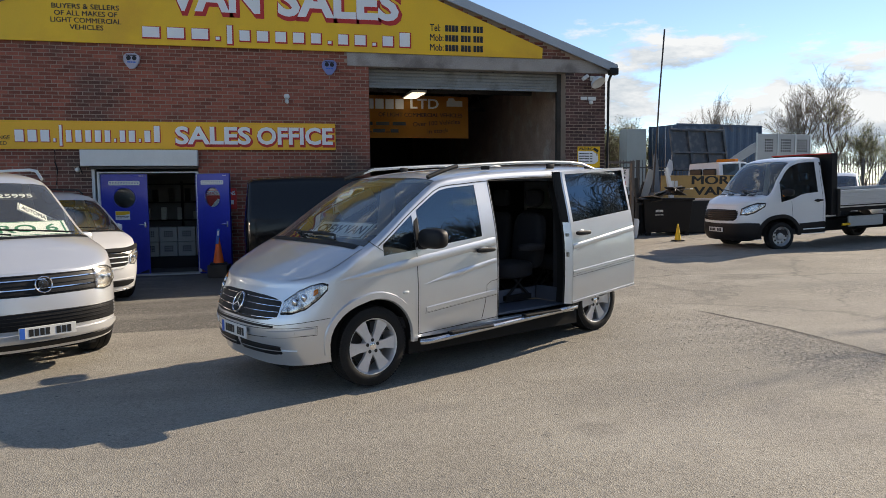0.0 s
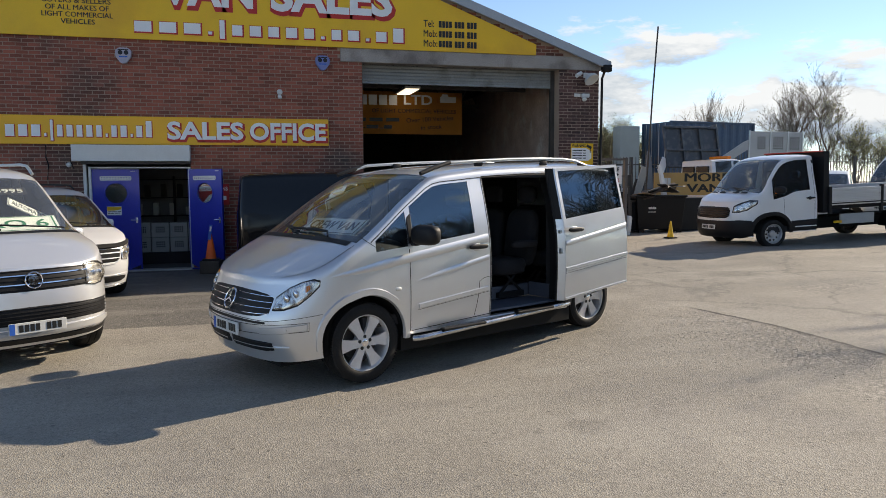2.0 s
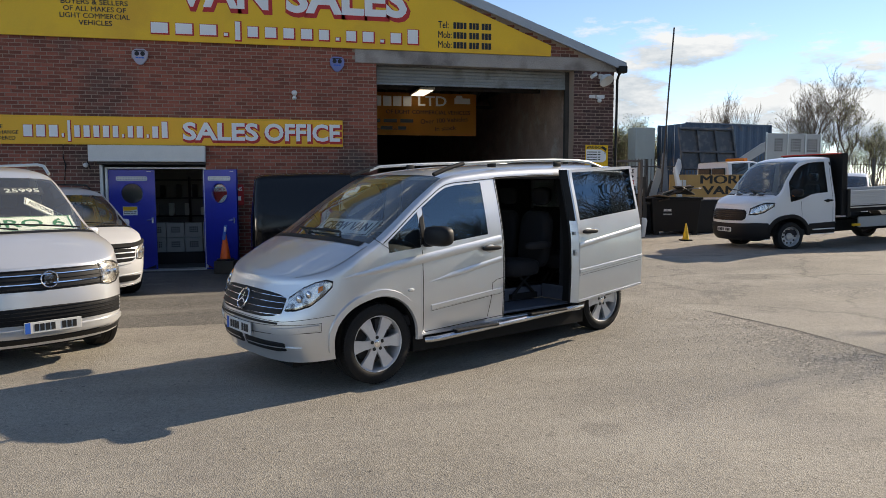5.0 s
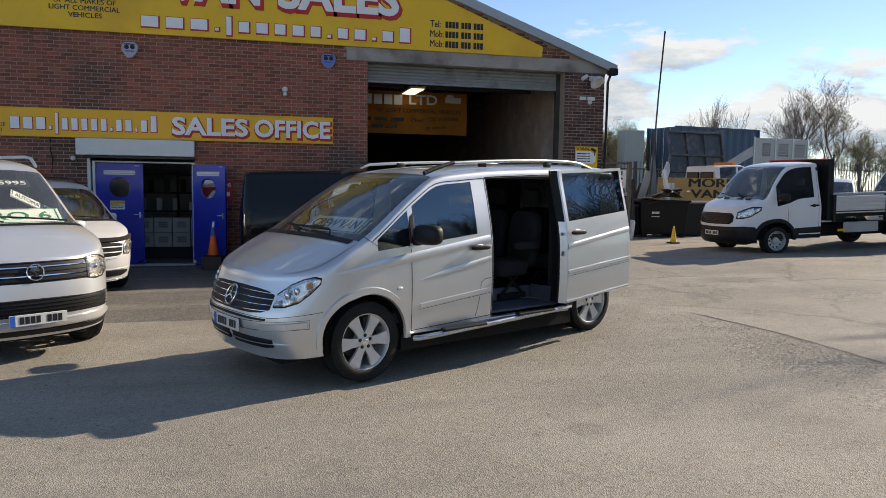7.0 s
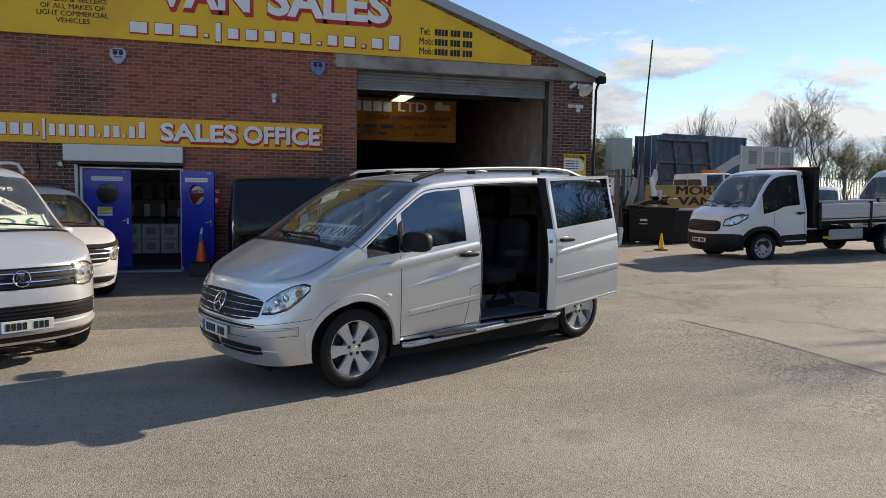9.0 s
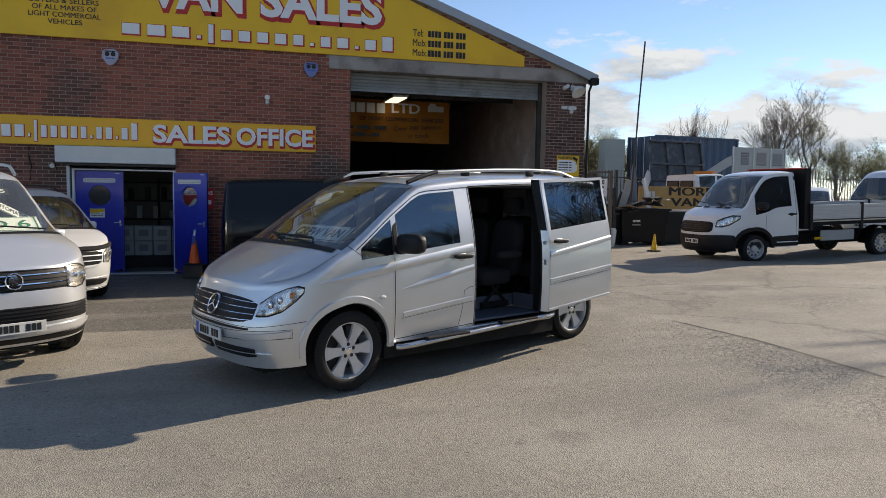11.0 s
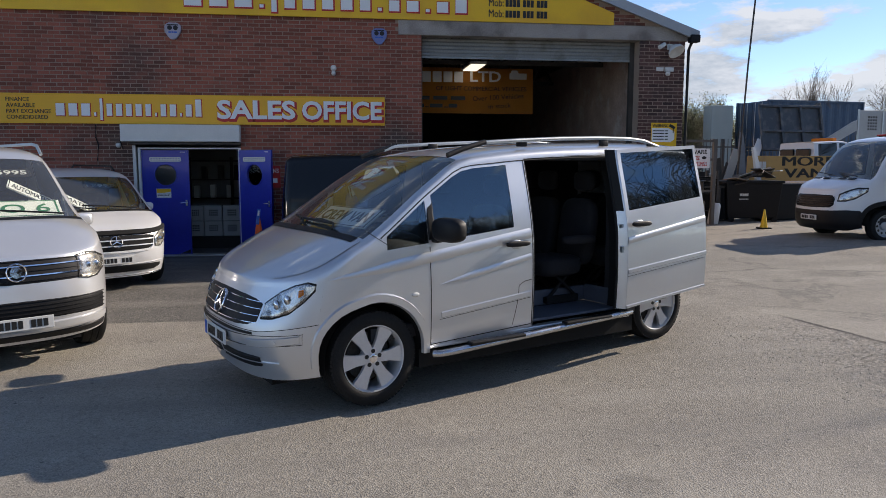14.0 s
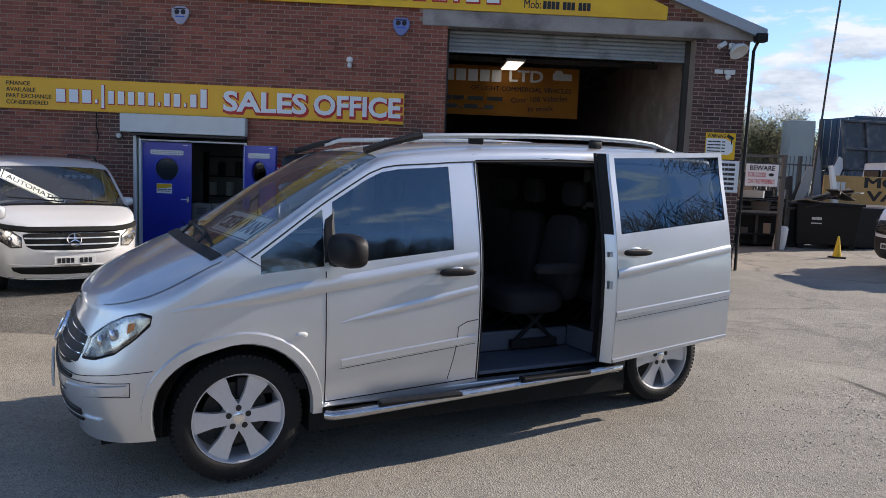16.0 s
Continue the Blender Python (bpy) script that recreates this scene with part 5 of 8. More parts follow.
for q in ((-3.6, -2.6, 0.955, 0.985, 1.30, 1.325), (-2.66, -2.56, 0.90, 1.03, 0.47, 0.52)):
    bm = bmesh.new()
    box(bm, *q)
    part("door_track", bm, "scrap", van)


# ---- the three other vans ----
def plain_van(name, label, paint, m, spec, windows, screen, lights, style="ten", marks=(), wheel_r=0.345, dark_side="dark_glass", door_side="side_glass", plate_z=0.45, mirror_paint=None, euro=False):
    t = thing(name, label, "van", m, "parked vans")
    b = Body(**spec)
    b.build(t, paint, windows, screen, glass_side=dark_side, glass_doors=door_side, marks=marks, screen_angle=0.42)
    b.wells(t)
    wb = b.arches[1][0]
    for s in (1, -1):
        for x in (0.0, wb):
            wheel(t, x, s * (b.half - 0.11), wheel_r, wheel_r * 0.70, 0.225, style, s)
        L = s > 0
        seam(b, t, line(-0.42, 0.45, -0.42, 1.12), L)
        seam(b, t, line(-1.42, 0.45, -1.42, b.zs(-1.42) - 0.03), L)
        handle(t, b, -1.22, 1.03, L)
        mirror(t, -0.48, s * (b.half - 0.08), 1.24, s, paint=mirror_paint, size=0.8)
        lo, hi = lights
        lamp = part("headlight", b.patch(lo, hi, 0.006, L, cols=18), "lamp_back", t, "clear headlight with chrome reflectors", smooth=True)
        for k in (0.35, 0.68):
            bm = bmesh.new()
            i = k * (len(lo) - 1)
            j = int(i)
            u = lo[j][0] * (1 - i + j) + lo[min(j + 1, len(lo) - 1)][0] * (i - j)
            z = (lo[j][1] + hi[j][1]) / 2
            blob(bm, b.side(u, z, L, 0.006), (0.014, 0.032, 0.032), 2, 14, 8)
            part("reflector", bm, "chrome", lamp, smooth=True)
        part("lamp_bezel", b.ribbon([*lo, *hi[::-1], lo[0]], 0.016, 0.012, L), "plastic", lamp)
        lens = part("lens", b.patch(lo, hi, 0.02, L, cols=18), "lens", lamp, smooth=True)
        lens.visible_shadow = False
    plate(t, pose(b.side(b.end, plate_z).x + 0.03, 0, plate_z, 0, 0, 90), euro=euro)
    u0 = screen[1]
    bm = bmesh.new()
    box(bm, b.tail + 0.15, -0.1, -b.half + 0.10, b.half - 0.10, 0.45, 0.50)
    box(bm, -1.66, -1.62, -b.half * 0.78, b.half * 0.78, 0.5, b.zt(-1.6) - 0.12)
    part("bulkhead", bm, "trim_dark", t)
    bm = bmesh.new()
    blob(bm, (-0.42, 0, b.top(-0.05) - 0.26), (0.40, b.half * 0.86, 0.14), 4, 18, 10)
    part("dashboard", bm, "trim_dark", t, smooth=60)
    for y in (0.42, -0.42):
        seat(t, -1.15, y, 0.86)
    for y0, y1 in ((0.62, -0.2), (0.0, -0.7)):
        bm = bmesh.new()
        x = b.x_name(u0)
        pipe(bm, [(x + 0.12, y0, b.top(x) + 0.02), (x + 0.07, (y0 + y1) / 2, b.top(x) + 0.055), (x + 0.02, y1, b.top(x) + 0.08)], 0.010, 6)
        part("wiper", bm, "plastic", t)
    bm = bmesh.new()
    vs = []
    for u in (u0 + 0.006, u0 + 0.07):
        vs.append([bm.verts.new(b.crown(u, a, s, 0.004)) for s, aa in ((True, np.linspace(0.3, 1.57, 9)), (False, np.linspace(1.57, 0.3, 9))) for a in aa])
    for k in range(len(vs[0]) - 1):
        bm.faces.new((vs[0][k], vs[1][k], vs[1][k + 1], vs[0][k + 1]))
    part("scuttle", bm, "plastic", t)
    return t, b


HEAD = -55.5
spec_t = dict(half=0.95, start=0.10, tail=-3.95,
              nose=[(0.25, 0.80), (0.40, 0.90), (0.55, 0.92), (0.75, 0.90), (0.95, 0.855), (1.05, 0.81), (1.2, 0.75)],
              top=[(-3.95, 1.95), (-3.7, 2.0), (-2.5, 2.04), (-1.4, 2.02), (-1.0, 1.97), (-0.8, 1.885), (-0.12, 1.37), (0.0, 1.315), (0.35, 1.225), (0.62, 1.12), (0.80, 1.04), (0.95, 1.0)],
              drop=[(-3.95, 0.12), (-1.2, 0.11), (-0.8, 0.08), (-0.1, 0.07), (0.3, 0.08), (0.6, 0.10), (0.8, 0.04), (0.95, 0.03)],
              sill=[(-3.95, 0.40), (-0.5, 0.36), (0.4, 0.30), (0.92, 0.24)],
              belt=[(-3.95, 1.20), (-0.4, 1.16), (0.1, 1.12), (0.95, 0.9)],
              tumble=[(0.2, 0.96), (0.5, 0.99), (0.9, 1.0), (1.15, 0.985), (1.5, 0.925), (1.9, 0.85), (2.05, 0.83)],
              arches=[(0.0, 0.38, 0.41), (-3.0, 0.38, 0.41)], p=3.2, n=3.2, bow=0.10)
vw, tb = plain_van("panel_van", "light silver panel van with a sale card behind its windscreen", "pearl", pose(-1.73, 6.98, 0, 0, 0, HEAD), dict(spec_t, half=0.90, p=2.75, tumble=[(0.2, 0.96), (0.5, 0.99), (0.9, 1.0), (1.05, 0.985), (1.2, 0.93), (1.5, 0.86), (1.9, 0.78), (2.05, 0.76)]),
                   [("front_quarter", -0.45, -0.15, "lr"), ("front_door", -1.38, -0.52, "lr")], (-0.80, -0.03),
                   ([(0.60, 0.86), (0.78, 0.795), (0.92, 0.785), (1.05, 0.80)], [(0.60, 0.96), (0.78, 1.005), (0.92, 1.015), (1.05, 1.00)]), euro=True, mirror_paint="pearl")
e = tb.end
for k, (z0, z1, n0) in enumerate(((0.785, 1.015, 5), (0.47, 0.655, 5))):
    gr = part("grille", tb.patch([(1.01 if k == 0 else 0.62, z0), (1.2, z0 - 0.005), (e, z0 - 0.01)], [(1.01 if k == 0 else 0.62, z1 - 0.02), (1.2, z1 - 0.005), (e, z1)], 0.003, both=True), "plastic", vw, "black grille with chrome bars", smooth=30)
    for j in range(n0):
        z = z0 + (z1 - z0) * (j + 0.7) / (n0 + 0.4)
        for L in (True, False):
            part("grille_bar", tb.ribbon(line(1.02 if k == 0 else 0.64, z + 0.004, e, z, 12), 0.014 if k == 0 and j in (1, 3) else 0.008, 0.012, L), "chrome" if k == 0 and j in (1, 3) else "plastic", gr, smooth=40)
part("bumper_bar", tb.patch([(0.60, 0.40), (0.9, 0.37), (e, 0.36)], [(0.60, 0.455), (0.9, 0.45), (e, 0.44)], 0.022, both=True), "pearl", vw, smooth=True)
part("bumper_lip", tb.patch([(0.55, 0.30), (0.9, 0.28), (e, 0.275)], [(0.55, 0.365), (0.9, 0.35), (e, 0.34)], 0.006, both=True), "plastic", vw, smooth=True)
star_badge(vw, pose(tb.side(e, 0.90).x + 0.016, 0, 0.895, -8, 0, 90), 0.082, spokes=0)
board(vw, "EURO 6", pose(-0.22, 0.10, 1.385, -52, 0, 90), 1.15, 0.24, "green", name="window_card", label="pale card lettered in green")
board(vw, "25995", pose(-0.66, 0.30, 1.735, -52, 0, 90), 0.44, 0.13, "card", "black", name="price_card", edge=False, label="black price card with pale figures")
board(vw, "AUTOMATIC", pose(-0.46, 0.46, 1.525, -50, 28, 88), 0.46, 0.13, "black", name="window_card", label="pale card lettered automatic")
for s in (1, -1):
    bm = bmesh.new()
    pipe(bm, [(-0.95, s * 0.70, 1.93), (-1.10, s * 0.70, 2.03), (-1.3, s * 0.70, 2.05), (-3.3, s * 0.70, 2.06), (-3.55, s * 0.70, 1.98)], 0.018, 8)
    part("roof_rail", bm, "galv", vw, smooth=True)

spec_v = dict(half=0.955, start=0.08, tail=-4.1,
              nose=[(0.25, 0.80), (0.40, 0.89), (0.60, 0.93), (0.80, 0.90), (0.95, 0.82), (1.05, 0.74), (1.2, 0.65)],
              top=[(-4.1, 1.80), (-3.8, 1.86), (-2.6, 1.905), (-1.5, 1.895), (-1.05, 1.85), (-0.8, 1.755), (-0.05, 1.25), (0.06, 1.205), (0.35, 1.14), (0.6, 1.05), (0.78, 0.96), (0.95, 0.93)],
              drop=[(-4.1, 0.12), (-1.2, 0.11), (-0.8, 0.08), (-0.1, 0.07), (0.3, 0.09), (0.6, 0.12), (0.8, 0.05), (0.95, 0.03)],
              sill=[(-4.1, 0.38), (-0.5, 0.34), (0.4, 0.26), (0.92, 0.20)],
              belt=[(-4.1, 1.20), (-0.4, 1.13), (0.1, 1.08), (0.95, 0.85)],
              tumble=[(0.2, 0.95), (0.5, 0.985), (0.9, 1.0), (1.15, 0.98), (1.5, 0.915), (1.9, 0.83)],
              arches=[(0.0, 0.37, 0.41), (-3.2, 0.37, 0.41)], p=2.7, n=3.0, bow=0.11)
mv, mb = plain_van("people_carrier", "white people carrier with a dark bonnet guard and price card", "off_white_paint", pose(-2.11, 11.16, 0, 0, 0, HEAD) @ Matrix.Scale(0.93, 4), spec_v,
                   [("front_quarter", -0.45, -0.15, "lr"), ("front_door", -1.38, -0.52, "lr"), ("side", -2.6, -1.5, "lr"), ("rear_side", -3.8, -2.7, "lr")], (-0.80, -0.02),
                   ([(0.38, 0.87), (0.60, 0.745), (0.80, 0.67), (0.97, 0.68)], [(0.38, 0.94), (0.60, 0.94), (0.80, 0.895), (0.97, 0.81)]), plate_z=0.50, mirror_paint="off_white_paint")
e = mb.end
gr = part("grille", mb.patch([(1.02, 0.70), (1.12, 0.645), (e, 0.63)], [(0.97, 0.85), (1.1, 0.875), (e, 0.88)], 0.010, both=True), "under", mv, "black grille with chrome bars", smooth=30)
part("grille_surround", mb.ribbon([(0.985, 0.85), (1.03, 0.69), (1.12, 0.632), (1.3, 0.618), (e, 0.615)], 0.022, 0.020, True), "off_white_paint", gr, smooth=60)
part("grille_surround", mb.ribbon([(0.985, 0.85), (1.03, 0.69), (1.12, 0.632), (1.3, 0.618), (e, 0.615)], 0.022, 0.020, False), "off_white_paint", gr, smooth=60)
for z in (0.715, 0.80):
    for L in (True, False):
        part("grille_bar", mb.ribbon(line(1.02, z, e, z, 24), 0.022, 0.022, L), "alloy", gr, smooth=40)
star_badge(mv, pose(mb.side(e, 0.78).x + 0.018, 0, 0.78, -14, 0, 90), 0.095)
part("bonnet_guard", mb.patch([(0.46, 0.93), (0.8, 0.895), (1.1, 0.872), (e, 0.872)], [(0.44, 1.0), (0.8, 0.97), (1.1, 0.95), (e, 0.95)], 0.034, both=True), "under", mv, "glossy dark bonnet guard", smooth=True)
part("lower_grille", mb.patch([(0.80, 0.345), (0.95, 0.30), (e, 0.29)], [(0.76, 0.40), (0.95, 0.41), (e, 0.415)], 0.008, both=True), "under", mv)
for z in (0.235, 0.42):
    for L in (True, False):
        part("bumper_trim", mb.ribbon(line(0.70, z + 0.02, e, z, 24), 0.016, 0.010, L), "chrome" if z < 0.3 else "off_white_paint", mv, smooth=40)
board(mv, "17995", pose(-0.64, 0.30, 1.60, -52, 0, 90), 0.55, 0.13, "card", "black", name="price_card", edge=False, label="black price card with pale figures")
board(mv, "AUTOMATIC", pose(-0.38, -0.32, 1.42, -52, 28, 90), 0.95, 0.20, "black", name="window_card", label="pale card lettered automatic")
for s in (1, -1):
    bm2 = bmesh.new()
    pipe(bm2, [(-1.15, s * 0.70, 1.86), (-1.3, s * 0.70, 1.93), (-3.5, s * 0.70, 1.95), (-3.7, s * 0.70, 1.88)], 0.016, 8)
    part("roof_rail", bm2, "plastic", mv, smooth=True)

spec_b = dict(spec_t)
bv, bb = plain_van("black_van", "black van parked against the brick wall with dark glass", "black_paint", pose(4.46, 13.35, 0, 0, 0, 0), spec_b,
                   [("front_quarter", -0.45, -0.15, "lr"), ("front_door", -1.38, -0.52, "lr")], (-0.80, -0.03),
                   ([(0.66, 0.845), (0.80, 0.80), (0.92, 0.80), (1.01, 0.815)], [(0.66, 0.93), (0.80, 0.965), (0.92, 0.975), (1.01, 0.96)]), dark_side="black_glass", door_side="black_glass")


# ---- ground ----
def smooth_step(a, c, v):
    t = min(max((v - a) / (c - a), 0), 1)
    return t * t * (3 - 2 * t)


def gz(x, y):
    """The yard rises a little towards the lorry."""
    k = smooth_step(5, 11, y)
    return k * (0.10 * smooth_step(8.8, 12.5, x) + 0.14 * smooth_step(14, 18, x)) + 0.10 * smooth_step(2.4, 4.6, x) * smooth_step(3.6, 6.2, y)


bm = bmesh.new()
xs = [-900, -300, -120, -60, -30] + list(np.arange(-20, 34.1, 0.6)) + [40, 50, 70, 120, 300, 900]
ys = [-900, -300, -120, -60, -30, -20] + list(np.arange(-14, 40.1, 0.6)) + [50, 70, 120, 300, 900]
grid = [[bm.verts.new((x, y, gz(x, y) + (0.012 * noise.noise((x * 0.5, y * 0.5, 0)) if -18 < x < 33 and -12 < y < 38 else 0) - (0.004 if y > 14.4 and x < 9.3 else 0))) for y in ys] for x in xs]
for a, c in zip(grid, grid[1:]):
    for k in range(len(ys) - 1):
        bm.faces.new((a[k], c[k], c[k + 1], a[k + 1]))
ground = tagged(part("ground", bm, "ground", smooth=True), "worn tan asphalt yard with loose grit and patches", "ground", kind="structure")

# loose grit on the yard, thickest by the broken concrete strip
rnd = random.Random(77)
vs, fs = [], []
for k in range(5200):
    if k < 2600:
        y = rnd.gauss(4.8, 1.0)
        x = 7.94 - 0.2 * y - abs(rnd.gauss(0, 0.75))
        s = rnd.uniform(0.003, 0.010)
    else:
        x, y = rnd.uniform(-4, 12), rnd.uniform(1.2, 13)
        s = rnd.uniform(0.002, 0.006)
    z = gz(x, y) + 0.012 * noise.noise((x * 0.5, y * 0.5, 0))
    a = rnd.uniform(0, 6.28)
    b0 = len(vs)
    for j in range(4):
        q = s * rnd.uniform(0.6, 1.2)
        vs.append((x + q * math.cos(a + j * 1.57), y + q * math.sin(a + j * 1.57), z + s * rnd.uniform(-0.1, 0.25)))
    vs.append((x + rnd.uniform(-0.3, 0.3) * s, y + rnd.uniform(-0.3, 0.3) * s, z + s * rnd.uniform(0.5, 0.9)))
    fs += [(b0 + j, b0 + (j + 1) % 4, b0 + 4) for j in range(4)]
me = bpy.data.meshes.new("loose_grit")
me.from_pydata(vs, [], fs)
me.materials.append(M["grit"])
tagged(new("loose_grit", me), "loose grit and broken stone on the yard", "gravel", kind="stuff")


# ---- the sales building ----
FY = 14.75
X0, X1 = -6.9, 9.0
APEX, SLOPE = 1.06, 0.353


def roof_z(x):
    return 4.66 + SLOPE * ((X1 - x) if x > APEX else (x - (2 * APEX - X1)))


XL = 2 * APEX - X1
building = tagged(new("wall_front"), "red-brown brick front wall with yellow sign boards", "wall", kind="structure")
bm = bmesh.new()
Yb = FY + 0.007
box(bm, XL, -2.47, Yb, FY + 0.3, -0.05, 4.45)
box(bm, -2.47, -0.42, Yb, FY + 0.3, 2.24, 4.45)
box(bm, -0.42, 3.22, Yb, FY + 0.3, -0.05, 4.45)
box(bm, 7.89, 8.90, Yb, FY + 0.3, -0.05, 4.45)
prism(bm, [(XL, 4.45), (8.90, 4.45), (8.90, roof_z(8.9) - 0.12), (APEX, roof_z(APEX) - 0.12), (XL, 4.56)], Yb, FY + 0.3)
part("backing", bm, "mortar", building)

BL, BH = 0.225, 0.075
bm = bmesh.new()
box(bm, -0.1055, 0.1055, 0.0, 0.03, -0.0310, 0.0310)
for v in bm.verts:
    if v.co.y < 0.01:
        v.co.x *= 0.985
        v.co.z *= 0.96
brick_mesh = bpy.data.meshes.new("brick")
bm.to_mesh(brick_mesh)
brick_mesh.materials.append(M["brick_piece"])
rnd = random.Random(11)
verts, faces = [], []
pier_verts, pier_faces = [], []
pieces = []


def wants_brick(x, z):
    if z > roof_z(x) - 0.2 or x > 8.9 or x < XL:
        return False
    if z > 4.73 and -5.25 < x < 7.2 and z < 4.95 + 0.37 * min(7.28 - x, x + 5.2):
        return False
    if 4.44 < z < 4.75 and 2.7 < x < 9:
        return False
    if -2.47 < x < -0.42 and z < 2.26:
        return False
    if 3.22 < x < 7.89 and z < 4.75:
        return False
    if -5.7 < x < 2.40 and 2.65 < z < 3.15:
        return False
    return True


for j in range(1, 95):
    z = j * BH - 0.02
    for i in range(-72, 90):
        x = i * BL / 2 * 2 + (BL / 2 if j % 2 else 0)
        runs = [(XL, -2.47), (-0.42, 3.22), (7.89, 8.90)] if z < 2.26 else [(XL, 3.22), (7.89, 8.90)] if z < 4.5 else [(XL, 8.90)]
        cut = next(((max(x - 0.1055, a), min(x + 0.1055, c)) for a, c in runs if min(x + 0.1055, c) - max(x - 0.1055, a) > 0.035), None)
        if cut is None or not wants_brick((cut[0] + cut[1]) / 2, z):
            continue
        whole = cut[1] - cut[0] > 0.20
        x, fx = (cut[0] + cut[1]) / 2, (cut[1] - cut[0]) / 0.211
        dy, dz, dx = rnd.uniform(-0.0025, 0.002), rnd.uniform(-0.002, 0.002), rnd.uniform(-0.003, 0.003) * whole
        if whole and 0.5 < x < 3.05 and 3.24 < z < 4.70 and len(pieces) < 300:
            pieces.append((x + dx, z + dz, dy))
            continue
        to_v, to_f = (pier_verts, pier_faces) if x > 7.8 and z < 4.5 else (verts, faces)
        k = len(to_v)
        for v in brick_mesh.vertices:
            to_v.append((v.co.x * fx + x + dx, v.co.y + FY + dy, v.co.z + z + dz))
        for f in brick_mesh.polygons:
            to_f.append([k + q for q in f.vertices])
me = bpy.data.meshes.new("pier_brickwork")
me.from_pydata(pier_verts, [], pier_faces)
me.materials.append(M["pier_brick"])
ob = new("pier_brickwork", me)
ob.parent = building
tagged(ob, "pier bricks in a darker tone for stain and shade", kind="stuff")
me = bpy.data.meshes.new("brickwork")
me.from_pydata(verts, [], faces)
me.materials.append(M["brick"])
ob = new("brickwork", me)
ob.parent = building
tagged(ob, "weathered red-brown bricks with dark stains", kind="stuff")
# lintel, piers
bm = bmesh.new()
box(bm, 2.75, 8.95, FY - 0.025, FY + 0.28, 4.44, 4.735, 0.01)
tagged(part("lintel", bm, "concrete"), "long grey concrete lintel over the roller door", "lintel", kind="structure")
# other walls, floors, roof
bm = bmesh.new()
box(bm, 7.95, 8.90, FY + 0.3, 33, -0.05, 4.6)
tagged(part("wall_east", bm, "inner_brick"), "bare brick side wall of the workshop", "wall", kind="structure")
bm = bmesh.new()
box(bm, XL, XL + 0.3, FY + 0.3, 33, -0.05, 4.6)
tagged(part("wall_west", bm, "brick"), "brick side wall", "wall", kind="structure")
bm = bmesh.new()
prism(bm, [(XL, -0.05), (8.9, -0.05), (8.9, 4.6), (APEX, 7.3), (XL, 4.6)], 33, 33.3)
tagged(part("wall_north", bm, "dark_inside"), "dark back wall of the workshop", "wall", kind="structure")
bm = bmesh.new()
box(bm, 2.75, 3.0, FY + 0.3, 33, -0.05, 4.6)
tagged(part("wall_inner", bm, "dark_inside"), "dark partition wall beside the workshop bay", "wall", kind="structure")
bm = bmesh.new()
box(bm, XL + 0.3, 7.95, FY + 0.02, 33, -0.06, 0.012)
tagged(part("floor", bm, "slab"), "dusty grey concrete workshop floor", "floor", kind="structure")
bm = bmesh.new()
for sgn in (1, -1):
    xe = X1 + 0.12 if sgn > 0 else XL - 0.22
    prism(bm, [(APEX, roof_z(APEX)), (xe, roof_z(APEX) - SLOPE * abs(xe - APEX)), (xe, roof_z(APEX) - SLOPE * abs(xe - APEX) - 0.10), (APEX, roof_z(APEX) - 0.10)], FY - 0.10, 33.4)
bmesh.ops.recalc_face_normals(bm, faces=bm.faces)
tagged(part("roof", bm, "roof_sheet"), "grey sheet gable roof", "roof", kind="structure")
bm = bmesh.new()
for sgn in (1, -1):
    xe = X1 + 0.14 if sgn > 0 else XL - 0.24
    ze = roof_z(APEX) - SLOPE * abs(xe - APEX)
    prism(bm, [(APEX, roof_z(APEX) + 0.03), (xe, ze + 0.03), (xe, ze - 0.17), (APEX, roof_z(APEX) - 0.17)], FY - 0.16, FY - 0.10)
bmesh.ops.recalc_face_normals(bm, faces=bm.faces)
tagged(part("trim", bm, "fascia"), "grey metal verge fascia along the gable", "fascia", kind="structure")
bm = bmesh.new()
pipe(bm, [(9.02, FY - 0.14, 4.50), (9.02, FY - 0.02, 4.38), (8.96, FY - 0.045, 4.25), (8.95, FY - 0.045, 2.0), (8.95, FY - 0.045, 0.05)], 0.031, 10)
box(bm, 8.93, 9.14, FY - 0.22, FY - 0.04, 4.40, 4.56, 0.02)
pipe(bm, [(9.08, FY - 0.15, 4.54), (9.10, 20, 4.54), (9.10, 33, 4.54)], 0.05, 8)
tagged(part("drainpipe", bm, "seal", smooth=40), "dark drainpipe with hopper on the wall corner", "drainpipe")

# roller door, housing and guides
roller = thing("roller_door", "galvanised roller door rolled almost fully up", "roller door", at(0, 0, 0), kind="structure")
prof = []
zz = 4.08
bm = bmesh.new()
while zz < 4.45:
    for k in range(6):
        prof.append((zz + k * 0.0125, -0.014 * math.sin(math.pi * k / 6)))
    zz += 0.075
vs = [[bm.verts.new((x, FY + 0.33 + dy, z)) for z, dy in prof] for x in (3.0, 7.95)]
for k in range(len(prof) - 1):
    bm.faces.new((vs[0][k], vs[1][k], vs[1][k + 1], vs[0][k + 1]))
box(bm, 3.0, 7.95, FY + 0.31, FY + 0.36, 4.03, 4.08, 0.006)
part("curtain", bm, "roller_steel", roller)
for x in (3.22, 7.84):
    bm = bmesh.new()
    box(bm, x - 0.05, x + 0.05, FY + 0.30, FY + 0.40, 0.0, 4.45)
    part("guide", bm, "scrap", roller)
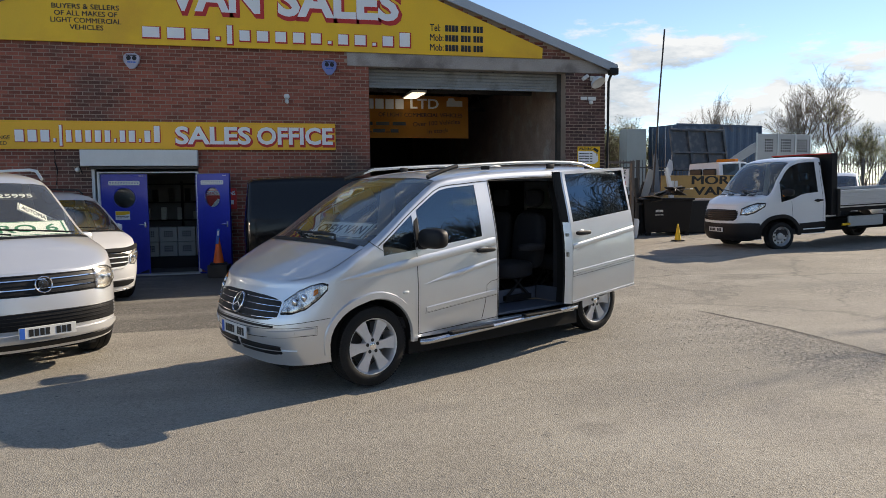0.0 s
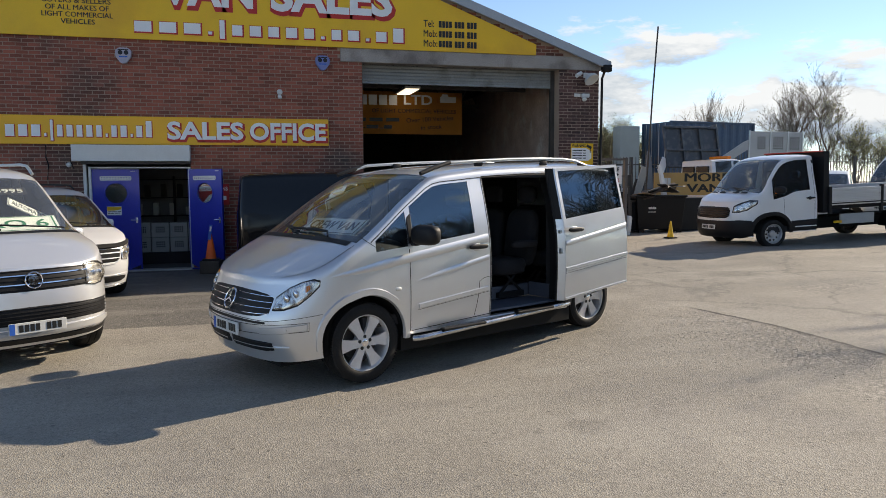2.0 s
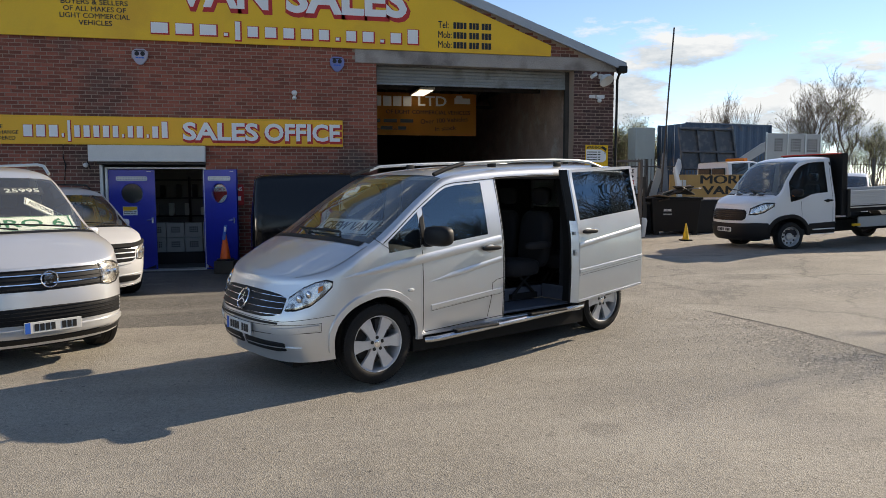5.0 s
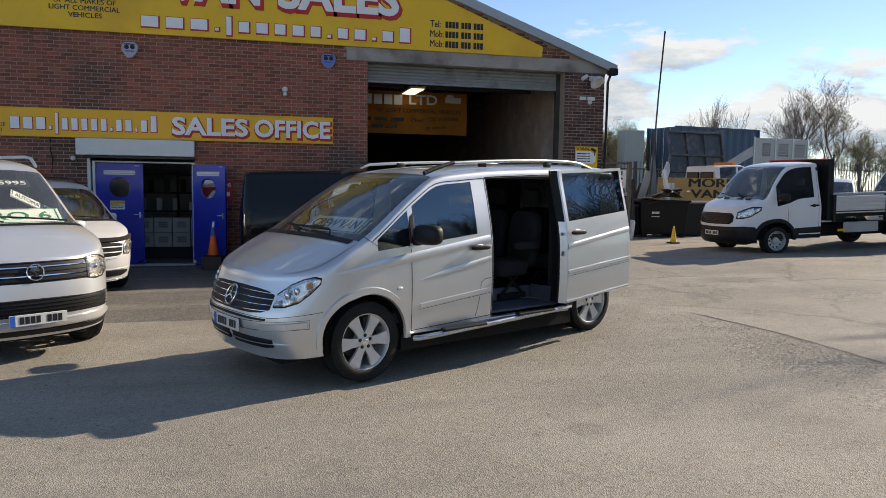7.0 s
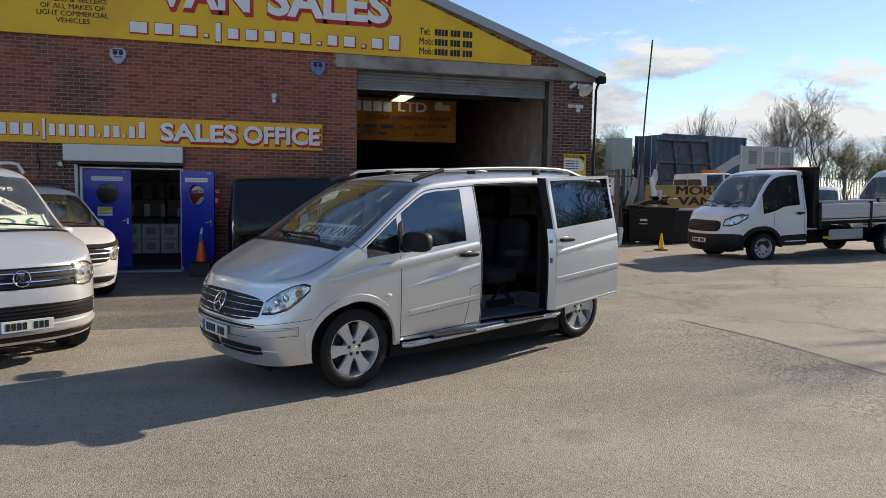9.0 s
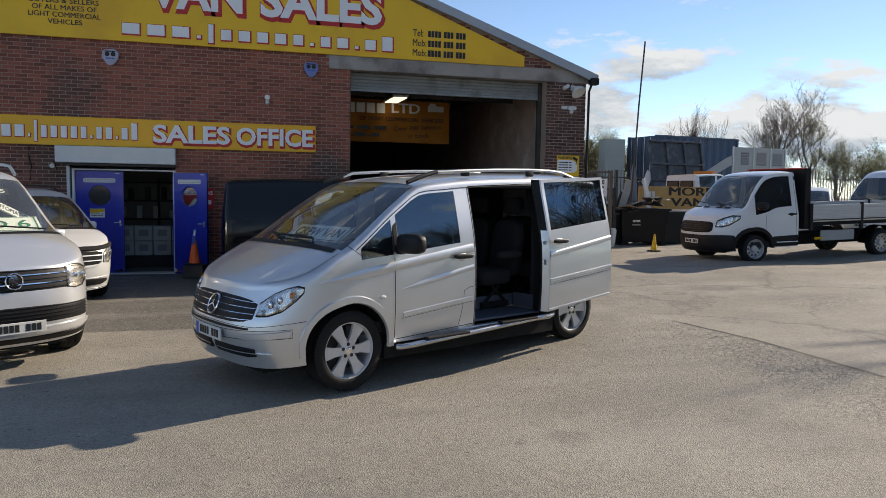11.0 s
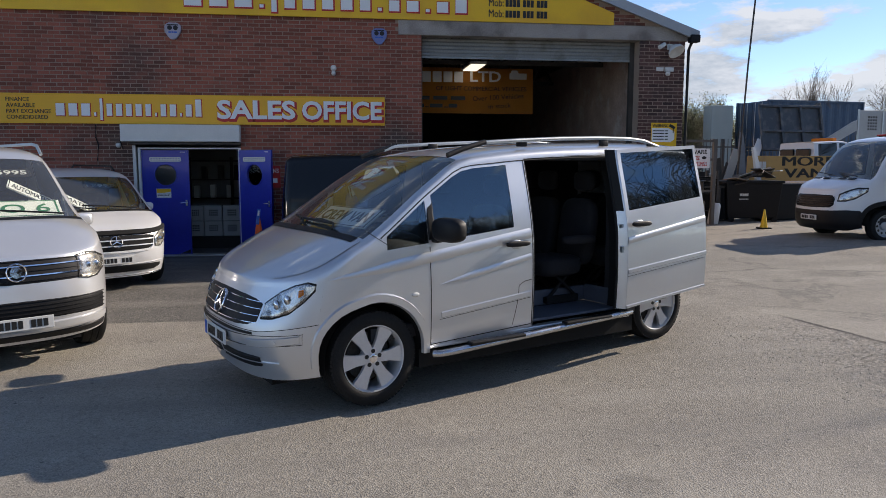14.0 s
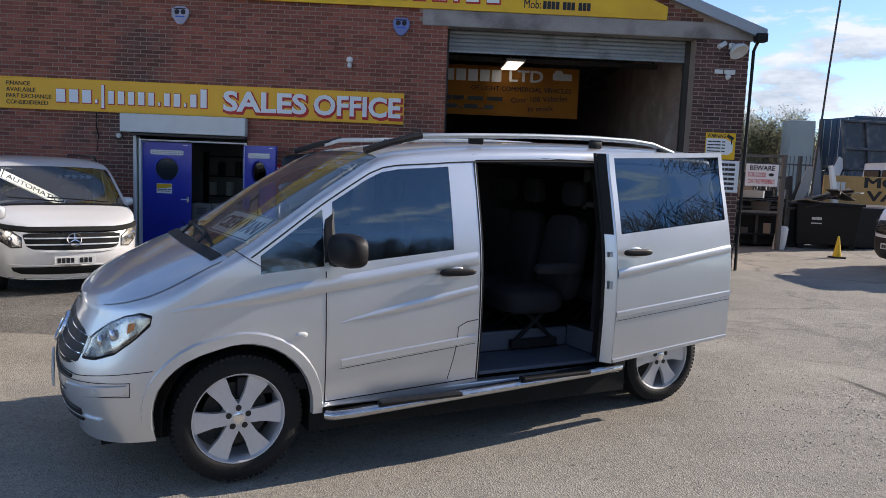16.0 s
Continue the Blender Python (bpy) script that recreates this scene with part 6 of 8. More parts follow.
# trusses and lights inside
for k in range(4):
    y = 17.2 + 4.2 * k
    t = thing("roof_truss", "dark steel roof truss under the sheet roof", "truss", at(0, y, 0), "roof trusses")
    bm = bmesh.new()
    box(bm, 3.0, 7.95, -0.05, 0.05, 4.20, 4.30)
    part("tie", bm, "scrap", t)
    for i in range(8):
        xa, xc = 3.1 + 0.6 * i, 3.4 + 0.6 * i
        for p0, p1 in (((xa, 0, 4.28), (xc, 0, min(roof_z(xc), 6.2) - 0.25)), ((xc, 0, min(roof_z(xc), 6.2) - 0.25), (xa + 0.6, 0, 4.28))):
            bm = bmesh.new()
            tube(bm, p0, p1, 0.022, n=6)
            part("web", bm, "scrap", t)
lampt = thing("strip_light", "lit strip light hung under the workshop roof", "lamp", at(4.75, 17.2, 4.1735))
bm = bmesh.new()
box(bm, -0.20, 0.20, -0.62, 0.62, -0.03, 0.03, 0.01)
for y in (-0.4, 0.4):
    tube(bm, (0, y, 0.02), (0, y, roof_z(4.75) - 4.1735), 0.008, n=6)
part("housing", bm, "offwhite", lampt)
bm = bmesh.new()
box(bm, -0.17, 0.17, -0.58, 0.58, -0.05, -0.032, 0.006)
part("diffuser", bm, "tube_light", lampt)

def letters(parent, text, w, h, bold, depth, material, m, name="letter", label=""):
    """Lettering with every character as a mesh of its own."""
    src = words(text, w, h, bold, depth)
    todo, groups = set(src.verts), []
    while todo:
        stack, isle = [todo.pop()], []
        while stack:
            v = stack.pop()
            isle.append(v)
            for ed in v.link_edges:
                o = ed.other_vert(v)
                if o in todo:
                    todo.discard(o)
                    stack.append(o)
        xs = [v.co.x for v in isle]
        groups.append([min(xs), max(xs), isle])
    groups.sort(key=lambda g: g[0])
    merged = []
    for g in groups:
        if merged and g[0] < merged[-1][1] - 0.25 * (g[1] - g[0]):
            merged[-1][1] = max(merged[-1][1], g[1])
            merged[-1][2] += g[2]
        else:
            merged.append(g)
    for _, _, vs in merged:
        keep = set(vs)
        bm = bmesh.new()
        made = {v: bm.verts.new(v.co) for v in vs}
        for f in src.faces:
            if f.verts[0] in keep:
                bm.faces.new([made[v] for v in f.verts])
        part(name, bm, material, parent, label, m=m)
    src.free()


def bar_row(parent, widths, w, h, depth, material, m, gap=0.22):
    """Plain bars in place of writing, each a mesh of its own."""
    total = sum(abs(k) if k else 0.6 for k in widths) + gap * (len(widths) - 1)
    x, u = 0.0, w / total
    for k in widths:
        if k:
            bm = bmesh.new()
            box(bm, x * u, (x + abs(k)) * u, -depth, depth, 0, h if k > 0 else h * 0.25)
            part("bar", bm, material, parent, m=m)
        x += (abs(k) if k else 0.6) + gap


# banner inside
bt = thing("banner", "faded orange cloth banner with pale and dark lettering", "banner", at(0, 17.9, 0))
bm = bmesh.new()
n = 30
va = [[bm.verts.new((2.95 + 3.45 * i / n, 0.02 * math.sin(i * 0.9), z)) for z in (3.10, 4.22)] for i in range(n + 1)]
for a, c in zip(va, va[1:]):
    bm.faces.new((a[0], c[0], c[1], a[1]))
r = bmesh.ops.solidify(bm, geom=list(bm.faces), thickness=0.006)
part("cloth", bm, "banner", bt, smooth=True)
letters(bt, "LTD", 0.78, 0.26, 0.02, 0.004, "white", at(4.78, -0.035, 3.88))
bar_row(bt, (1, 1, 1, 1, 1), 1.30, 0.26, 0.004, "white", at(3.30, -0.035, 3.86))
letters(bt, "OF LIGHT COMMERCIAL VEHICLES", 2.30, 0.105, 0.01, 0.004, "black", at(3.92, -0.035, 3.66))
bar_row(bt, (2, 3, 0, 4, 0, 4), 1.35, 0.09, 0.004, "black", at(3.30, -0.035, 3.43))
bar_row(bt, (3, -1, 3, -1, 2), 1.15, 0.09, 0.004, "black", at(3.30, -0.035, 3.24))
letters(bt, "Over 100 Vehicles", 1.30, 0.12, 0.0, 0.004, "black", at(4.85, -0.035, 3.40, 0, -4))
letters(bt, "in stock", 0.58, 0.11, 0.0, 0.004, "black", at(5.25, -0.035, 3.22, 0, -4))
bm = bmesh.new()
box(bm, 5.78, 6.22, -0.036, -0.030, 3.95, 4.10, 0.002)
prism(bm, [(5.80, 4.09), (6.02, 4.09), (5.98, 4.17), (5.84, 4.17)], -0.036, -0.030)
part("van_picture", bm, "offwhite", bt)

# gable sign
X, DOT = 0.70, 0.20
ADDRESS = ((1.35, 0, X), (1.35, 0, X), (1.35, 0, X), (0.32, 0, DOT), (0.42, -0.25, 1), (0.85, 0, X), (0.95, 0, X), (0.9, 0, X), (0.95, 0, X), (0.85, 0, X),
           (0.32, 0, DOT), (0.85, 0, X), (0.98, 0, X), (0.32, 0, DOT), (0.95, 0, X), (0.95, 0, 1))
gs = thing("gable_sign", "large yellow gable sign with white letters edged in red", "sign", at(0, FY, 0))
bm = bmesh.new()
prism(bm, [(-5.26, 4.735), (7.27, 4.735), (7.28, 4.975), (4.74, 5.945), (APEX + 0.6, 7.28 - 0.1), (APEX - 0.6, 7.18), (-5.25, 4.95)], -0.055, -0.012)
bmesh.ops.recalc_face_normals(bm, faces=bm.faces)
part("panel", bm, "yellow", gs)
for x in (-2.6, 0.0, 2.6, 5.1):
    bm = bmesh.new()
    box(bm, x - 0.003, x + 0.003, -0.0565, -0.054, 4.74, min(5.7, roof_z(x) - 0.5))
    part("panel_joint", bm, "orange_yellow", gs)


def address_bars(parent, w, h, m, y, grow=0.0, material="white"):
    """Plain bars for the web address: one a character, at its own width and height."""
    gap = 0.62
    u = w / (sum(c[0] for c in ADDRESS) + gap * (len(ADDRESS) - 1))
    x = 0.0
    for cw, lo, hi in ADDRESS:
        bm = bmesh.new()
        box(bm, x * u - grow, (x + cw) * u + grow, -0.003, 0.003, lo * h - grow * 1.6, hi * h + grow * 0.6)
        part("bar", bm, material, parent, m=m @ Matrix.Translation((grow * 0.6, y, 0)))
        x += cw + gap


def sign_words(parent, text, x, z, w, h, y, bold=0.03, red=True, spread=0.022):
    if red:
        letters(parent, text, w + 2.0 * spread, h + 2.0 * spread, bold + 0.035, 0.002, "red", at(x - spread * 0.4, y - 0.003, z - spread * 1.9), "letter_edge")
    letters(parent, text, w, h, bold, 0.003, "white", at(x, y - 0.008, z))


sign_words(gs, "VAN", -0.92, 5.44, 1.86, 0.72, -0.056, 0.035, spread=0.05)
sign_words(gs, "SALES", 1.30, 5.42, 2.60, 0.72, -0.056, 0.035, spread=0.05)
address_bars(gs, 5.54, 0.30, at(-1.40, 0, 4.885), -0.058, 0.020, "red")
address_bars(gs, 5.54, 0.30, at(-1.40, 0, 4.885), -0.063)
for k, s in enumerate(("BUYERS & SELLERS", "OF ALL MAKES OF", "LIGHT COMMERCIAL", "VEHICLES")):
    w = (1.24, 1.16, 1.30, 0.62)[k]
    letters(gs, s, w, 0.098, 0.012, 0.004, "black", at(-2.44 - w / 2, -0.058, 5.385 - 0.135 * k))
for k, s in enumerate(("Tel:", "Mob:", "Mob:")):
    letters(gs, s, 0.24 if k == 0 else 0.31, 0.15, 0.008, 0.004, "black", at(4.60, -0.058, 5.255 - 0.215 * k))
    bar_row(gs, (1, 1, 1, 1, 0, 1, 1, 1, 0, 1, 1, 1), 0.88, 0.14, 0.003, "black", at(4.95, -0.058, 5.255 - 0.215 * k))

# office sign
osn = thing("office_sign", "long amber sign board with white letters edged in red", "sign", at(0, FY, 0))
bm = bmesh.new()
box(bm, -5.72, 2.46, -0.045, -0.003, 2.615, 3.185, 0.004)
part("panel", bm, "orange_yellow", osn)
bm = bmesh.new()
for x0, x1, z0, z1 in ((-5.72, 2.46, 3.150, 3.162), (-5.72, 2.46, 2.640, 2.652)):
    box(bm, x0, x1, -0.0475, -0.044, z0, z1)
part("rule", bm, "yellow", osn)
sign_words(osn, "SALES", -0.85, 2.72, 1.52, 0.375, -0.045, 0.03, spread=0.03)
sign_words(osn, "OFFICE", 0.80, 2.72, 1.60, 0.375, -0.045, 0.03, spread=0.03)
address_bars(osn, 2.70, 0.33, at(-3.85, 0, 2.765), -0.048, 0.011, "red")
address_bars(osn, 2.70, 0.33, at(-3.85, 0, 2.765), -0.053)
for k, s in enumerate(("FINANCE", "AVAILABLE", "PART EXCHANGE", "CONSIDIDERED")):
    letters(osn, s, (0.42, 0.52, 0.80, 0.74)[k], 0.075, 0.0, 0.004, "black", at(-4.74, -0.048, 3.03 - 0.112 * k))

# ---- office door ----
ds = thing("shutter_box", "white metal shutter box above the office door", "shutter box", at(0, FY, 0))
bm = bmesh.new()
box(bm, -2.65, -0.41, -0.24, -0.003, 2.27, 2.60, 0.012)
part("housing", bm, "offwhite", ds)
bm = bmesh.new()
box(bm, -2.50, -0.42, -0.16, -0.02, 2.215, 2.268, 0.008)
part("bottom_rail", bm, "scrap", ds)
fr = thing("door_frame", "white painted frame round the office doors", "door frame", at(0, FY, 0), kind="structure")
bm = bmesh.new()
box(bm, -2.49, -2.43, -0.03, 0.14, 0.0, 2.21, 0.006)
box(bm, -2.395, -2.345, -0.02, 0.14, 0.0, 2.16, 0.006)
box(bm, -0.475, -0.425, -0.02, 0.14, 0.0, 2.16, 0.006)
box(bm, -2.345, -0.475, -0.02, 0.14, 2.13, 2.16, 0.004)
part("post", bm, "offwhite", fr)
bm = bmesh.new()
box(bm, -2.35, -0.47, -0.10, 0.2, 0.0, 0.03, 0.006)
part("threshold", bm, "galv", fr)


def office_door(m, hinge_right, label):
    """A leaf from x 0 to 0.90, facing -y."""
    d = thing("door_1", label, "door", m, "office doors", "structure")
    cx, cz, r = 0.45, 1.62, 0.215
    bm = bmesh.new()
    n = 32
    circ = [(cx + r * math.cos(2 * math.pi * k / n + math.pi / n), cz + r * math.sin(2 * math.pi * k / n + math.pi / n)) for k in range(n)]
    def rim(p):
        dx, dz = p[0] - cx, p[1] - cz
        t = min((0.45 / abs(dx)) if dx else 9e9, ((2.10 - cz) if dz > 0 else (cz - 0.02)) / abs(dz) if dz else 9e9)
        return (cx + dx * t, cz + dz * t)
    for y, flip in ((-0.022, False), (0.022, True)):
        va = [bm.verts.new((x, y, z)) for x, z in circ]
        vo = [bm.verts.new((q[0], y, q[1])) for q in map(rim, circ)]
        for k in range(n):
            j = (k + 1) % n
            f = (va[k], vo[k], vo[j], va[j])
            bm.faces.new(f if flip else f[::-1])
        if not flip:
            front = (va, vo)
        else:
            for k in range(n):
                j = (k + 1) % n
                bm.faces.new((front[0][k], va[k], va[j], front[0][j]))
                bm.faces.new((front[1][j], vo[j], vo[k], front[1][k]))
    bmesh.ops.recalc_face_normals(bm, faces=bm.faces)
    part("leaf", bm, "blue_door", d)
    bm = bmesh.new()
    for q0, q1 in ((0.0, 0.9),):
        box(bm, 0.0, 0.9, -0.021, 0.021, 2.085, 2.11)
        box(bm, 0.0, 0.9, -0.021, 0.021, 0.012, 0.04)
        box(bm, 0.0, 0.03, -0.0215, 0.0215, 0.04, 2.085)
        box(bm, 0.87, 0.9, -0.0215, 0.0215, 0.04, 2.085)
    part("edge_rail", bm, "blue_door", d)
    bm = bmesh.new()
    lathe(bm, [(r - 0.012, -0.026), (r, -0.034), (r + 0.016, -0.030), (r + 0.018, -0.022)], 40, Matrix.Translation((cx, 0, cz)))
    part("porthole_ring", bm, "blue_door", d, smooth=40)
    bm = bmesh.new()
    tube(bm, (cx, -0.004, cz), (cx, 0.004, cz), r, n=40)
    g = part("pane", bm, "porthole", d)
    g.visible_shadow = False
    bm = bmesh.new()
    w0, w1 = 0.16, 0.74
    for zz in (1.895, 1.96):
        box(bm, w0, w1, -0.03, -0.022, zz - 0.012, zz + 0.012)
    for k in range(12):
        x = w0 + (w1 - w0) * k / 11
        box(bm, x - 0.012, x + 0.012, -0.031, -0.022, 1.90, 1.96)
        if k < 11:
            box(bm, x + 0.014, x + 0.04, -0.029, -0.022, 1.918, 1.94)
    part("vent_grille", bm, "offwhite", d, "white perforated vent strip")
    bm = bmesh.new()
    hx = 0.83 if not hinge_right else 0.07
    box(bm, hx - 0.02, hx + 0.02, -0.03, -0.022, 1.0, 1.12, 0.004)
    tube(bm, (hx, -0.03, 1.07), (hx, -0.07, 1.07), 0.010, n=8)
    tube(bm, (hx + 0.01, -0.065, 1.07), (hx - 0.11, -0.065, 1.065), 0.010, n=8)
    part("door_handle", bm, "chrome", d)
    bm = bmesh.new()
    box(bm, hx - 0.09, hx + 0.0, -0.027, -0.022, 2.065, 2.078)
    part("latch_plate", bm, "offwhite", d)
    return d


dl = office_door(at(-2.345, FY + 0.06, 0), False, "blue double-door leaf, closed, with a porthole and notice")
bm = bmesh.new()
box(bm, 0.26, 0.54, -0.027, -0.0225, 1.17, 1.35, 0.002)
nt = part("notice", bm, "white", dl, "white notice with a yellow head")
bm = bmesh.new()
prism(bm, [(0.265, 1.345), (0.535, 1.345), (0.535, 1.29), (0.40, 1.265), (0.265, 1.265)], -0.029, -0.0265)
part("notice_head", bm, "yellow", nt)
bar_row(nt, (3, 2, 4, 0, 3), 0.24, 0.014, 0.001, "scrap", at(0.28, -0.0285, 1.235))
bar_row(nt, (2, 4, 0, 3, 2), 0.22, 0.012, 0.001, "scrap", at(0.28, -0.0285, 1.205))
dr = office_door(at(-0.475, FY + 0.02, 0, 0, 0, -39), False, "blue double-door leaf, open outwards, with a porthole")
# inside the office
M["office_wall"] = mat("dull_office_paint", (0.28, 0.28, 0.27), 0.8, vary=0.15, scale=2)
bm = bmesh.new()
box(bm, -4.2, 1.5, 18.2, 18.4, 0.012, 2.6)
box(bm, -4.3, -4.2, FY + 0.3, 18.4, 0.012, 2.6)
box(bm, 1.5, 1.6, FY + 0.3, 18.4, 0.012, 2.6)
tagged(part("wall_office", bm, "office_wall"), "pale office walls", "wall", kind="structure")
bm = bmesh.new()
box(bm, -4.3, 1.6, FY + 0.3, 18.4, 2.6, 2.68)
tagged(part("ceiling", bm, "office_wall"), "pale office ceiling", "ceiling", kind="structure")


def crate(x, y, z):
    c = thing("crate", "grey perforated plastic storage crate", "crate", at(x, y, z), "stacked crates")
    bm = bmesh.new()
    box(bm, -0.19, 0.19, -0.15, 0.15, 0.0, 0.33, 0.015)
    part("bin", bm, "crate", c)
    bm = bmesh.new()
    for i in range(5):
        for j in range(3):
            box(bm, -0.09 + i * 0.04, -0.065 + i * 0.04, -0.154, -0.148, 0.11 + j * 0.05, 0.14 + j * 0.05)
    part("holes", bm, "seal", c)
    return c


shelf = thing("cabinet", "low dark cabinet inside the office", "cabinet", at(-0.95, 16.2, 0.012))
bm = bmesh.new()
box(bm, -0.9, 0.52, -0.2, 0.3, 0.0, 0.26, 0.01)
part("body", bm, "trim_dark", shelf)
c0 = crate(-1.62, 16.2, 0.272)
for i in range(4):
    for j in range(2):
        if i or j:
            copy_thing(c0, at(-1.62 + 0.395 * i, 16.2, 0.272 + 0.335 * j))
sh = thing("wall_shelf", "dark office shelving with papers and tools", "shelf", at(-0.9, 18.0, 0))
bm = bmesh.new()
for k in range(3):
    box(bm, -1.2, 0.9, -0.15, 0.18, 1.0 + 0.45 * k, 1.03 + 0.45 * k)
for x in (-1.2, -0.2, 0.87):
    box(bm, x, x + 0.03, -0.15, 0.18, 0.012, 2.0)
part("frame", bm, "trim_dark", sh)
rnd = random.Random(5)
for k in range(10):
    b = thing("box_file", "office box file on the shelving", "box", at(-1.9 + 0.19 * k, 17.95, 1.031 + 0.45 * (k % 2)), "box files")
    bm = bmesh.new()
    box(bm, -0.06, 0.06, -0.1, 0.1, 0, rnd.uniform(0.2, 0.34), 0.008)
    part("file", bm, ("offwhite", "trim_dark", "card", "scrap")[k % 4], b)

# ---- small things on the front wall ----
def alarm(x, z, face):
    t = thing("alarm_box", "faded alarm bell box on the brick wall", "alarm box", at(x, FY, z), "alarm boxes")
    bm = bmesh.new()
    prism(bm, [(-0.085, 0.155), (0.085, 0.155), (0.155, 0.10), (0.15, -0.02), (0.06, -0.15), (0.0, -0.165), (-0.06, -0.15), (-0.15, -0.02), (-0.155, 0.10)], -0.07, -0.002)
    bmesh.ops.recalc_face_normals(bm, faces=bm.faces)
    bmesh.ops.bevel(bm, geom=[q for q in bm.edges], offset=0.012, segments=2, affect="EDGES")
    part("cover", bm, face, t, smooth=40)
    bm = bmesh.new()
    for s in (-1, 1):
        lathe(bm, [(0.0, -0.078), (0.04, -0.077), (0.045, -0.07)], 16, Matrix.Translation((s * 0.055, 0, 0.055)))
    box(bm, -0.10, 0.10, -0.0745, -0.069, 0.10, 0.12)
    part("lamp", bm, "trim_dark", t)
    bar_row(t, (3, 2, 3), 0.16, 0.025, 0.002, "bar_blue", at(-0.08, -0.072, -0.04))


M["alarm_blue"] = mat("faded_blue_plastic", (0.16, 0.20, 0.42), 0.5, vary=0.1)
M["alarm_grey"] = mat("faded_grey_plastic", (0.40, 0.38, 0.45), 0.5, vary=0.15)
alarm(-1.63, 4.40, "alarm_grey")
alarm(2.36, 4.39, "alarm_blue")
t = thing("security_light", "small white sensor light on the brick wall", "lamp", at(1.44, FY, 3.70))
bm = bmesh.new()
blob(bm, (0, -0.05, 0.05), (0.06, 0.05, 0.055), 2.6, 16, 10)
blob(bm, (0, -0.07, -0.06), (0.045, 0.05, 0.045), 2.2, 16, 10)
box(bm, -0.03, 0.03, -0.05, -0.003, -0.07, 0.07, 0.008)
part("housing", bm, "offwhite", t, smooth=50)
t = thing("door_sensor", "small white round sensor beside the shutter box", "sensor", at(-2.74, FY, 2.20))
bm = bmesh.new()
blob(bm, (0, -0.04, 0), (0.05, 0.045, 0.05), 2.2, 14, 8)
part("dome", bm, "offwhite", t, smooth=True)
t = thing("floodlight", "large white round floodlight on the wall corner", "lamp", at(8.55, FY, 4.26))
bm = bmesh.new()
lathe(bm, [(0.02, 0.0), (0.09, -0.02), (0.16, -0.10), (0.175, -0.16), (0.165, -0.165), (0.0, -0.12)], 28, pose(0.03, -0.12, 0.05, 50, 0, 20))
part("shade", bm, "offwhite", t, smooth=40)
bm = bmesh.new()
tube(bm, (0, -0.003, 0.06), (0.03, -0.12, 0.06), 0.035, n=12)
box(bm, -0.06, 0.05, -0.04, -0.003, 0.0, 0.12, 0.01)
part("bracket", bm, "offwhite", t)
bm = bmesh.new()
tube(bm, (-0.30, -0.16, 0.02), (-0.16, -0.10, 0.10), 0.045, n=14)
part("camera_tube", bm, "offwhite", t)
t = thing("wall_camera", "white security camera on the wall corner", "camera", at(8.52, FY, 3.80))
bm = bmesh.new()
box(bm, -0.08, 0.12, -0.06, -0.003, 0.0, 0.09, 0.012)
box(bm, -0.26, -0.10, -0.03, -0.003, 0.01, 0.09, 0.008)
blob(bm, (-0.03, -0.09, -0.05), (0.05, 0.06, 0.05), 2.2, 14, 8)
part("housing", bm, "offwhite", t, smooth=40)
t = thing("warning_sign", "yellow and white camera warning sign on the pier", "sign", at(8.48, FY, 2.47))
bm = bmesh.new()
box(bm, -0.29, 0.29, -0.016, -0.003, -0.25, 0.25, 0.003)
part("panel", bm, "yellow", t)
bm = bmesh.new()
prism(bm, [(-0.275, -0.16), (0.16, -0.16), (0.24, -0.10), (0.24, 0.06), (0.10, 0.14), (-0.275, 0.14)], -0.019, -0.0155)
bmesh.ops.recalc_face_normals(bm, faces=bm.faces)
part("white_field", bm, "white", t)
letters(t, "WARNING", 0.36, 0.075, 0.02, 0.0015, "black", at(-0.265, -0.018, 0.155))
for k in range(4):
    bar_row(t, (4, 2, 5, 0, 3), 0.34, 0.022, 0.001, "scrap", at(-0.25, -0.0205, 0.07 - 0.06 * k))
bm = bmesh.new()
box(bm, -0.07, 0.07, -0.021, -0.016, -0.03, 0.03, 0, m=pose(0.18, 0, 0.17, 0, 28, 0))
box(bm, 0.20, 0.22, -0.021, -0.016, 0.03, 0.14)
part("camera_sign", bm, "black", t)
t = thing("pier_notice", "white printed notice low on the pier", "sign", at(8.66, FY, 1.90))
bm = bmesh.new()
box(bm, -0.22, 0.22, -0.014, -0.003, -0.30, 0.30, 0.003)
part("panel", bm, "white", t)
for k in range(6):
    bar_row(t, (3, 2, 4), 0.30, 0.05, 0.001, "scrap", at(-0.16, -0.016, 0.20 - 0.09 * k))
t = thing("pedestrian_sign", "red sign with white lettering by the office door", "sign", at(0.12, FY, 1.60))
bm = bmesh.new()
box(bm, -0.42, 0.22, -0.014, -0.003, -0.24, 0.20, 0.003)
part("panel", bm, "red", t)
letters(t, "PEDESTRIANS", 0.58, 0.085, 0.02, 0.0015, "white", at(-0.39, -0.016, 0.06))
bm = bmesh.new()
prism(bm, [(-0.34, -0.22), (-0.18, -0.02), (0.0, -0.02), (-0.16, -0.22)], -0.017, -0.0135)
box(bm, 0.05, 0.16, -0.017, -0.0135, -0.14, -0.05)
bmesh.ops.recalc_face_normals(bm, faces=bm.faces)
part("stripe", bm, "white", t)
t = thing("wall_cable", "dark cable and stub fixed to the bricks", "cable", at(0, FY, 0))
bm = bmesh.new()
pipe(bm, [(-3.15, -0.012, 2.60), (-3.16, -0.014, 2.35), (-3.12, -0.012, 2.2), (-3.15, -0.012, 1.9)], 0.012, 6)
pipe(bm, [(-2.66, -0.01, 2.12), (-2.72, -0.012, 2.3)], 0.008, 6)
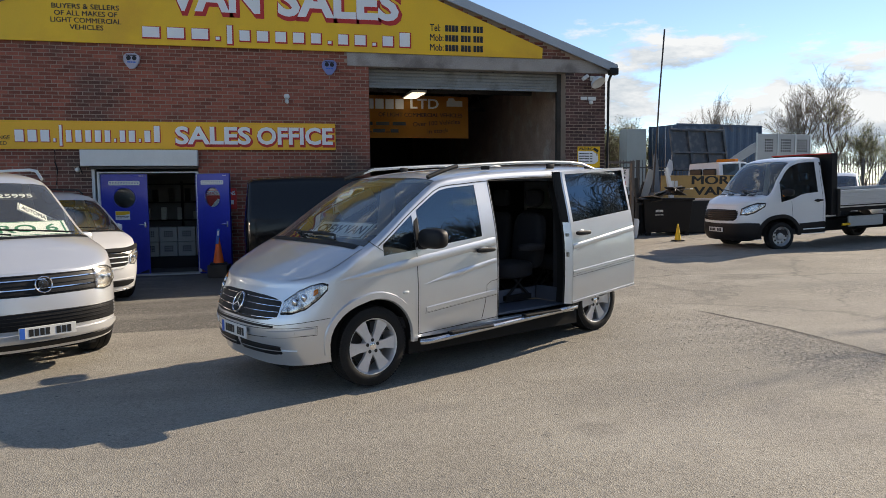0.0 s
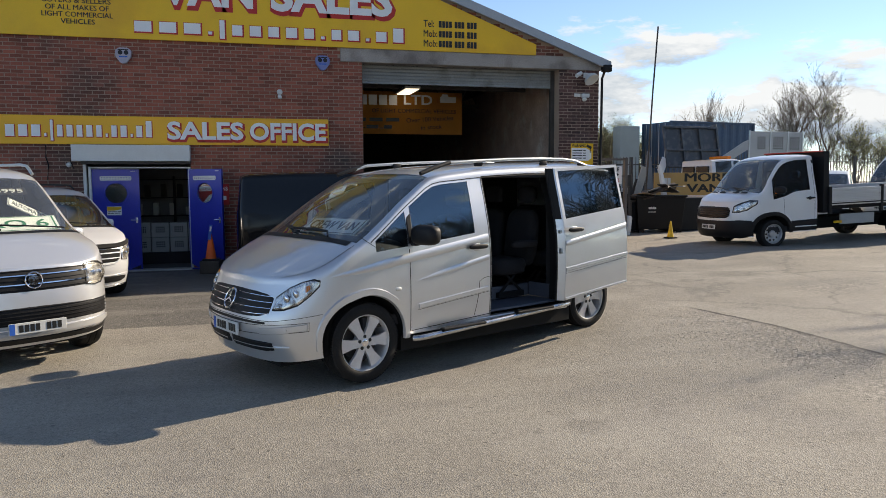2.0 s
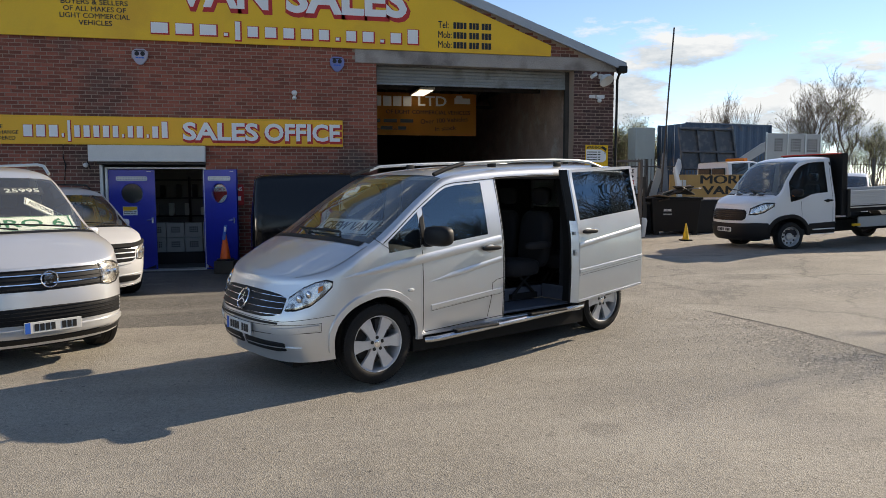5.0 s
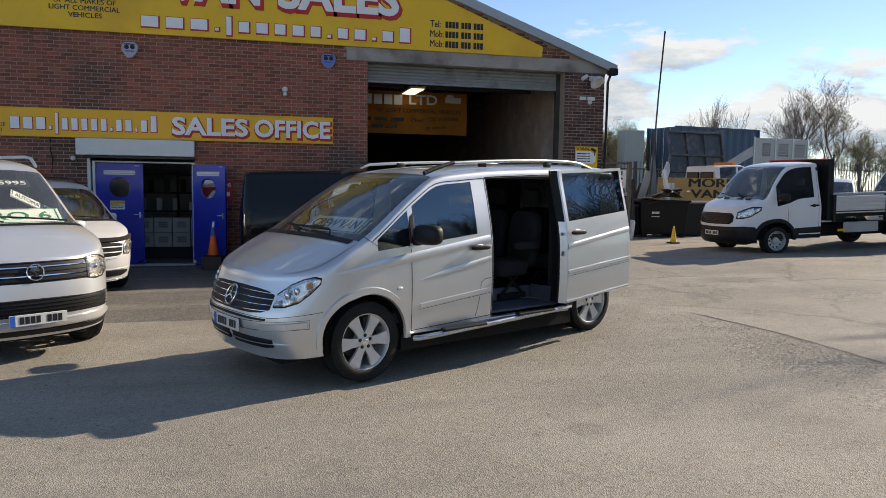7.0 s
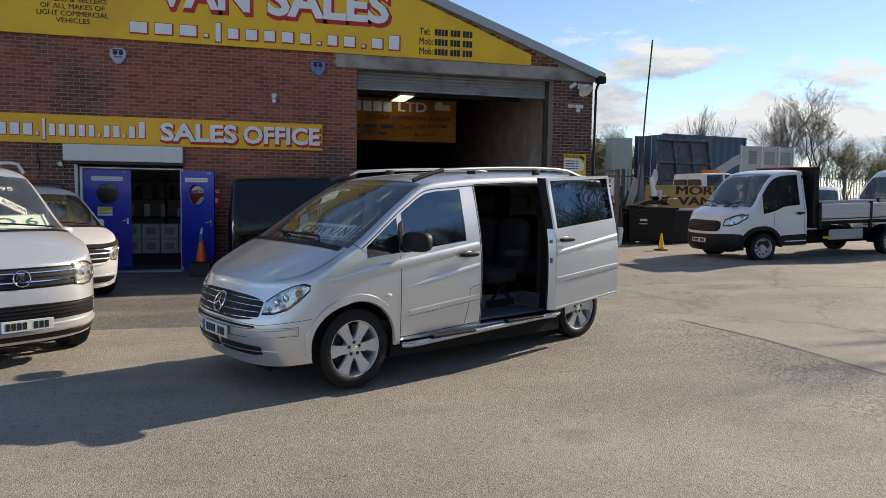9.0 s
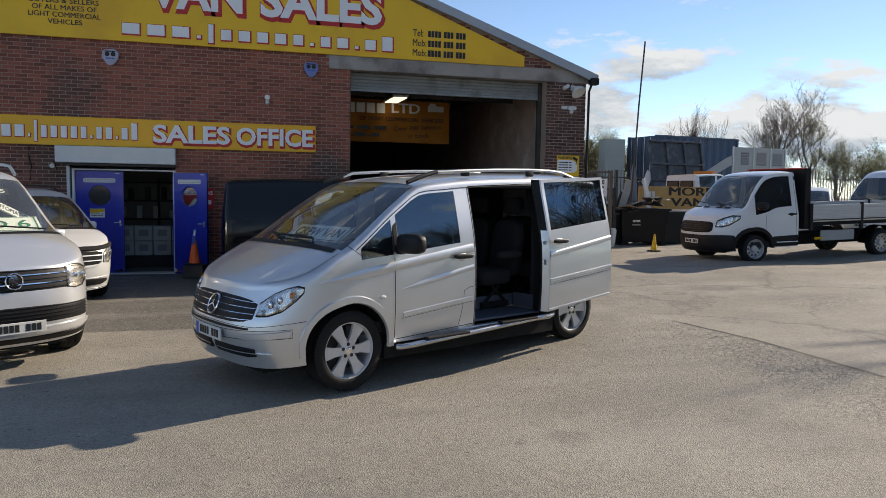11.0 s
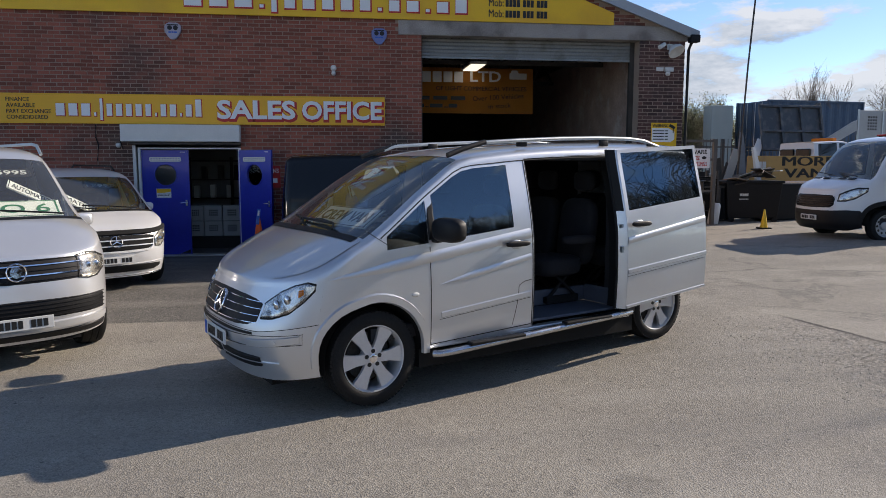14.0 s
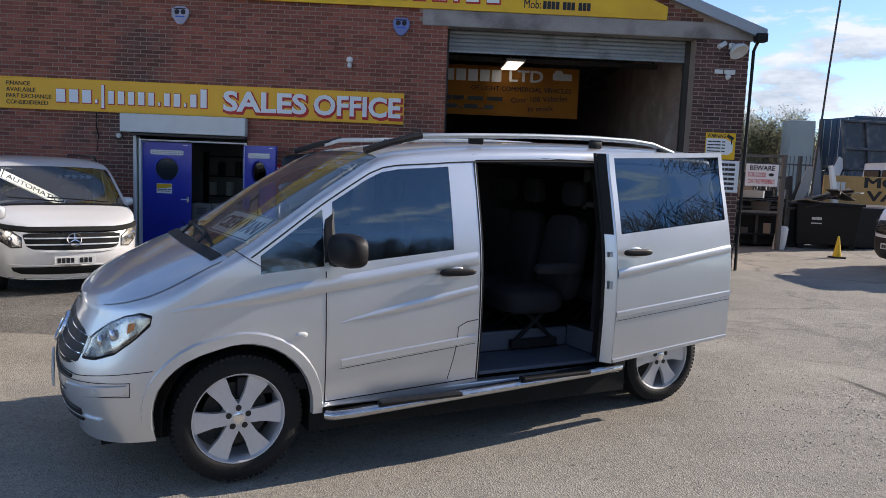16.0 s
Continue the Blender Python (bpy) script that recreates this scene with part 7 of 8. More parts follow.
part("cable", bm, "seal", t)

# cone by the door
def cone(name, label, m, h, material, base_material, band=None):
    t = thing(name, label, "traffic cone", m)
    bm = bmesh.new()
    lathe(bm, [(h * 0.20, 0.0), (h * 0.19, 0.03), (h * 0.045, h * 0.97), (h * 0.03, h), (0.0, h)], 24, pose(0, 0, 0.03, 90, 0, 0))
    bmesh.ops.recalc_face_normals(bm, faces=bm.faces)
    part("cone", bm, material, t, smooth=40)
    bm = bmesh.new()
    box(bm, -h * 0.30, h * 0.30, -h * 0.30, h * 0.30, 0.0, 0.035, 0.01)
    part("base", bm, base_material, t)
    return t


blk = thing("cone_block", "dark rubber block under the traffic cone", "block", at(-0.02, 13.95, gz(-0.02, 13.95) + 0.004, 0, 0, -12))
bm = bmesh.new()
box(bm, -0.20, 0.20, -0.18, 0.18, 0.0, 0.26, 0.02)
part("block", bm, "scrap", blk)
tc = cone("traffic_cone", "orange traffic cone with a blue tag on a dark block", at(-0.03, 13.95, 0.264), 0.55, "cone", "plastic")
bm = bmesh.new()
box(bm, -0.03, 0.03, -0.01, 0.01, 0.0, 0.30, 0.004, m=pose(-0.02, -0.05, 0.42, 0, 8, 0))
part("tag", bm, "bar_blue", tc, "blue and white tag")
bm = bmesh.new()
box(bm, -0.016, 0.016, -0.013, -0.009, 0.17, 0.27, 0, m=pose(-0.02, -0.05, 0.42, 0, 8, 0))
part("tag_label", bm, "white", tc)
cone("traffic_cone", "small yellow warning cone standing before the bins", at(12.25, 16.9, gz(12.25, 16.9)), 0.46, "cone_yellow", "plastic")

# ---- the white dropside lorry ----
TRUCK = pose(13.16, 14.80, 0.165, 0, 2.0, 181.5) @ Matrix.Diagonal((1.075, 1.02, 1.01, 1.0))
truck = thing("dropside_truck", "white dropside truck with black lower cab and load bed", "truck", TRUCK)
tr = Body(half=1.0, start=0.05, tail=-1.22,
          nose=[(0.25, 0.92), (0.45, 1.02), (0.75, 1.03), (0.95, 0.99), (1.15, 0.90), (1.4, 0.75)],
          top=[(-1.22, 2.235), (-0.9, 2.25), (-0.55, 2.22), (-0.33, 2.13), (0.30, 1.42), (0.36, 1.38), (0.6, 1.315), (0.80, 1.24), (0.98, 1.15)],
          drop=[(-1.22, 0.10), (-0.5, 0.10), (-0.3, 0.08), (0.3, 0.07), (0.5, 0.10), (0.85, 0.07), (0.98, 0.04)],
          sill=[(-1.22, 0.36), (-0.5, 0.36), (0.4, 0.30), (0.95, 0.28)],
          belt=[(-1.22, 1.38), (-0.6, 1.34), (-0.3, 1.24), (0.1, 1.16), (0.5, 1.12), (0.9, 1.0)],
          tumble=[(0.2, 0.97), (0.6, 1.0), (1.1, 1.0), (1.4, 0.965), (1.9, 0.87), (2.3, 0.80)],
          arches=[(0.0, 0.36, 0.43)], p=2.9, n=3.2, bow=0.10, rear_round=0.06)
tr.build(truck, "van_white", [("front_door", -1.0, 0.02, "lr")], (-0.35, 0.29), glass_side="glass", screen_angle=0.40)
bm = bmesh.new()
box(bm, -5.3, 0.3, -0.42, 0.42, 0.34, 0.62)
part("chassis", bm, "under", truck)
bm = bmesh.new()
box(bm, -1.17, 0.1, -0.92, 0.92, 0.36, 0.5)
box(bm, -1.17, -1.12, -0.85, 0.85, 0.5, 2.1)
part("cab_floor", bm, "trim_dark", truck)
for y in (0.45, -0.45):
    seat(truck, -0.62, y, 0.98)
bm = bmesh.new()
blob(bm, (-0.02, 0, 1.16), (0.36, 0.82, 0.18), 4, 18, 10)
part("dashboard", bm, "trim_dark", truck, smooth=60)
for s in (1, -1):
    L = s > 0
    wheel(truck, 0.0, s * 0.875, 0.345, 0.235, 0.22, "steel", s)
    wheel(truck, -3.75, s * 0.86, 0.345, 0.235, 0.24, "steel", s)
    bm = bmesh.new()
    n = 18
    for y0, y1 in ((s * 0.985, s * 0.6),):
        a = [bm.verts.new((-0.43 * math.cos(math.pi * k / n), y0, 0.36 + 0.43 * math.sin(math.pi * k / n))) for k in range(n + 1)]
        c = [bm.verts.new((v.co.x, y1, v.co.z)) for v in a]
        for k in range(n):
            bm.faces.new((a[k], a[k + 1], c[k + 1], c[k]))
        bm.faces.new(c)
    part("wheel_housing", bm, "under", truck)
    part("lower_cladding", tr.patch([(-1.20, 0.37), (-0.46, 0.37)], [(-1.20, 0.66), (-0.46, 0.64)], 0.010, L), "plastic", truck)
    part("sill_flash", tr.patch([(-1.18, 0.44), (-0.55, 0.44)], [(-1.18, 0.53), (-0.55, 0.53)], 0.016, L, rows=2), "white", truck)
    part("arch_trim", tr.arch_trim(tr.arches[0], 0.10, 0.022, L), "plastic", truck, smooth=50)
    seam(tr, truck, line(-0.30, 0.64, -0.26, 1.18), L)
    seam(tr, truck, line(-1.12, 0.64, -1.12, 2.0), L)
    handle(truck, tr, -0.98, 1.17, L, shape="dark")
    mirror(truck, -0.05, s * 0.98, 1.40, s, size=1.0)
    lo = [(0.36, 1.09), (0.60, 0.95), (0.82, 0.90), (1.02, 0.90)]
    hi = [(0.36, 1.16), (0.60, 1.17), (0.82, 1.12), (1.02, 1.04)]
    lamp = part("headlight", tr.patch(lo, hi, 0.006, L, cols=16), "lamp_back", truck, "clear swept-back headlight", smooth=True)
    part("lamp_bezel", tr.ribbon([*lo, *hi[::-1], lo[0]], 0.03, 0.012, L), "plastic", lamp)
    ln2 = part("lens", tr.patch(lo, hi, 0.02, L, cols=16), "lens", lamp, smooth=True)
    ln2.visible_shadow = False
    for k, y in enumerate((0.25, 0.55)):
        bm = bmesh.new()
        box(bm, -0.03, 0.03, -0.10, 0.10, -0.008, 0.008, 0.003)
        part("bonnet_vent", bm, "plastic", truck, m=pose(0.47, s * y, tr.top(0.47) + 0.012, 0, 22, 0))
    bm = bmesh.new()
    box(bm, -0.02, 0.02, -0.015, 0.015, -0.05, 0.05, 0.005)
    part("side_marker", bm, "amber", truck, m=pose(0.0, s * 1.06, 1.36))
part("bumper", tr.patch([(0.42, 0.31), (0.8, 0.26), (1.1, 0.26), (tr.end, 0.26)], [(0.42, 0.70), (0.8, 0.72), (1.1, 0.71), (tr.end, 0.70)], 0.014, both=True, cols=24), "plastic", truck, "black plastic bumper", smooth=50)
part("grille", tr.patch([(1.10, 0.82), (1.2, 0.75), (tr.end, 0.74)], [(1.10, 0.95), (1.2, 1.03), (tr.end, 1.04)], 0.012, both=True), "plastic", truck, "black grille with horizontal bars", smooth=40)
for k in range(5):
    for L in (True, False):
        part("grille_bar", tr.ribbon(line(1.12, 0.80 + 0.046 * k, tr.end, 0.78 + 0.05 * k, 8), 0.014, 0.024, L), "black_paint", truck)
plate(truck, pose(tr.side(tr.end, 0.53).x + 0.03, 0, 0.53, 0, 0, 90), euro=False)
for y0, y1 in ((0.6, -0.1), (-0.1, -0.75)):
    bm = bmesh.new()
    pipe(bm, [(0.40, y0, 1.41), (0.34, (y0 + y1) / 2, 1.45), (0.30, y1, 1.48)], 0.012, 6)
    part("wiper", bm, "plastic", truck)
bm = bmesh.new()
box(bm, -1.50, -1.34, -1.02, 1.02, 0.78, 2.30, 0.01)
part("headboard", bm, "plastic", truck, "dark bulkhead behind the cab")
bm = bmesh.new()
box(bm, -1.36, -1.26, -0.98, 0.98, 2.28, 2.31, 0.006)
part("headboard_cap", bm, "red", truck, "dark red capping rail")
bm = bmesh.new()
box(bm, -5.35, -1.45, -1.03, 1.03, 0.86, 0.95)
part("bed", bm, "under", truck)
for s in (1, -1):
    bm = bmesh.new()
    for k in range(5):
        box(bm, -5.35, -1.52, s * 1.05 - 0.018, s * 1.05 + 0.018, 0.955 + 0.085 * k, 1.035 + 0.085 * k, 0.008)
    part("dropside", bm, "dropside", truck, "white ribbed aluminium dropside")
    bm = bmesh.new()
    box(bm, -5.35, -1.52, s * 1.072 - 0.004, s * 1.072 + 0.004, 0.985, 1.015)
    part("dropside_stripe", bm, "black", truck)
    for x in (-1.50, -3.0, -5.36):
        bm = bmesh.new()
        box(bm, x - 0.04, x + 0.04, s * 1.04 - 0.03, s * 1.04 + 0.035, 0.75, 1.42, 0.008)
        part("bed_post", bm, "plastic", truck)
    bm = bmesh.new()
    for k in range(14):
        a0, a1 = math.pi * k / 14, math.pi * (k + 1) / 14
        vs = [bm.verts.new((-3.75 - 0.48 * math.cos(a), s * y, 0.34 + 0.46 * math.sin(a))) for a in (a0, a1) for y in (0.68, 1.0)]
        bm.faces.new((vs[0], vs[1], vs[3], vs[2]))
    bmesh.ops.solidify(bm, geom=list(bm.faces), thickness=0.012)
    part("mudguard", bm, "plastic", truck)
    bm = bmesh.new()
    box(bm, -2.9, -1.9, s * 0.92 - 0.02, s * 0.92 + 0.02, 0.46, 0.72, 0.01)
    part("side_guard", bm, "grey_panel", truck)
    bm = bmesh.new()
    box(bm, -1.92, -1.70, s * 0.96 - 0.02, s * 0.96 + 0.02, 0.50, 0.56, 0.005)
    part("reflector", bm, "yellow", truck)
bm = bmesh.new()
box(bm, -5.39, -5.36, -1.03, 1.03, 0.955, 1.38, 0.006)
part("tailboard", bm, "dropside", truck)

# ---- far vans beyond the lorry ----
spec_s = dict(half=1.0, start=0.05, tail=-4.6,
              nose=[(0.25, 0.85), (0.5, 0.93), (0.9, 0.9), (1.2, 0.78), (1.4, 0.7)],
              top=[(-4.6, 2.5), (-1.4, 2.62), (-0.9, 2.55), (-0.55, 2.30), (0.28, 1.42), (0.36, 1.36), (0.65, 1.25), (0.8, 1.15), (0.95, 1.1)],
              drop=[(-4.6, 0.14), (-0.9, 0.14), (-0.4, 0.08), (0.3, 0.07), (0.95, 0.05)],
              sill=[(-4.6, 0.42), (-0.5, 0.40), (0.4, 0.32), (0.95, 0.28)],
              belt=[(-4.6, 1.4), (-0.6, 1.36), (0.1, 1.2), (0.9, 0.95)],
              tumble=[(0.2, 0.97), (0.6, 1.0), (1.2, 1.0), (1.6, 0.95), (2.2, 0.88), (2.7, 0.82)],
              arches=[(0.0, 0.37, 0.42), (-3.7, 0.37, 0.42)], p=3.0, n=3.2, bow=0.1)
lamps_s = ([(0.52, 1.03), (0.70, 0.87), (0.85, 0.84), (1.0, 0.86)], [(0.52, 1.10), (0.70, 1.06), (0.85, 1.01), (1.0, 0.95)])
sv, sb = plain_van("far_van", "white high-roofed van parked beyond the lorry", "van_white", pose(24.2, 20.9, 0.29, 0, 0, 196), spec_s,
                   [("front_door", -1.0, 0.0, "lr")], (-0.55, 0.27), lamps_s, plate_z=0.5)
part("grille", sb.patch([(1.02, 0.66), (sb.end, 0.64)], [(1.02, 0.92), (sb.end, 0.97)], 0.006, both=True), "plastic", sv)
for k in (1, 2):
    copy_thing(sv, pose(27.0 + 3.2 * k, 23.6 + 1.2 * k, 0.29, 0, 0, 200 + 3 * k))
pv, pb = plain_van("far_car", "white car glimpsed between the lorry's cab and bed", "van_white", pose(20.6, 20.6, 0.29, 0, 0, 225), dict(spec_v), [("front_quarter", -0.45, -0.15, "lr"), ("front_door", -1.38, -0.52, "lr"), ("side", -2.6, -1.5, "lr")], (-0.80, -0.02),
                   ([(0.50, 0.86), (0.64, 0.76), (0.80, 0.71), (0.92, 0.72)], [(0.50, 0.90), (0.64, 0.905), (0.80, 0.875), (0.92, 0.80)]), plate_z=0.5)

# ---- the scrap corner ----
G = 0.16
wb = thing("waste_bin", "large black wheeled waste bin heaped with rubbish", "waste bin", at(13.25, 19.4, G, 0, 0, -8))
bm = bmesh.new()
vs = box(bm, -0.80, 0.80, -0.45, 0.45, 0.14, 1.16, 0.03)
for v in bm.verts:
    if v.co.z < 0.4:
        v.co.x *= 0.90
        v.co.y *= 0.85
part("tub", bm, "plastic", wb)
bm = bmesh.new()
box(bm, -0.84, 0.84, -0.49, 0.49, 1.14, 1.21, 0.015)
part("rim", bm, "plastic", wb)
bar_row(wb, (2, 1, 2, 1), 0.24, 0.07, 0.003, "offwhite", at(-0.42, -0.456, 0.78))
bar_row(wb, (3, 3, 3), 0.26, 0.025, 0.003, "offwhite", at(-0.43, -0.455, 0.68))
for x in (-0.62, 0.62):
    bm = bmesh.new()
    tube(bm, (x, -0.40, 0.08), (x, -0.33, 0.08), 0.08, n=16)
    part("castor", bm, "rubber", wb)
rnd = random.Random(21)
for k in range(9):
    t = thing("scrap_board", "discarded board on the rubbish heap", "board", pose(12.7 + 0.14 * k, 19.25 + rnd.uniform(-0.15, 0.25), G + 1.24 + 0.03 * k, rnd.uniform(-25, 25), rnd.uniform(-20, 20), rnd.uniform(0, 180)), "discarded boards")
    bm = bmesh.new()
    box(bm, -rnd.uniform(0.25, 0.6), rnd.uniform(0.25, 0.6), -rnd.uniform(0.08, 0.25), rnd.uniform(0.08, 0.25), -0.012, 0.012, 0.004)
    part("board", bm, ("wood", "scrap", "scrap", "grey_panel", "plastic")[k % 5], t)
for k, (x, a, h, mt) in enumerate(((12.75, 14, 1.6, "grey_panel"), (12.95, -12, 1.3, "scrap"), (13.1, -25, 1.0, "galv"), (12.55, 18, 1.2, "scrap"))):
    t = thing("propped_panel", "sheet panel propped up in the scrap corner", "panel", pose(x, 20.35, G, 6, a, 10), "propped panels")
    bm = bmesh.new()
    box(bm, -0.14, 0.14, -0.015, 0.015, 0.0, h + 0.6, 0.004)
    part("panel", bm, mt, t)
sb2 = thing("second_bin", "black wheeled bin beside the rubbish heap", "waste bin", at(14.75, 19.9, G, 0, 0, 4))
bm = bmesh.new()
box(bm, -0.95, 0.75, -0.5, 0.5, 0.05, 1.12, 0.04)
part("tub", bm, "plastic", sb2)
rk = thing("scrap_rack", "dark steel rack crammed with boards and scrap", "rack", at(11.55, 19.35, G))
for x in (-0.75, 0.55):
    for y in (-0.3, 0.3):
        bm = bmesh.new()
        box(bm, x - 0.03, x + 0.03, y - 0.03, y + 0.03, 0.0, 1.5)
        part("post", bm, "scrap", rk)
for z in (0.35, 0.85, 1.25):
    bm = bmesh.new()
    box(bm, -0.78, 0.58, -0.32, 0.32, z - 0.02, z + 0.02)
    part("shelf", bm, "plastic", rk)
for k in range(16):
    z = (0.372, 0.872, 1.272)[k % 3]
    t = thing("scrap_piece", "offcut of board lying on the dark rack", "scrap", pose(10.95 + 0.075 * k, 19.33 + rnd.uniform(-0.12, 0.12), G + z, 0, 0, rnd.uniform(-40, 40)), "scrap pieces")
    bm = bmesh.new()
    box(bm, -rnd.uniform(0.08, 0.3), rnd.uniform(0.08, 0.3), -0.09, 0.09, 0.0, rnd.uniform(0.05, 0.32), 0.006)
    part("piece", bm, ("scrap", "plastic", "wood", "scrap", "under", "grey_panel", "plastic")[k % 7], t)
# flatbed trailer and heap near the building corner
tl = thing("flat_trailer", "old dark flat trailer loaded with scrap", "trailer", at(10.9, 20.3, G))
bm = bmesh.new()
box(bm, -1.4, 1.4, -0.8, 0.8, 0.62, 0.74, 0.01)
# front skirt added to close the shaded gap under the deck
box(bm, -1.4, 1.4, -0.80, -0.74, 0.30, 0.62)
part("deck", bm, "scrap", tl)
for x in (-0.8, 0.6):
    bm = bmesh.new()
    tube(bm, (x, -0.78, 0.30), (x, -0.6, 0.30), 0.30, n=24)
    part("wheel", bm, "rubber", tl)
for k in range(14):
    t = thing("scrap_piece", "bent piece of dark scrap metal", "scrap", pose(9.8 + 0.17 * k, 20.0 + rnd.uniform(-0.4, 0.4), G + 0.76 + rnd.uniform(0, 0.05), rnd.uniform(-12, 12), rnd.uniform(-16, 16), rnd.uniform(0, 180)), "scrap pieces")
    bm = bmesh.new()
    if k % 3 == 0:
        pipe(bm, [(-0.6, 0, 0.04), (-0.1, 0.1, 0.12), (0.5, 0, 0.06)], 0.03, 8)
    else:
        box(bm, -rnd.uniform(0.2, 0.5), rnd.uniform(0.2, 0.5), -0.12, 0.12, 0.0, rnd.uniform(0.05, 0.3), 0.01)
    part("piece", bm, ("scrap", "galv", "wood", "plastic", "grey_panel")[k % 5], t)
# added filler: a dark mass stands in for shaded clutter by the gate
dk = thing("steel_skip", "dark skip heaped with boards, added to fill the shaded corner", "skip", at(11.75, 19.75, G))
bm = bmesh.new()
prism(bm, [(-1.75, 0.10), (1.0, 0.10), (1.12, 1.02), (-1.85, 1.02)], -0.50, 0.55)
bmesh.ops.recalc_face_normals(bm, faces=bm.faces)
part("tub", bm, "under", dk)
bm = bmesh.new()
box(bm, -1.9, 1.17, -0.56, 0.60, 1.0, 1.06, 0.01)
part("rim", bm, "scrap", dk)
for x in (-1.1, -0.3, 0.5):
    bm = bmesh.new()
    box(bm, x - 0.04, x + 0.04, -0.56, -0.50, 0.10, 1.0, 0.006)
    part("rib", bm, "scrap", dk)
for x in (-1.3, 0.6):
    bm = bmesh.new()
    box(bm, x - 0.12, x + 0.12, -0.45, 0.5, 0.0, 0.11)
    part("skid", bm, "scrap", dk)
for k in range(12):
    t = thing("scrap_board", "long offcut board thrown on the skip", "board", pose(10.3 + 0.20 * k, 19.75 + rnd.uniform(-0.3, 0.3), G + 1.085 + 0.028 * (k % 5), rnd.uniform(-3, 3), rnd.uniform(-5, 5), rnd.uniform(-35, 35)), "discarded boards")
    bm = bmesh.new()
    box(bm, -rnd.uniform(0.3, 0.9), rnd.uniform(0.3, 0.9), -rnd.uniform(0.04, 0.12), rnd.uniform(0.04, 0.12), -0.012, 0.012, 0.003)
    part("board", bm, ("wood", "scrap", "grey_panel", "plastic", "offwhite", "scrap")[k % 6], t)
t = thing("leaning_plank", "tall blue-grey plank leaning out of the rubbish heap", "plank", pose(13.62, 20.25, G + 0.02, 6, -7, 0))
bm = bmesh.new()
prism(bm, [(-0.10, 0.0), (0.12, 0.0), (0.08, 2.2), (0.02, 2.66), (-0.07, 2.62), (-0.12, 2.1)], -0.02, 0.02)
bmesh.ops.recalc_face_normals(bm, faces=bm.faces)
part("plank", bm, "tipper_edge", t)
t = thing("old_bumper", "white plastic vehicle bumper stood on end in the heap", "bumper", pose(14.05, 20.30, G, 4, -10, 20))
bm = bmesh.new()
rows = []
for k in range(13):
    a = k / 12
    z, y = 0.02 + 2.2 * a, -0.16 * math.sin(math.pi * a)
    w = 0.07 + 0.07 * math.sin(math.pi * a)
    rows.append([bm.verts.new((x, y + dy, z)) for x, dy in ((-w, 0.05), (-w * 0.7, 0.0), (w * 0.7, 0.0), (w, 0.05), (w * 0.7, 0.02), (-w * 0.7, 0.02))])
for a, c in zip(rows, rows[1:]):
    for k in range(6):
        bm.faces.new((a[k], a[(k + 1) % 6], c[(k + 1) % 6], c[k]))
bm.faces.new(rows[0])
bm.faces.new(rows[-1][::-1])
bmesh.ops.recalc_face_normals(bm, faces=bm.faces)
part("bumper", bm, "offwhite", t, smooth=40)
dr2 = thing("white_drum", "white plastic drum lying by the trailer", "drum", pose(11.75, 18.6, G, 0, 0, 0))
bm = bmesh.new()
lathe(bm, [(0.0, 0.62), (0.10, 0.62), (0.14, 0.56), (0.15, 0.1), (0.13, 0.02), (0.0, 0.02)], 24, pose(0, 0, 0, 90, 8, 0))
bmesh.ops.recalc_face_normals(bm, faces=bm.faces)
part("body", bm, "offwhite", dr2, smooth=40)
gt = thing("yard_gate", "dark steel gate frame beside the building corner", "gate", at(0, 18.4, G))
for x in (9.5, 11.62):
    bm = bmesh.new()
    box(bm, x - 0.05, x + 0.05, -0.05, 0.05, 0.0, 2.35, 0.008)
    part("post", bm, "fence", gt)
for z in (0.95, 1.8, 2.3):
    bm = bmesh.new()
    box(bm, 9.55, 11.6, -0.025, 0.025, z - 0.03, z + 0.03)
    part("rail", bm, "fence", gt)
bw = thing("dog_sign", "white sign with black and red lettering warning of a dog", "sign", at(10.68, 18.374, G))
bm = bmesh.new()
box(bm, 0.0, 0.80, -0.012, 0.0, 1.57, 2.10, 0.003)
part("panel", bm, "white", bw)
letters(bw, "BEWARE", 0.62, 0.115, 0.02, 0.002, "black", at(0.09, -0.015, 1.95))
letters(bw, "DOG LOOSE", 0.44, 0.11, 0.01, 0.002, "red", at(0.06, -0.015, 1.79))
letters(bw, "ON THE PREMISES", 0.66, 0.11, 0.01, 0.002, "red", at(0.06, -0.015, 1.63))
bm = bmesh.new()
blob(bm, (0.63, -0.014, 1.85), (0.07, 0.003, 0.04), 2, 10, 6)
part("picture", bm, "black", bw)
mast = thing("tall_mast", "thin dark mast leaning over the scrap corner", "mast", at(12.72, 19.6, G))
bm = bmesh.new()
pipe(bm, [(0.22, 0, 0.0), (0.35, 0, 2.4), (0.46, 0, 4.5), (0.60, 0, 6.5)], 0.026, 8)
part("pole", bm, "scrap", mast)
bm = bmesh.new()
box(bm, -0.15, 0.15, -0.15, 0.15, 0.0, 0.05)
part("foot", bm, "scrap", mast)
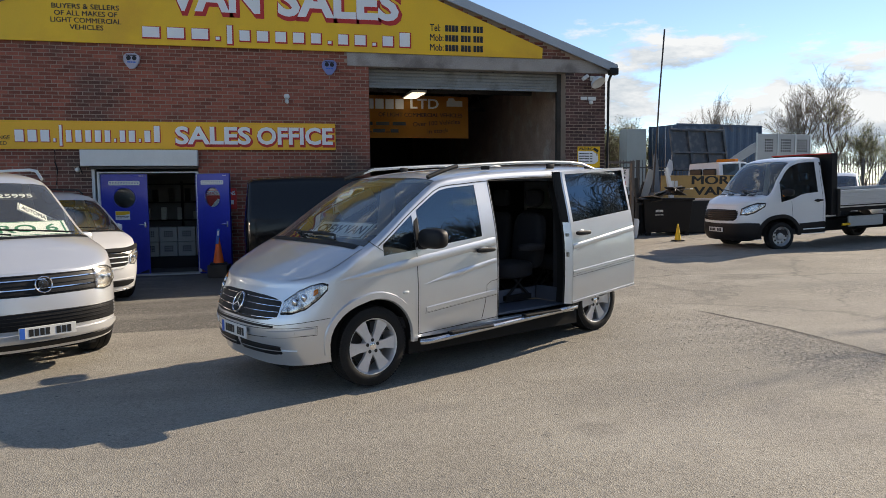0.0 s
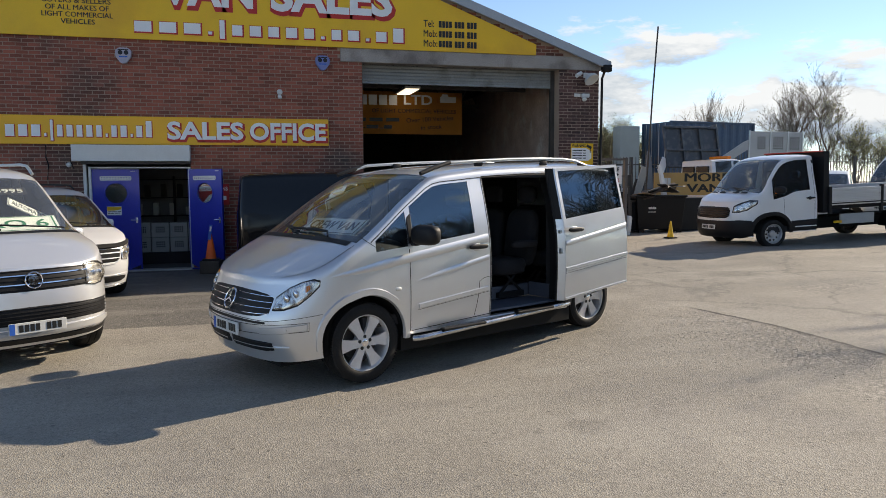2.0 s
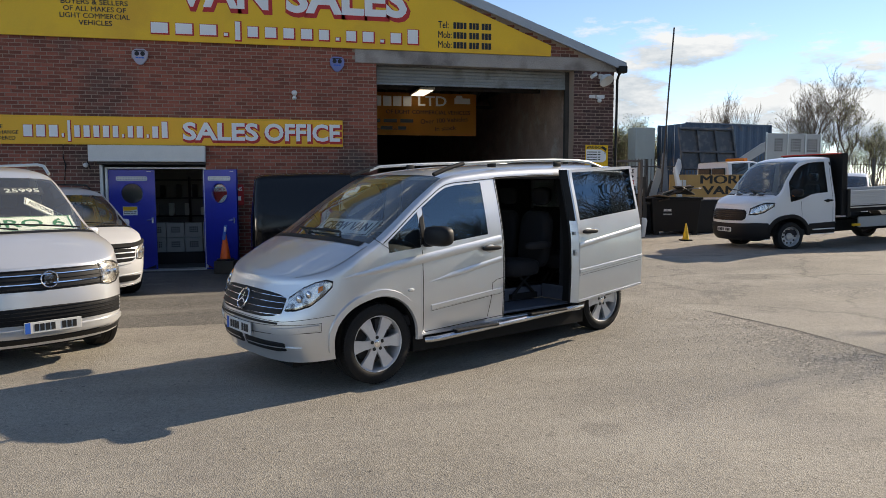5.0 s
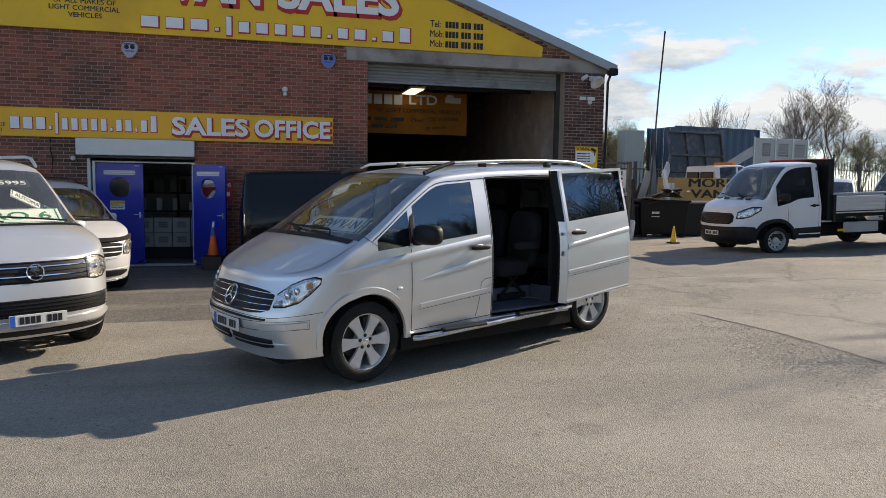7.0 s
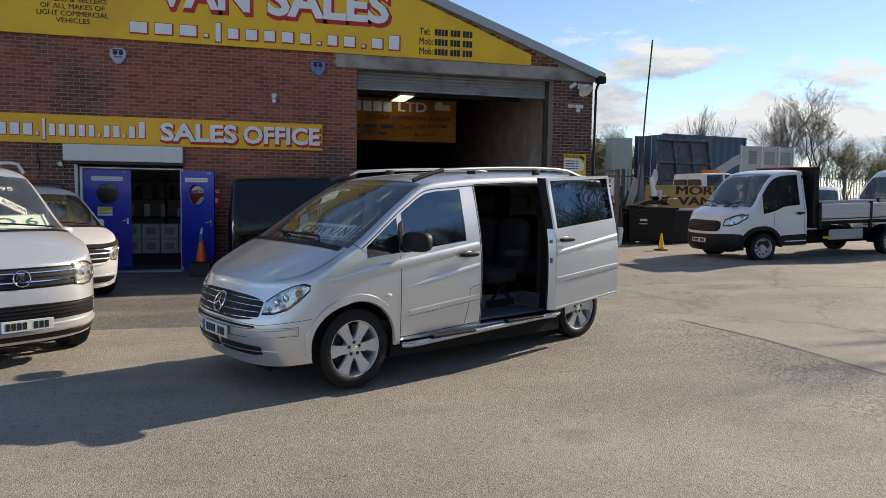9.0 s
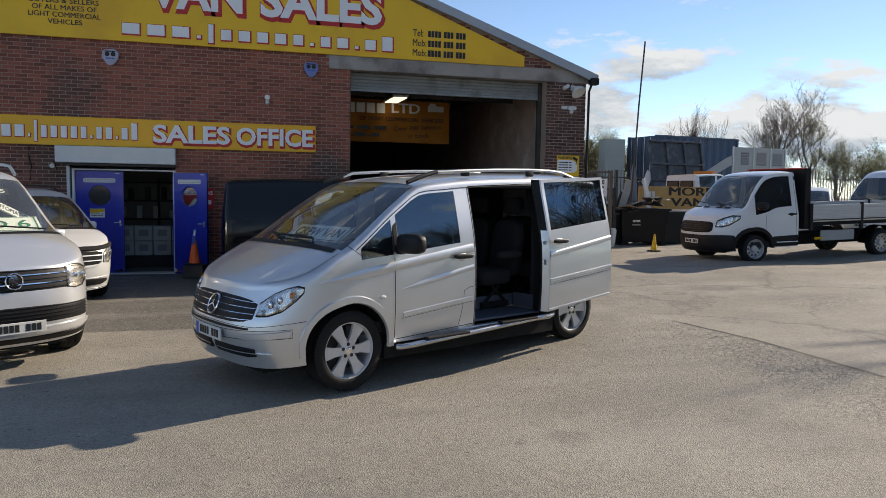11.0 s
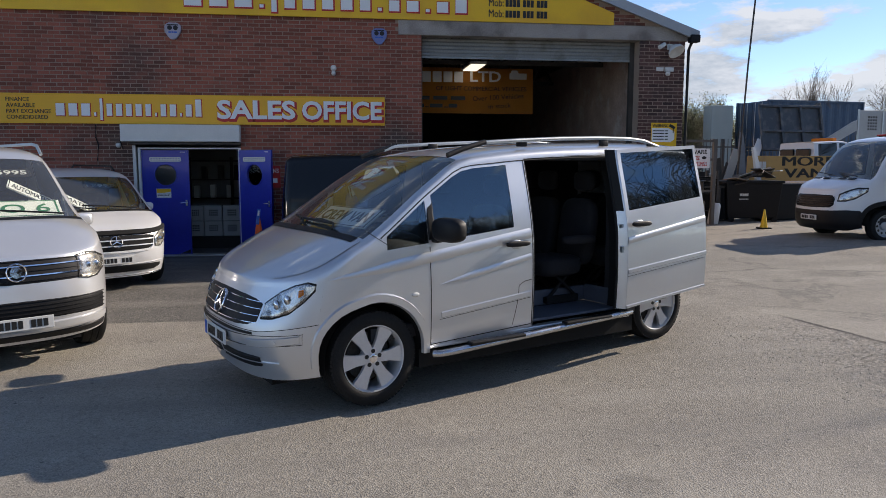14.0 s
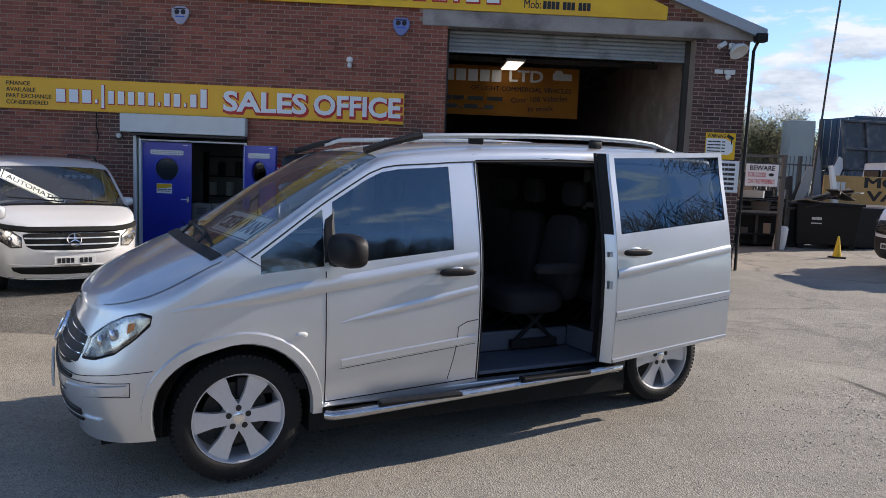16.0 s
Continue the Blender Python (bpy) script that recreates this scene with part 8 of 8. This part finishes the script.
# amber sign on posts
ys2 = thing("yard_sign", "tan yard sign with large dark lettering", "sign", at(14.05, 20.9, G + 0.04))
bm = bmesh.new()
box(bm, 0.0, 3.4, -0.02, 0.02, 1.12, 1.90, 0.004)
part("panel", bm, "tan_board", ys2)
letters(ys2, "MORE", 1.80, 0.29, 0.03, 0.004, "black", at(1.16, -0.026, 1.59))
letters(ys2, "VANS", 1.70, 0.29, 0.03, 0.004, "black", at(1.24, -0.026, 1.22))
bar_row(ys2, (1, 1), 0.26, 0.22, 0.003, "offwhite", at(0.36, -0.026, 1.50))
bm = bmesh.new()
for x in (0.1, 3.3):
    box(bm, x - 0.04, x + 0.04, 0.025, 0.10, 0.0, 1.9)
part("post", bm, "fence", ys2)

# ---- tippers, container ----
pk = Body(half=0.95, start=0.05, tail=-2.1,
          nose=[(0.25, 0.85), (0.5, 0.93), (0.9, 0.9), (1.2, 0.78), (1.4, 0.7)],
          top=[(-2.1, 2.31), (-0.8, 2.37), (-0.5, 2.29), (0.28, 1.42), (0.36, 1.36), (0.65, 1.25), (0.8, 1.15), (0.95, 1.1)],
          drop=[(-2.1, 0.05), (-0.6, 0.05), (-0.3, 0.06), (0.95, 0.05)], sill=[(-2.1, 0.45), (0.4, 0.36), (0.95, 0.3)],
          belt=[(-2.1, 1.5), (-0.6, 1.45), (0.1, 1.25), (0.9, 0.95)],
          tumble=[(0.2, 0.97), (0.6, 1.0), (1.2, 1.0), (1.6, 0.95), (2.3, 0.86)], arches=[(0.0, 0.40, 0.43)], p=3.0, n=3.2, bow=0.1, rear_round=0.08)
tip = thing("tipper_truck", "white double-cab tipper truck with a dark raised bed", "truck", pose(19.75, 24.3, 0.30, 0, 0, 8))
pk.build(tip, "van_white", [("front_door", -0.95, 0.0, "lr"), ("rear_door", -1.85, -1.05, "lr")], (-0.5, 0.27), glass_side="black_glass", glass_doors="black_glass")
bm = bmesh.new()
box(bm, -5.0, 0.4, -0.4, 0.4, 0.45, 0.75)
part("chassis", bm, "under", tip)
for s in (1, -1):
    wheel(tip, 0, s * 0.84, 0.36, 0.24, 0.22, "steel", s)
    wheel(tip, -3.6, s * 0.84, 0.36, 0.24, 0.22, "steel", s)
for y0 in (-0.72, 0.06):
    bm = bmesh.new()
    box(bm, -2.115, -2.03, y0, y0 + 0.66, 1.66, 2.08, 0.03)
    part("rear_window", bm, "black_paint", tip, "dark rear cab window")
bm = bmesh.new()
box(bm, -0.95, -0.75, -0.5, 0.5, 2.36, 2.48, 0.03)
part("beacon", bm, "amber", tip, "amber beacon bar")
bed = thing("tipper_bed", "dark grey ribbed tipper bed raised at an angle", "truck bed", pose(18.72, 25.7, 2.35, -12, 0, 6))
bm = bmesh.new()
box(bm, -1.35, 1.35, -0.03, 0.03, 0.0, 1.75, 0.01)
part("floor", bm, "tipper", bed)
for x in (-1.35, -0.45, 0.45, 1.35):
    bm = bmesh.new()
    box(bm, x - 0.05, x + 0.05, -0.12, -0.03, 0.0, 1.78, 0.008)
    part("rib", bm, "tipper", bed)
for z in (0.04, 0.75, 1.72):
    bm = bmesh.new()
    box(bm, -1.35, 1.35, -0.14, -0.03, z - 0.04, z + 0.04, 0.008)
    part("rail", bm, "tipper", bed)
bm = bmesh.new()
box(bm, 1.34, 1.40, -0.1, 2.2, -0.7, 1.9, 0.01)
box(bm, -1.3, 1.4, -0.1, 1.2, -0.62, -0.5, 0.01)
part("side_board", bm, "tipper", bed)
bm = bmesh.new()
box(bm, -1.2, 1.2, 0.4, 1.8, -2.05, -0.6)
part("subframe", bm, "under", bed)
bm = bmesh.new()
box(bm, -1.55, -1.25, -0.05, 0.0, -1.0, -0.35, 0.005, m=Matrix.Rotation(radians(30), 4, "Y"))
part("tail_flap", bm, "offwhite", bed)
cg = thing("caged_tipper", "grey tipper bed with perforated high sides", "truck bed", pose(22.42, 26.6, 0.30, 0, 0, 6))
bm = bmesh.new()
box(bm, -0.4, 2.6, -0.03, 0.03, 1.9, 3.68, 0.01)
box(bm, -0.4, 2.6, 0.0, 2.0, 1.2, 1.9, 0.02)
part("side_panel", bm, "grey_panel", cg)
bm = bmesh.new()
for p0 in (0.05, 0.95, 1.9):
    for i in range(5):
        for j in range(5):
            if p0 > 0.5 or i < 4:
                box(bm, p0 + i * 0.12, p0 + 0.07 + i * 0.12, -0.036, -0.03, 2.9 + j * 0.12, 2.97 + j * 0.12)
tagged(part("hole", bm, "seal", cg), kind="stuff")
for x in (-0.42, 0.75, 1.75, 2.62):
    bm = bmesh.new()
    box(bm, x - 0.03, x + 0.03, -0.07, -0.02, 1.9, 3.72, 0.006)
    part("post", bm, "galv", cg)
bm = bmesh.new()
box(bm, -0.3, 2.5, 0.2, 1.8, 0.0, 1.2)
part("subframe", bm, "under", cg)
bm = bmesh.new()
prism(bm, [(-2.2, 2.0), (-0.42, 2.9), (-0.42, 3.3), (-0.7, 3.2), (-2.5, 2.2)], -0.03, 0.03)
bmesh.ops.recalc_face_normals(bm, faces=bm.faces)
part("lowered_flap", bm, "grey_panel", cg)


def container(name, label, m, L, W, H, paint):
    t = thing(name, label, "container", m, "stacked containers")
    bm = bmesh.new()
    n = int(L / 0.14)
    for s in (0, W):
        row = []
        for k in range(n + 1):
            off = (0.0, 0.035, 0.035, 0.0)[k % 4] * (1 if s == 0 else -1)
            row.append([bm.verts.new((k * L / n, s + off, z)) for z in (0.12, H - 0.1)])
        for a, c in zip(row, row[1:]):
            bm.faces.new((a[0], c[0], c[1], a[1]))
    part("corrugated_side", bm, paint, t)
    bm = bmesh.new()
    box(bm, 0.02, L - 0.02, 0.02, W - 0.02, H - 0.12, H - 0.04)
    box(bm, 0.02, L - 0.02, 0.02, W - 0.02, 0.02, 0.14)
    for x in (0.0, L):
        for y in (0.0, W):
            box(bm, x - 0.06, x + 0.06, y - 0.06, y + 0.06, 0.0, H, 0.01)
    for y in (0.0, W):
        box(bm, 0, L, y - 0.04, y + 0.04, H - 0.1, H)
        box(bm, 0, L, y - 0.04, y + 0.04, 0.0, 0.14)
    part("frame", bm, paint, t)
    for k in range(2):
        bm = bmesh.new()
        box(bm, -0.04, 0.0, 0.08 + k * (W - 0.14) / 2, 0.04 + (k + 1) * (W - 0.14) / 2, 0.12, H - 0.12, 0.01)
        d = part("door", bm, paint, t)
        bm = bmesh.new()
        for q in (0.3, 0.75):
            y = 0.08 + (k + q) * (W - 0.14) / 2
            tube(bm, (-0.06, y, 0.1), (-0.06, y, H - 0.1), 0.02, n=6)
        part("lock_rod", bm, "galv", d)
    return t


cn = container("container", "dark blue corrugated shipping container", pose(23.6, 35.4, 0.0, 0, 0, 8), 6.06, 2.44, 2.59, "container")
copy_thing(cn, pose(23.6, 35.4, 2.60, 0, 0, 8))
cab = thing("site_cabin", "pale green-white steel cabin beyond the gate", "cabin", pose(20.9, 36.2, 0, 0, 0, 0))
bm = bmesh.new()
box(bm, 0.0, 1.22, 0.0, 0.9, 0.0, 4.93, 0.03)
part("body", bm, "cabin", cab)
for z in (3.2, 4.1):
    bm = bmesh.new()
    box(bm, 0.1, 1.15, -0.02, 0.01, z - 0.03, z + 0.03)
    part("rib", bm, "cabin", cab)

# ---- fence ----
fn = thing("palisade_fence", "dark steel palisade fence behind the yard", "fence", at(0, 0, 0))
rnd = random.Random(8)
bm = bmesh.new()
box(bm, -0.035, 0.035, -0.01, 0.01, 0.0, 2.3)
for v in bm.verts:
    if v.co.z > 2:
        v.co.x *= 0.3
pale_mesh = bpy.data.meshes.new("pale")
bm.to_mesh(pale_mesh)
bm.free()
pale_mesh.materials.append(M["fence"])
for k in range(150):
    t0 = k / 149
    ob = new("pale", pale_mesh)
    ob.parent = fn
    ob.matrix_basis = at(25.0 + 28.0 * t0, 31.3 + 0.7 * t0, 0.9)
bm = bmesh.new()
for z in (1.3, 2.8):
    tube(bm, (25, 31.33, z), (53, 32.03, z), 0.03, n=6)
part("rail", bm, "fence", fn)
for k in range(4, 14):
    bm = bmesh.new()
    box(bm, 14.9 + 2.92 * k, 15.0 + 2.92 * k, 31.03 + 0.077 * k, 31.13 + 0.077 * k, 0.0, 3.1)
    part("post", bm, "fence", fn)
bk = thing("earth_bank", "grassy bank under the far fence", "bank", at(0, 0, 0), kind="structure")
bm = bmesh.new()
n = 60
rows = []
for i in range(n + 1):
    x = -60 + 200 * i / n
    rows.append([bm.verts.new((x, y, z + 0.15 * noise.noise((x * 0.3, y, 0)))) for y, z in ((39.0, -0.2), (41.0, 0.9), (46.0, 1.4), (70.0, 1.2))])
for a, c in zip(rows, rows[1:]):
    for k in range(3):
        bm.faces.new((a[k], c[k], c[k + 1], a[k + 1]))
part("grass", bm, "field", bk, smooth=True)

hs = thing("far_house", "dark-roofed house far beyond the trees", "house", pose(68, 52, 0, 0, 0, 20))
bm = bmesh.new()
box(bm, 0, 12, 0, 8, 0, 4.6)
part("wall", bm, "brick", hs)
bm = bmesh.new()
prism(bm, [(-0.4, 4.5), (12.4, 4.5), (6, 7.9)], -0.4, 8.4)
bmesh.ops.recalc_face_normals(bm, faces=bm.faces)
part("roof", bm, "roof_tile", hs)


ft = thing("palisade_fence", "dark steel palisade fence seen through the gate", "fence", at(0, 0, 0))
for k in range(70):
    ob = new("pale", pale_mesh)
    ob.parent = ft
    ob.matrix_basis = at(12.5 + 0.165 * k, 30.0, 0.66)
for z in (1.1, 2.6):
    bm = bmesh.new()
    box(bm, 12.4, 24.2, 30.012, 30.05, z - 0.03, z + 0.03)
    part("rail", bm, "fence", ft)
for k in range(5):
    bm = bmesh.new()
    box(bm, 12.5 + 2.85 * k, 12.6 + 2.85 * k, 30.05, 30.15, 0.0, 2.95)
    part("post", bm, "fence", ft)


# ---- trees ----
def tree(name, label, base, height, seed, spread=0.55, leaves=0, leaf_mat="leaf", levels=5, trunk_r=0.16, stems=1, leaf_size=0.10, dense=0):
    rnd = random.Random(seed)
    t = thing(name, label, "tree", at(*base), "bare trees")
    trunk, twigs = bmesh.new(), bmesh.new()
    tips = []

    def limb(p, d, length, r, level):
        n = 4 if level < 3 else 3
        pts = [p]
        q = p
        for k in range(n):
            d = (d + Vector((rnd.gauss(0, 0.14), rnd.gauss(0, 0.14), rnd.gauss(0.05, 0.08)))).normalized()
            q = q + d * length / n
            pts.append(q)
        sides = 7 if level == 0 else 5 if level < 3 else 3
        bm = trunk if level < 2 else twigs
        prev = None
        for k, c in enumerate(pts):
            rr = r * (1 - 0.55 * k / n)
            dd = (pts[min(k + 1, n)] - pts[max(k - 1, 0)]).normalized()
            qm = dd.to_track_quat("Z", "Y").to_matrix()
            ring = [bm.verts.new(c + qm @ Vector((rr * math.cos(2 * math.pi * j / sides), rr * math.sin(2 * math.pi * j / sides), 0))) for j in range(sides)]
            if prev:
                for j in range(sides):
                    bm.faces.new((prev[j], prev[(j + 1) % sides], ring[(j + 1) % sides], ring[j]))
            prev = ring
        if level >= levels - 1:
            tips.extend(pts[1:])
            return
        kids = rnd.randint(3, 5) + dense if level < 2 else rnd.randint(3, 4) + dense
        for k in range(kids):
            f = 0.35 + 0.65 * (k + rnd.random() * 0.6) / kids
            i = min(int(f * n), n - 1)
            c = pts[i].lerp(pts[i + 1], f * n - i) if f * n - i <= 1 else pts[-1]
            side = Vector((rnd.gauss(0, 1), rnd.gauss(0, 1), rnd.gauss(0, 0.4))).normalized()
            nd = (d * (1 - spread) + side * spread + Vector((0, 0, 0.22))).normalized()
            limb(c, nd, length * rnd.uniform(0.48, 0.72), max(r * 0.48, 0.006), level + 1)

    for s in range(stems):
        d = Vector((rnd.gauss(0, 0.10 if stems == 1 else 0.3), rnd.gauss(0, 0.10 if stems == 1 else 0.3), 1)).normalized()
        limb(Vector((rnd.uniform(-0.2, 0.2) * (stems > 1) * 3, rnd.uniform(-0.2, 0.2) * (stems > 1) * 3, -0.1)), d, height * 0.5, trunk_r, 0)
    part("trunk", trunk, "bark", t, smooth=True)
    tagged(part("branchwork", twigs, "bark", t), "fine bare twigs", kind="stuff")
    if leaves:
        vs, fs = [], []
        for k in range(leaves):
            c = rnd.choice(tips) + Vector((rnd.gauss(0, 0.12), rnd.gauss(0, 0.12), rnd.gauss(0, 0.12)))
            a = Vector((rnd.gauss(0, 1), rnd.gauss(0, 1), rnd.gauss(0, 1))).normalized() * leaf_size * rnd.uniform(0.5, 1.1)
            o = a.orthogonal().normalized() * leaf_size * 0.4
            b0 = len(vs)
            vs += [c - a * 0.5, c + o, c + a * 0.5, c - o]
            fs.append((b0, b0 + 1, b0 + 2, b0 + 3))
        me = bpy.data.meshes.new("crown")
        me.from_pydata([tuple(v) for v in vs], [], fs)
        me.materials.append(M[leaf_mat])
        ob = new("crown", me)
        ob.parent = t
        tagged(ob, "sparse young leaves", kind="stuff")
    return t


tree("bare_tree", "tall bare tree with fine upright twigs behind the yard", (34.2, 38.5, 0), 8.6, 3, 0.5, levels=6, trunk_r=0.10, dense=1)
tree("bare_tree", "bare tree with a few young leaves behind the fence", (37.2, 39.5, 0), 8.6, 5, 0.5, leaves=2500, levels=6, trunk_r=0.11, dense=1)
tree("bare_tree", "slim bare tree behind the container", (30.8, 42.0, 0), 7.6, 9, 0.25, levels=5, trunk_r=0.05, stems=5, dense=1)
for k, (x, y, h) in enumerate(((19.2, 41.0, 6.6), (17.6, 42.0, 6.2), (40.5, 40.5, 6.4), (43.5, 40.0, 5.6), (47.5, 42.0, 6.0), (52.0, 43.0, 6.5), (35.4, 41.0, 5.6), (31.5, 41.5, 5.4))):
    tree("leafing_bush", "bush coming into thin spring leaf", (x, y, 0), h, 30 + k, 0.45, leaves=11000, leaf_mat="leaf", levels=5, trunk_r=0.05, stems=7, leaf_size=0.09)
for k, (x, y, h) in enumerate(((20.4, 39.0, 5.6), (22.3, 40.5, 6.2), (24.0, 41.5, 5.6))):
    tree("leafing_bush", "dense bush coming into pale spring leaf", (x, y, 0), h, 130 + k, 0.5, leaves=16000, leaf_mat="leaf", levels=5, trunk_r=0.05, stems=9, leaf_size=0.10, dense=1)
# trees behind the camera, seen in glass and paint
for k, (x, y, h) in enumerate(((-10, -18, 8.5), (-5, -20, 10.5), (0.5, -18, 9.5), (5.5, -20, 10.0), (10, -18, 9.0), (14, -20, 10.0), (19, -18, 9.5), (25, -20, 9.0))):
    tree("bare_tree", "bare tree across the road from the yard", (x, y, 0), h, 60 + k, 0.55, leaves=500, leaf_mat="hedge_leaf", levels=6, trunk_r=0.14)
for k, (x, y, h) in enumerate(((37, -6, 9.4), (38.5, 2, 9.8))):
    tree("bare_tree", "bare many-branched tree at the roadside of the yard", (x, y, 0), h, 90 + k, 0.6, levels=6, trunk_r=0.15, dense=1)
rnd = random.Random(41)
vs, fs = [], []
for k in range(150):      # slender upright stems, each with forking twigs
    x, y = rnd.uniform(25, 34), rnd.uniform(-22, 10)
    h = rnd.uniform(8.6, 11.2)
    todo = [(Vector((x, y, 0)), Vector((rnd.gauss(0, 0.12), rnd.gauss(0, 0.12), 1)).normalized(), h * 0.42, 0.085, 0)]
    while todo:
        p, d, length, r, level = todo.pop()
        q = p + d * length
        o = d.orthogonal().normalized()
        e = d.cross(o)
        b0 = len(vs)
        for c, rr in ((p, r), (q, r * 0.55)):
            vs += [tuple(c + o * rr), tuple(c - o * rr * 0.5 + e * rr * 0.87), tuple(c - o * rr * 0.5 - e * rr * 0.87)]
        fs += [(b0 + j, b0 + (j + 1) % 3, b0 + 3 + (j + 1) % 3, b0 + 3 + j) for j in range(3)]
        if level < 4:
            for j in range(3 if level < 3 else 4):
                nd = (d + Vector((rnd.gauss(0, 0.5), rnd.gauss(0, 0.5), rnd.uniform(0.0, 0.3)))).normalized()
                todo.append((p.lerp(q, rnd.uniform(0.5, 1.0)), nd, length * rnd.uniform(0.55, 0.8), max(r * 0.52, 0.019), level + 1))
me = bpy.data.meshes.new("roadside_thicket")
me.from_pydata(vs, [], fs)
me.materials.append(M["bark"])
tagged(new("roadside_thicket", me), "thicket of bare upright stems along the roadside", "thicket", kind="stuff")
hd = thing("hedge", "dark clipped hedge along the road", "hedge", at(0, -19.0, 0))
rnd = random.Random(4)
vs, fs = [], []
for k in range(16000):
    c = Vector((rnd.uniform(-22, 34), rnd.gauss(0, 0.5), abs(rnd.gauss(0.9, 0.7))))
    a = Vector((rnd.gauss(0, 1), rnd.gauss(0, 1), rnd.gauss(0, 1))).normalized() * 0.22
    o = a.orthogonal().normalized() * 0.10
    b0 = len(vs)
    vs += [tuple(c - a * 0.5), tuple(c + o), tuple(c + a * 0.5), tuple(c - o)]
    fs.append((b0, b0 + 1, b0 + 2, b0 + 3))
me = bpy.data.meshes.new("leaves")
me.from_pydata(vs, [], fs)
me.materials.append(M["hedge_leaf"])
ob = new("leaves", me)
ob.parent = hd
tagged(ob, kind="stuff")

# ---- single bricks of the front wall, the stretch seen nearest ----
for x, z, dy in pieces:
    ob = new("brick", brick_mesh)
    ob.parent = building
    ob.matrix_basis = at(x, FY + dy, z)
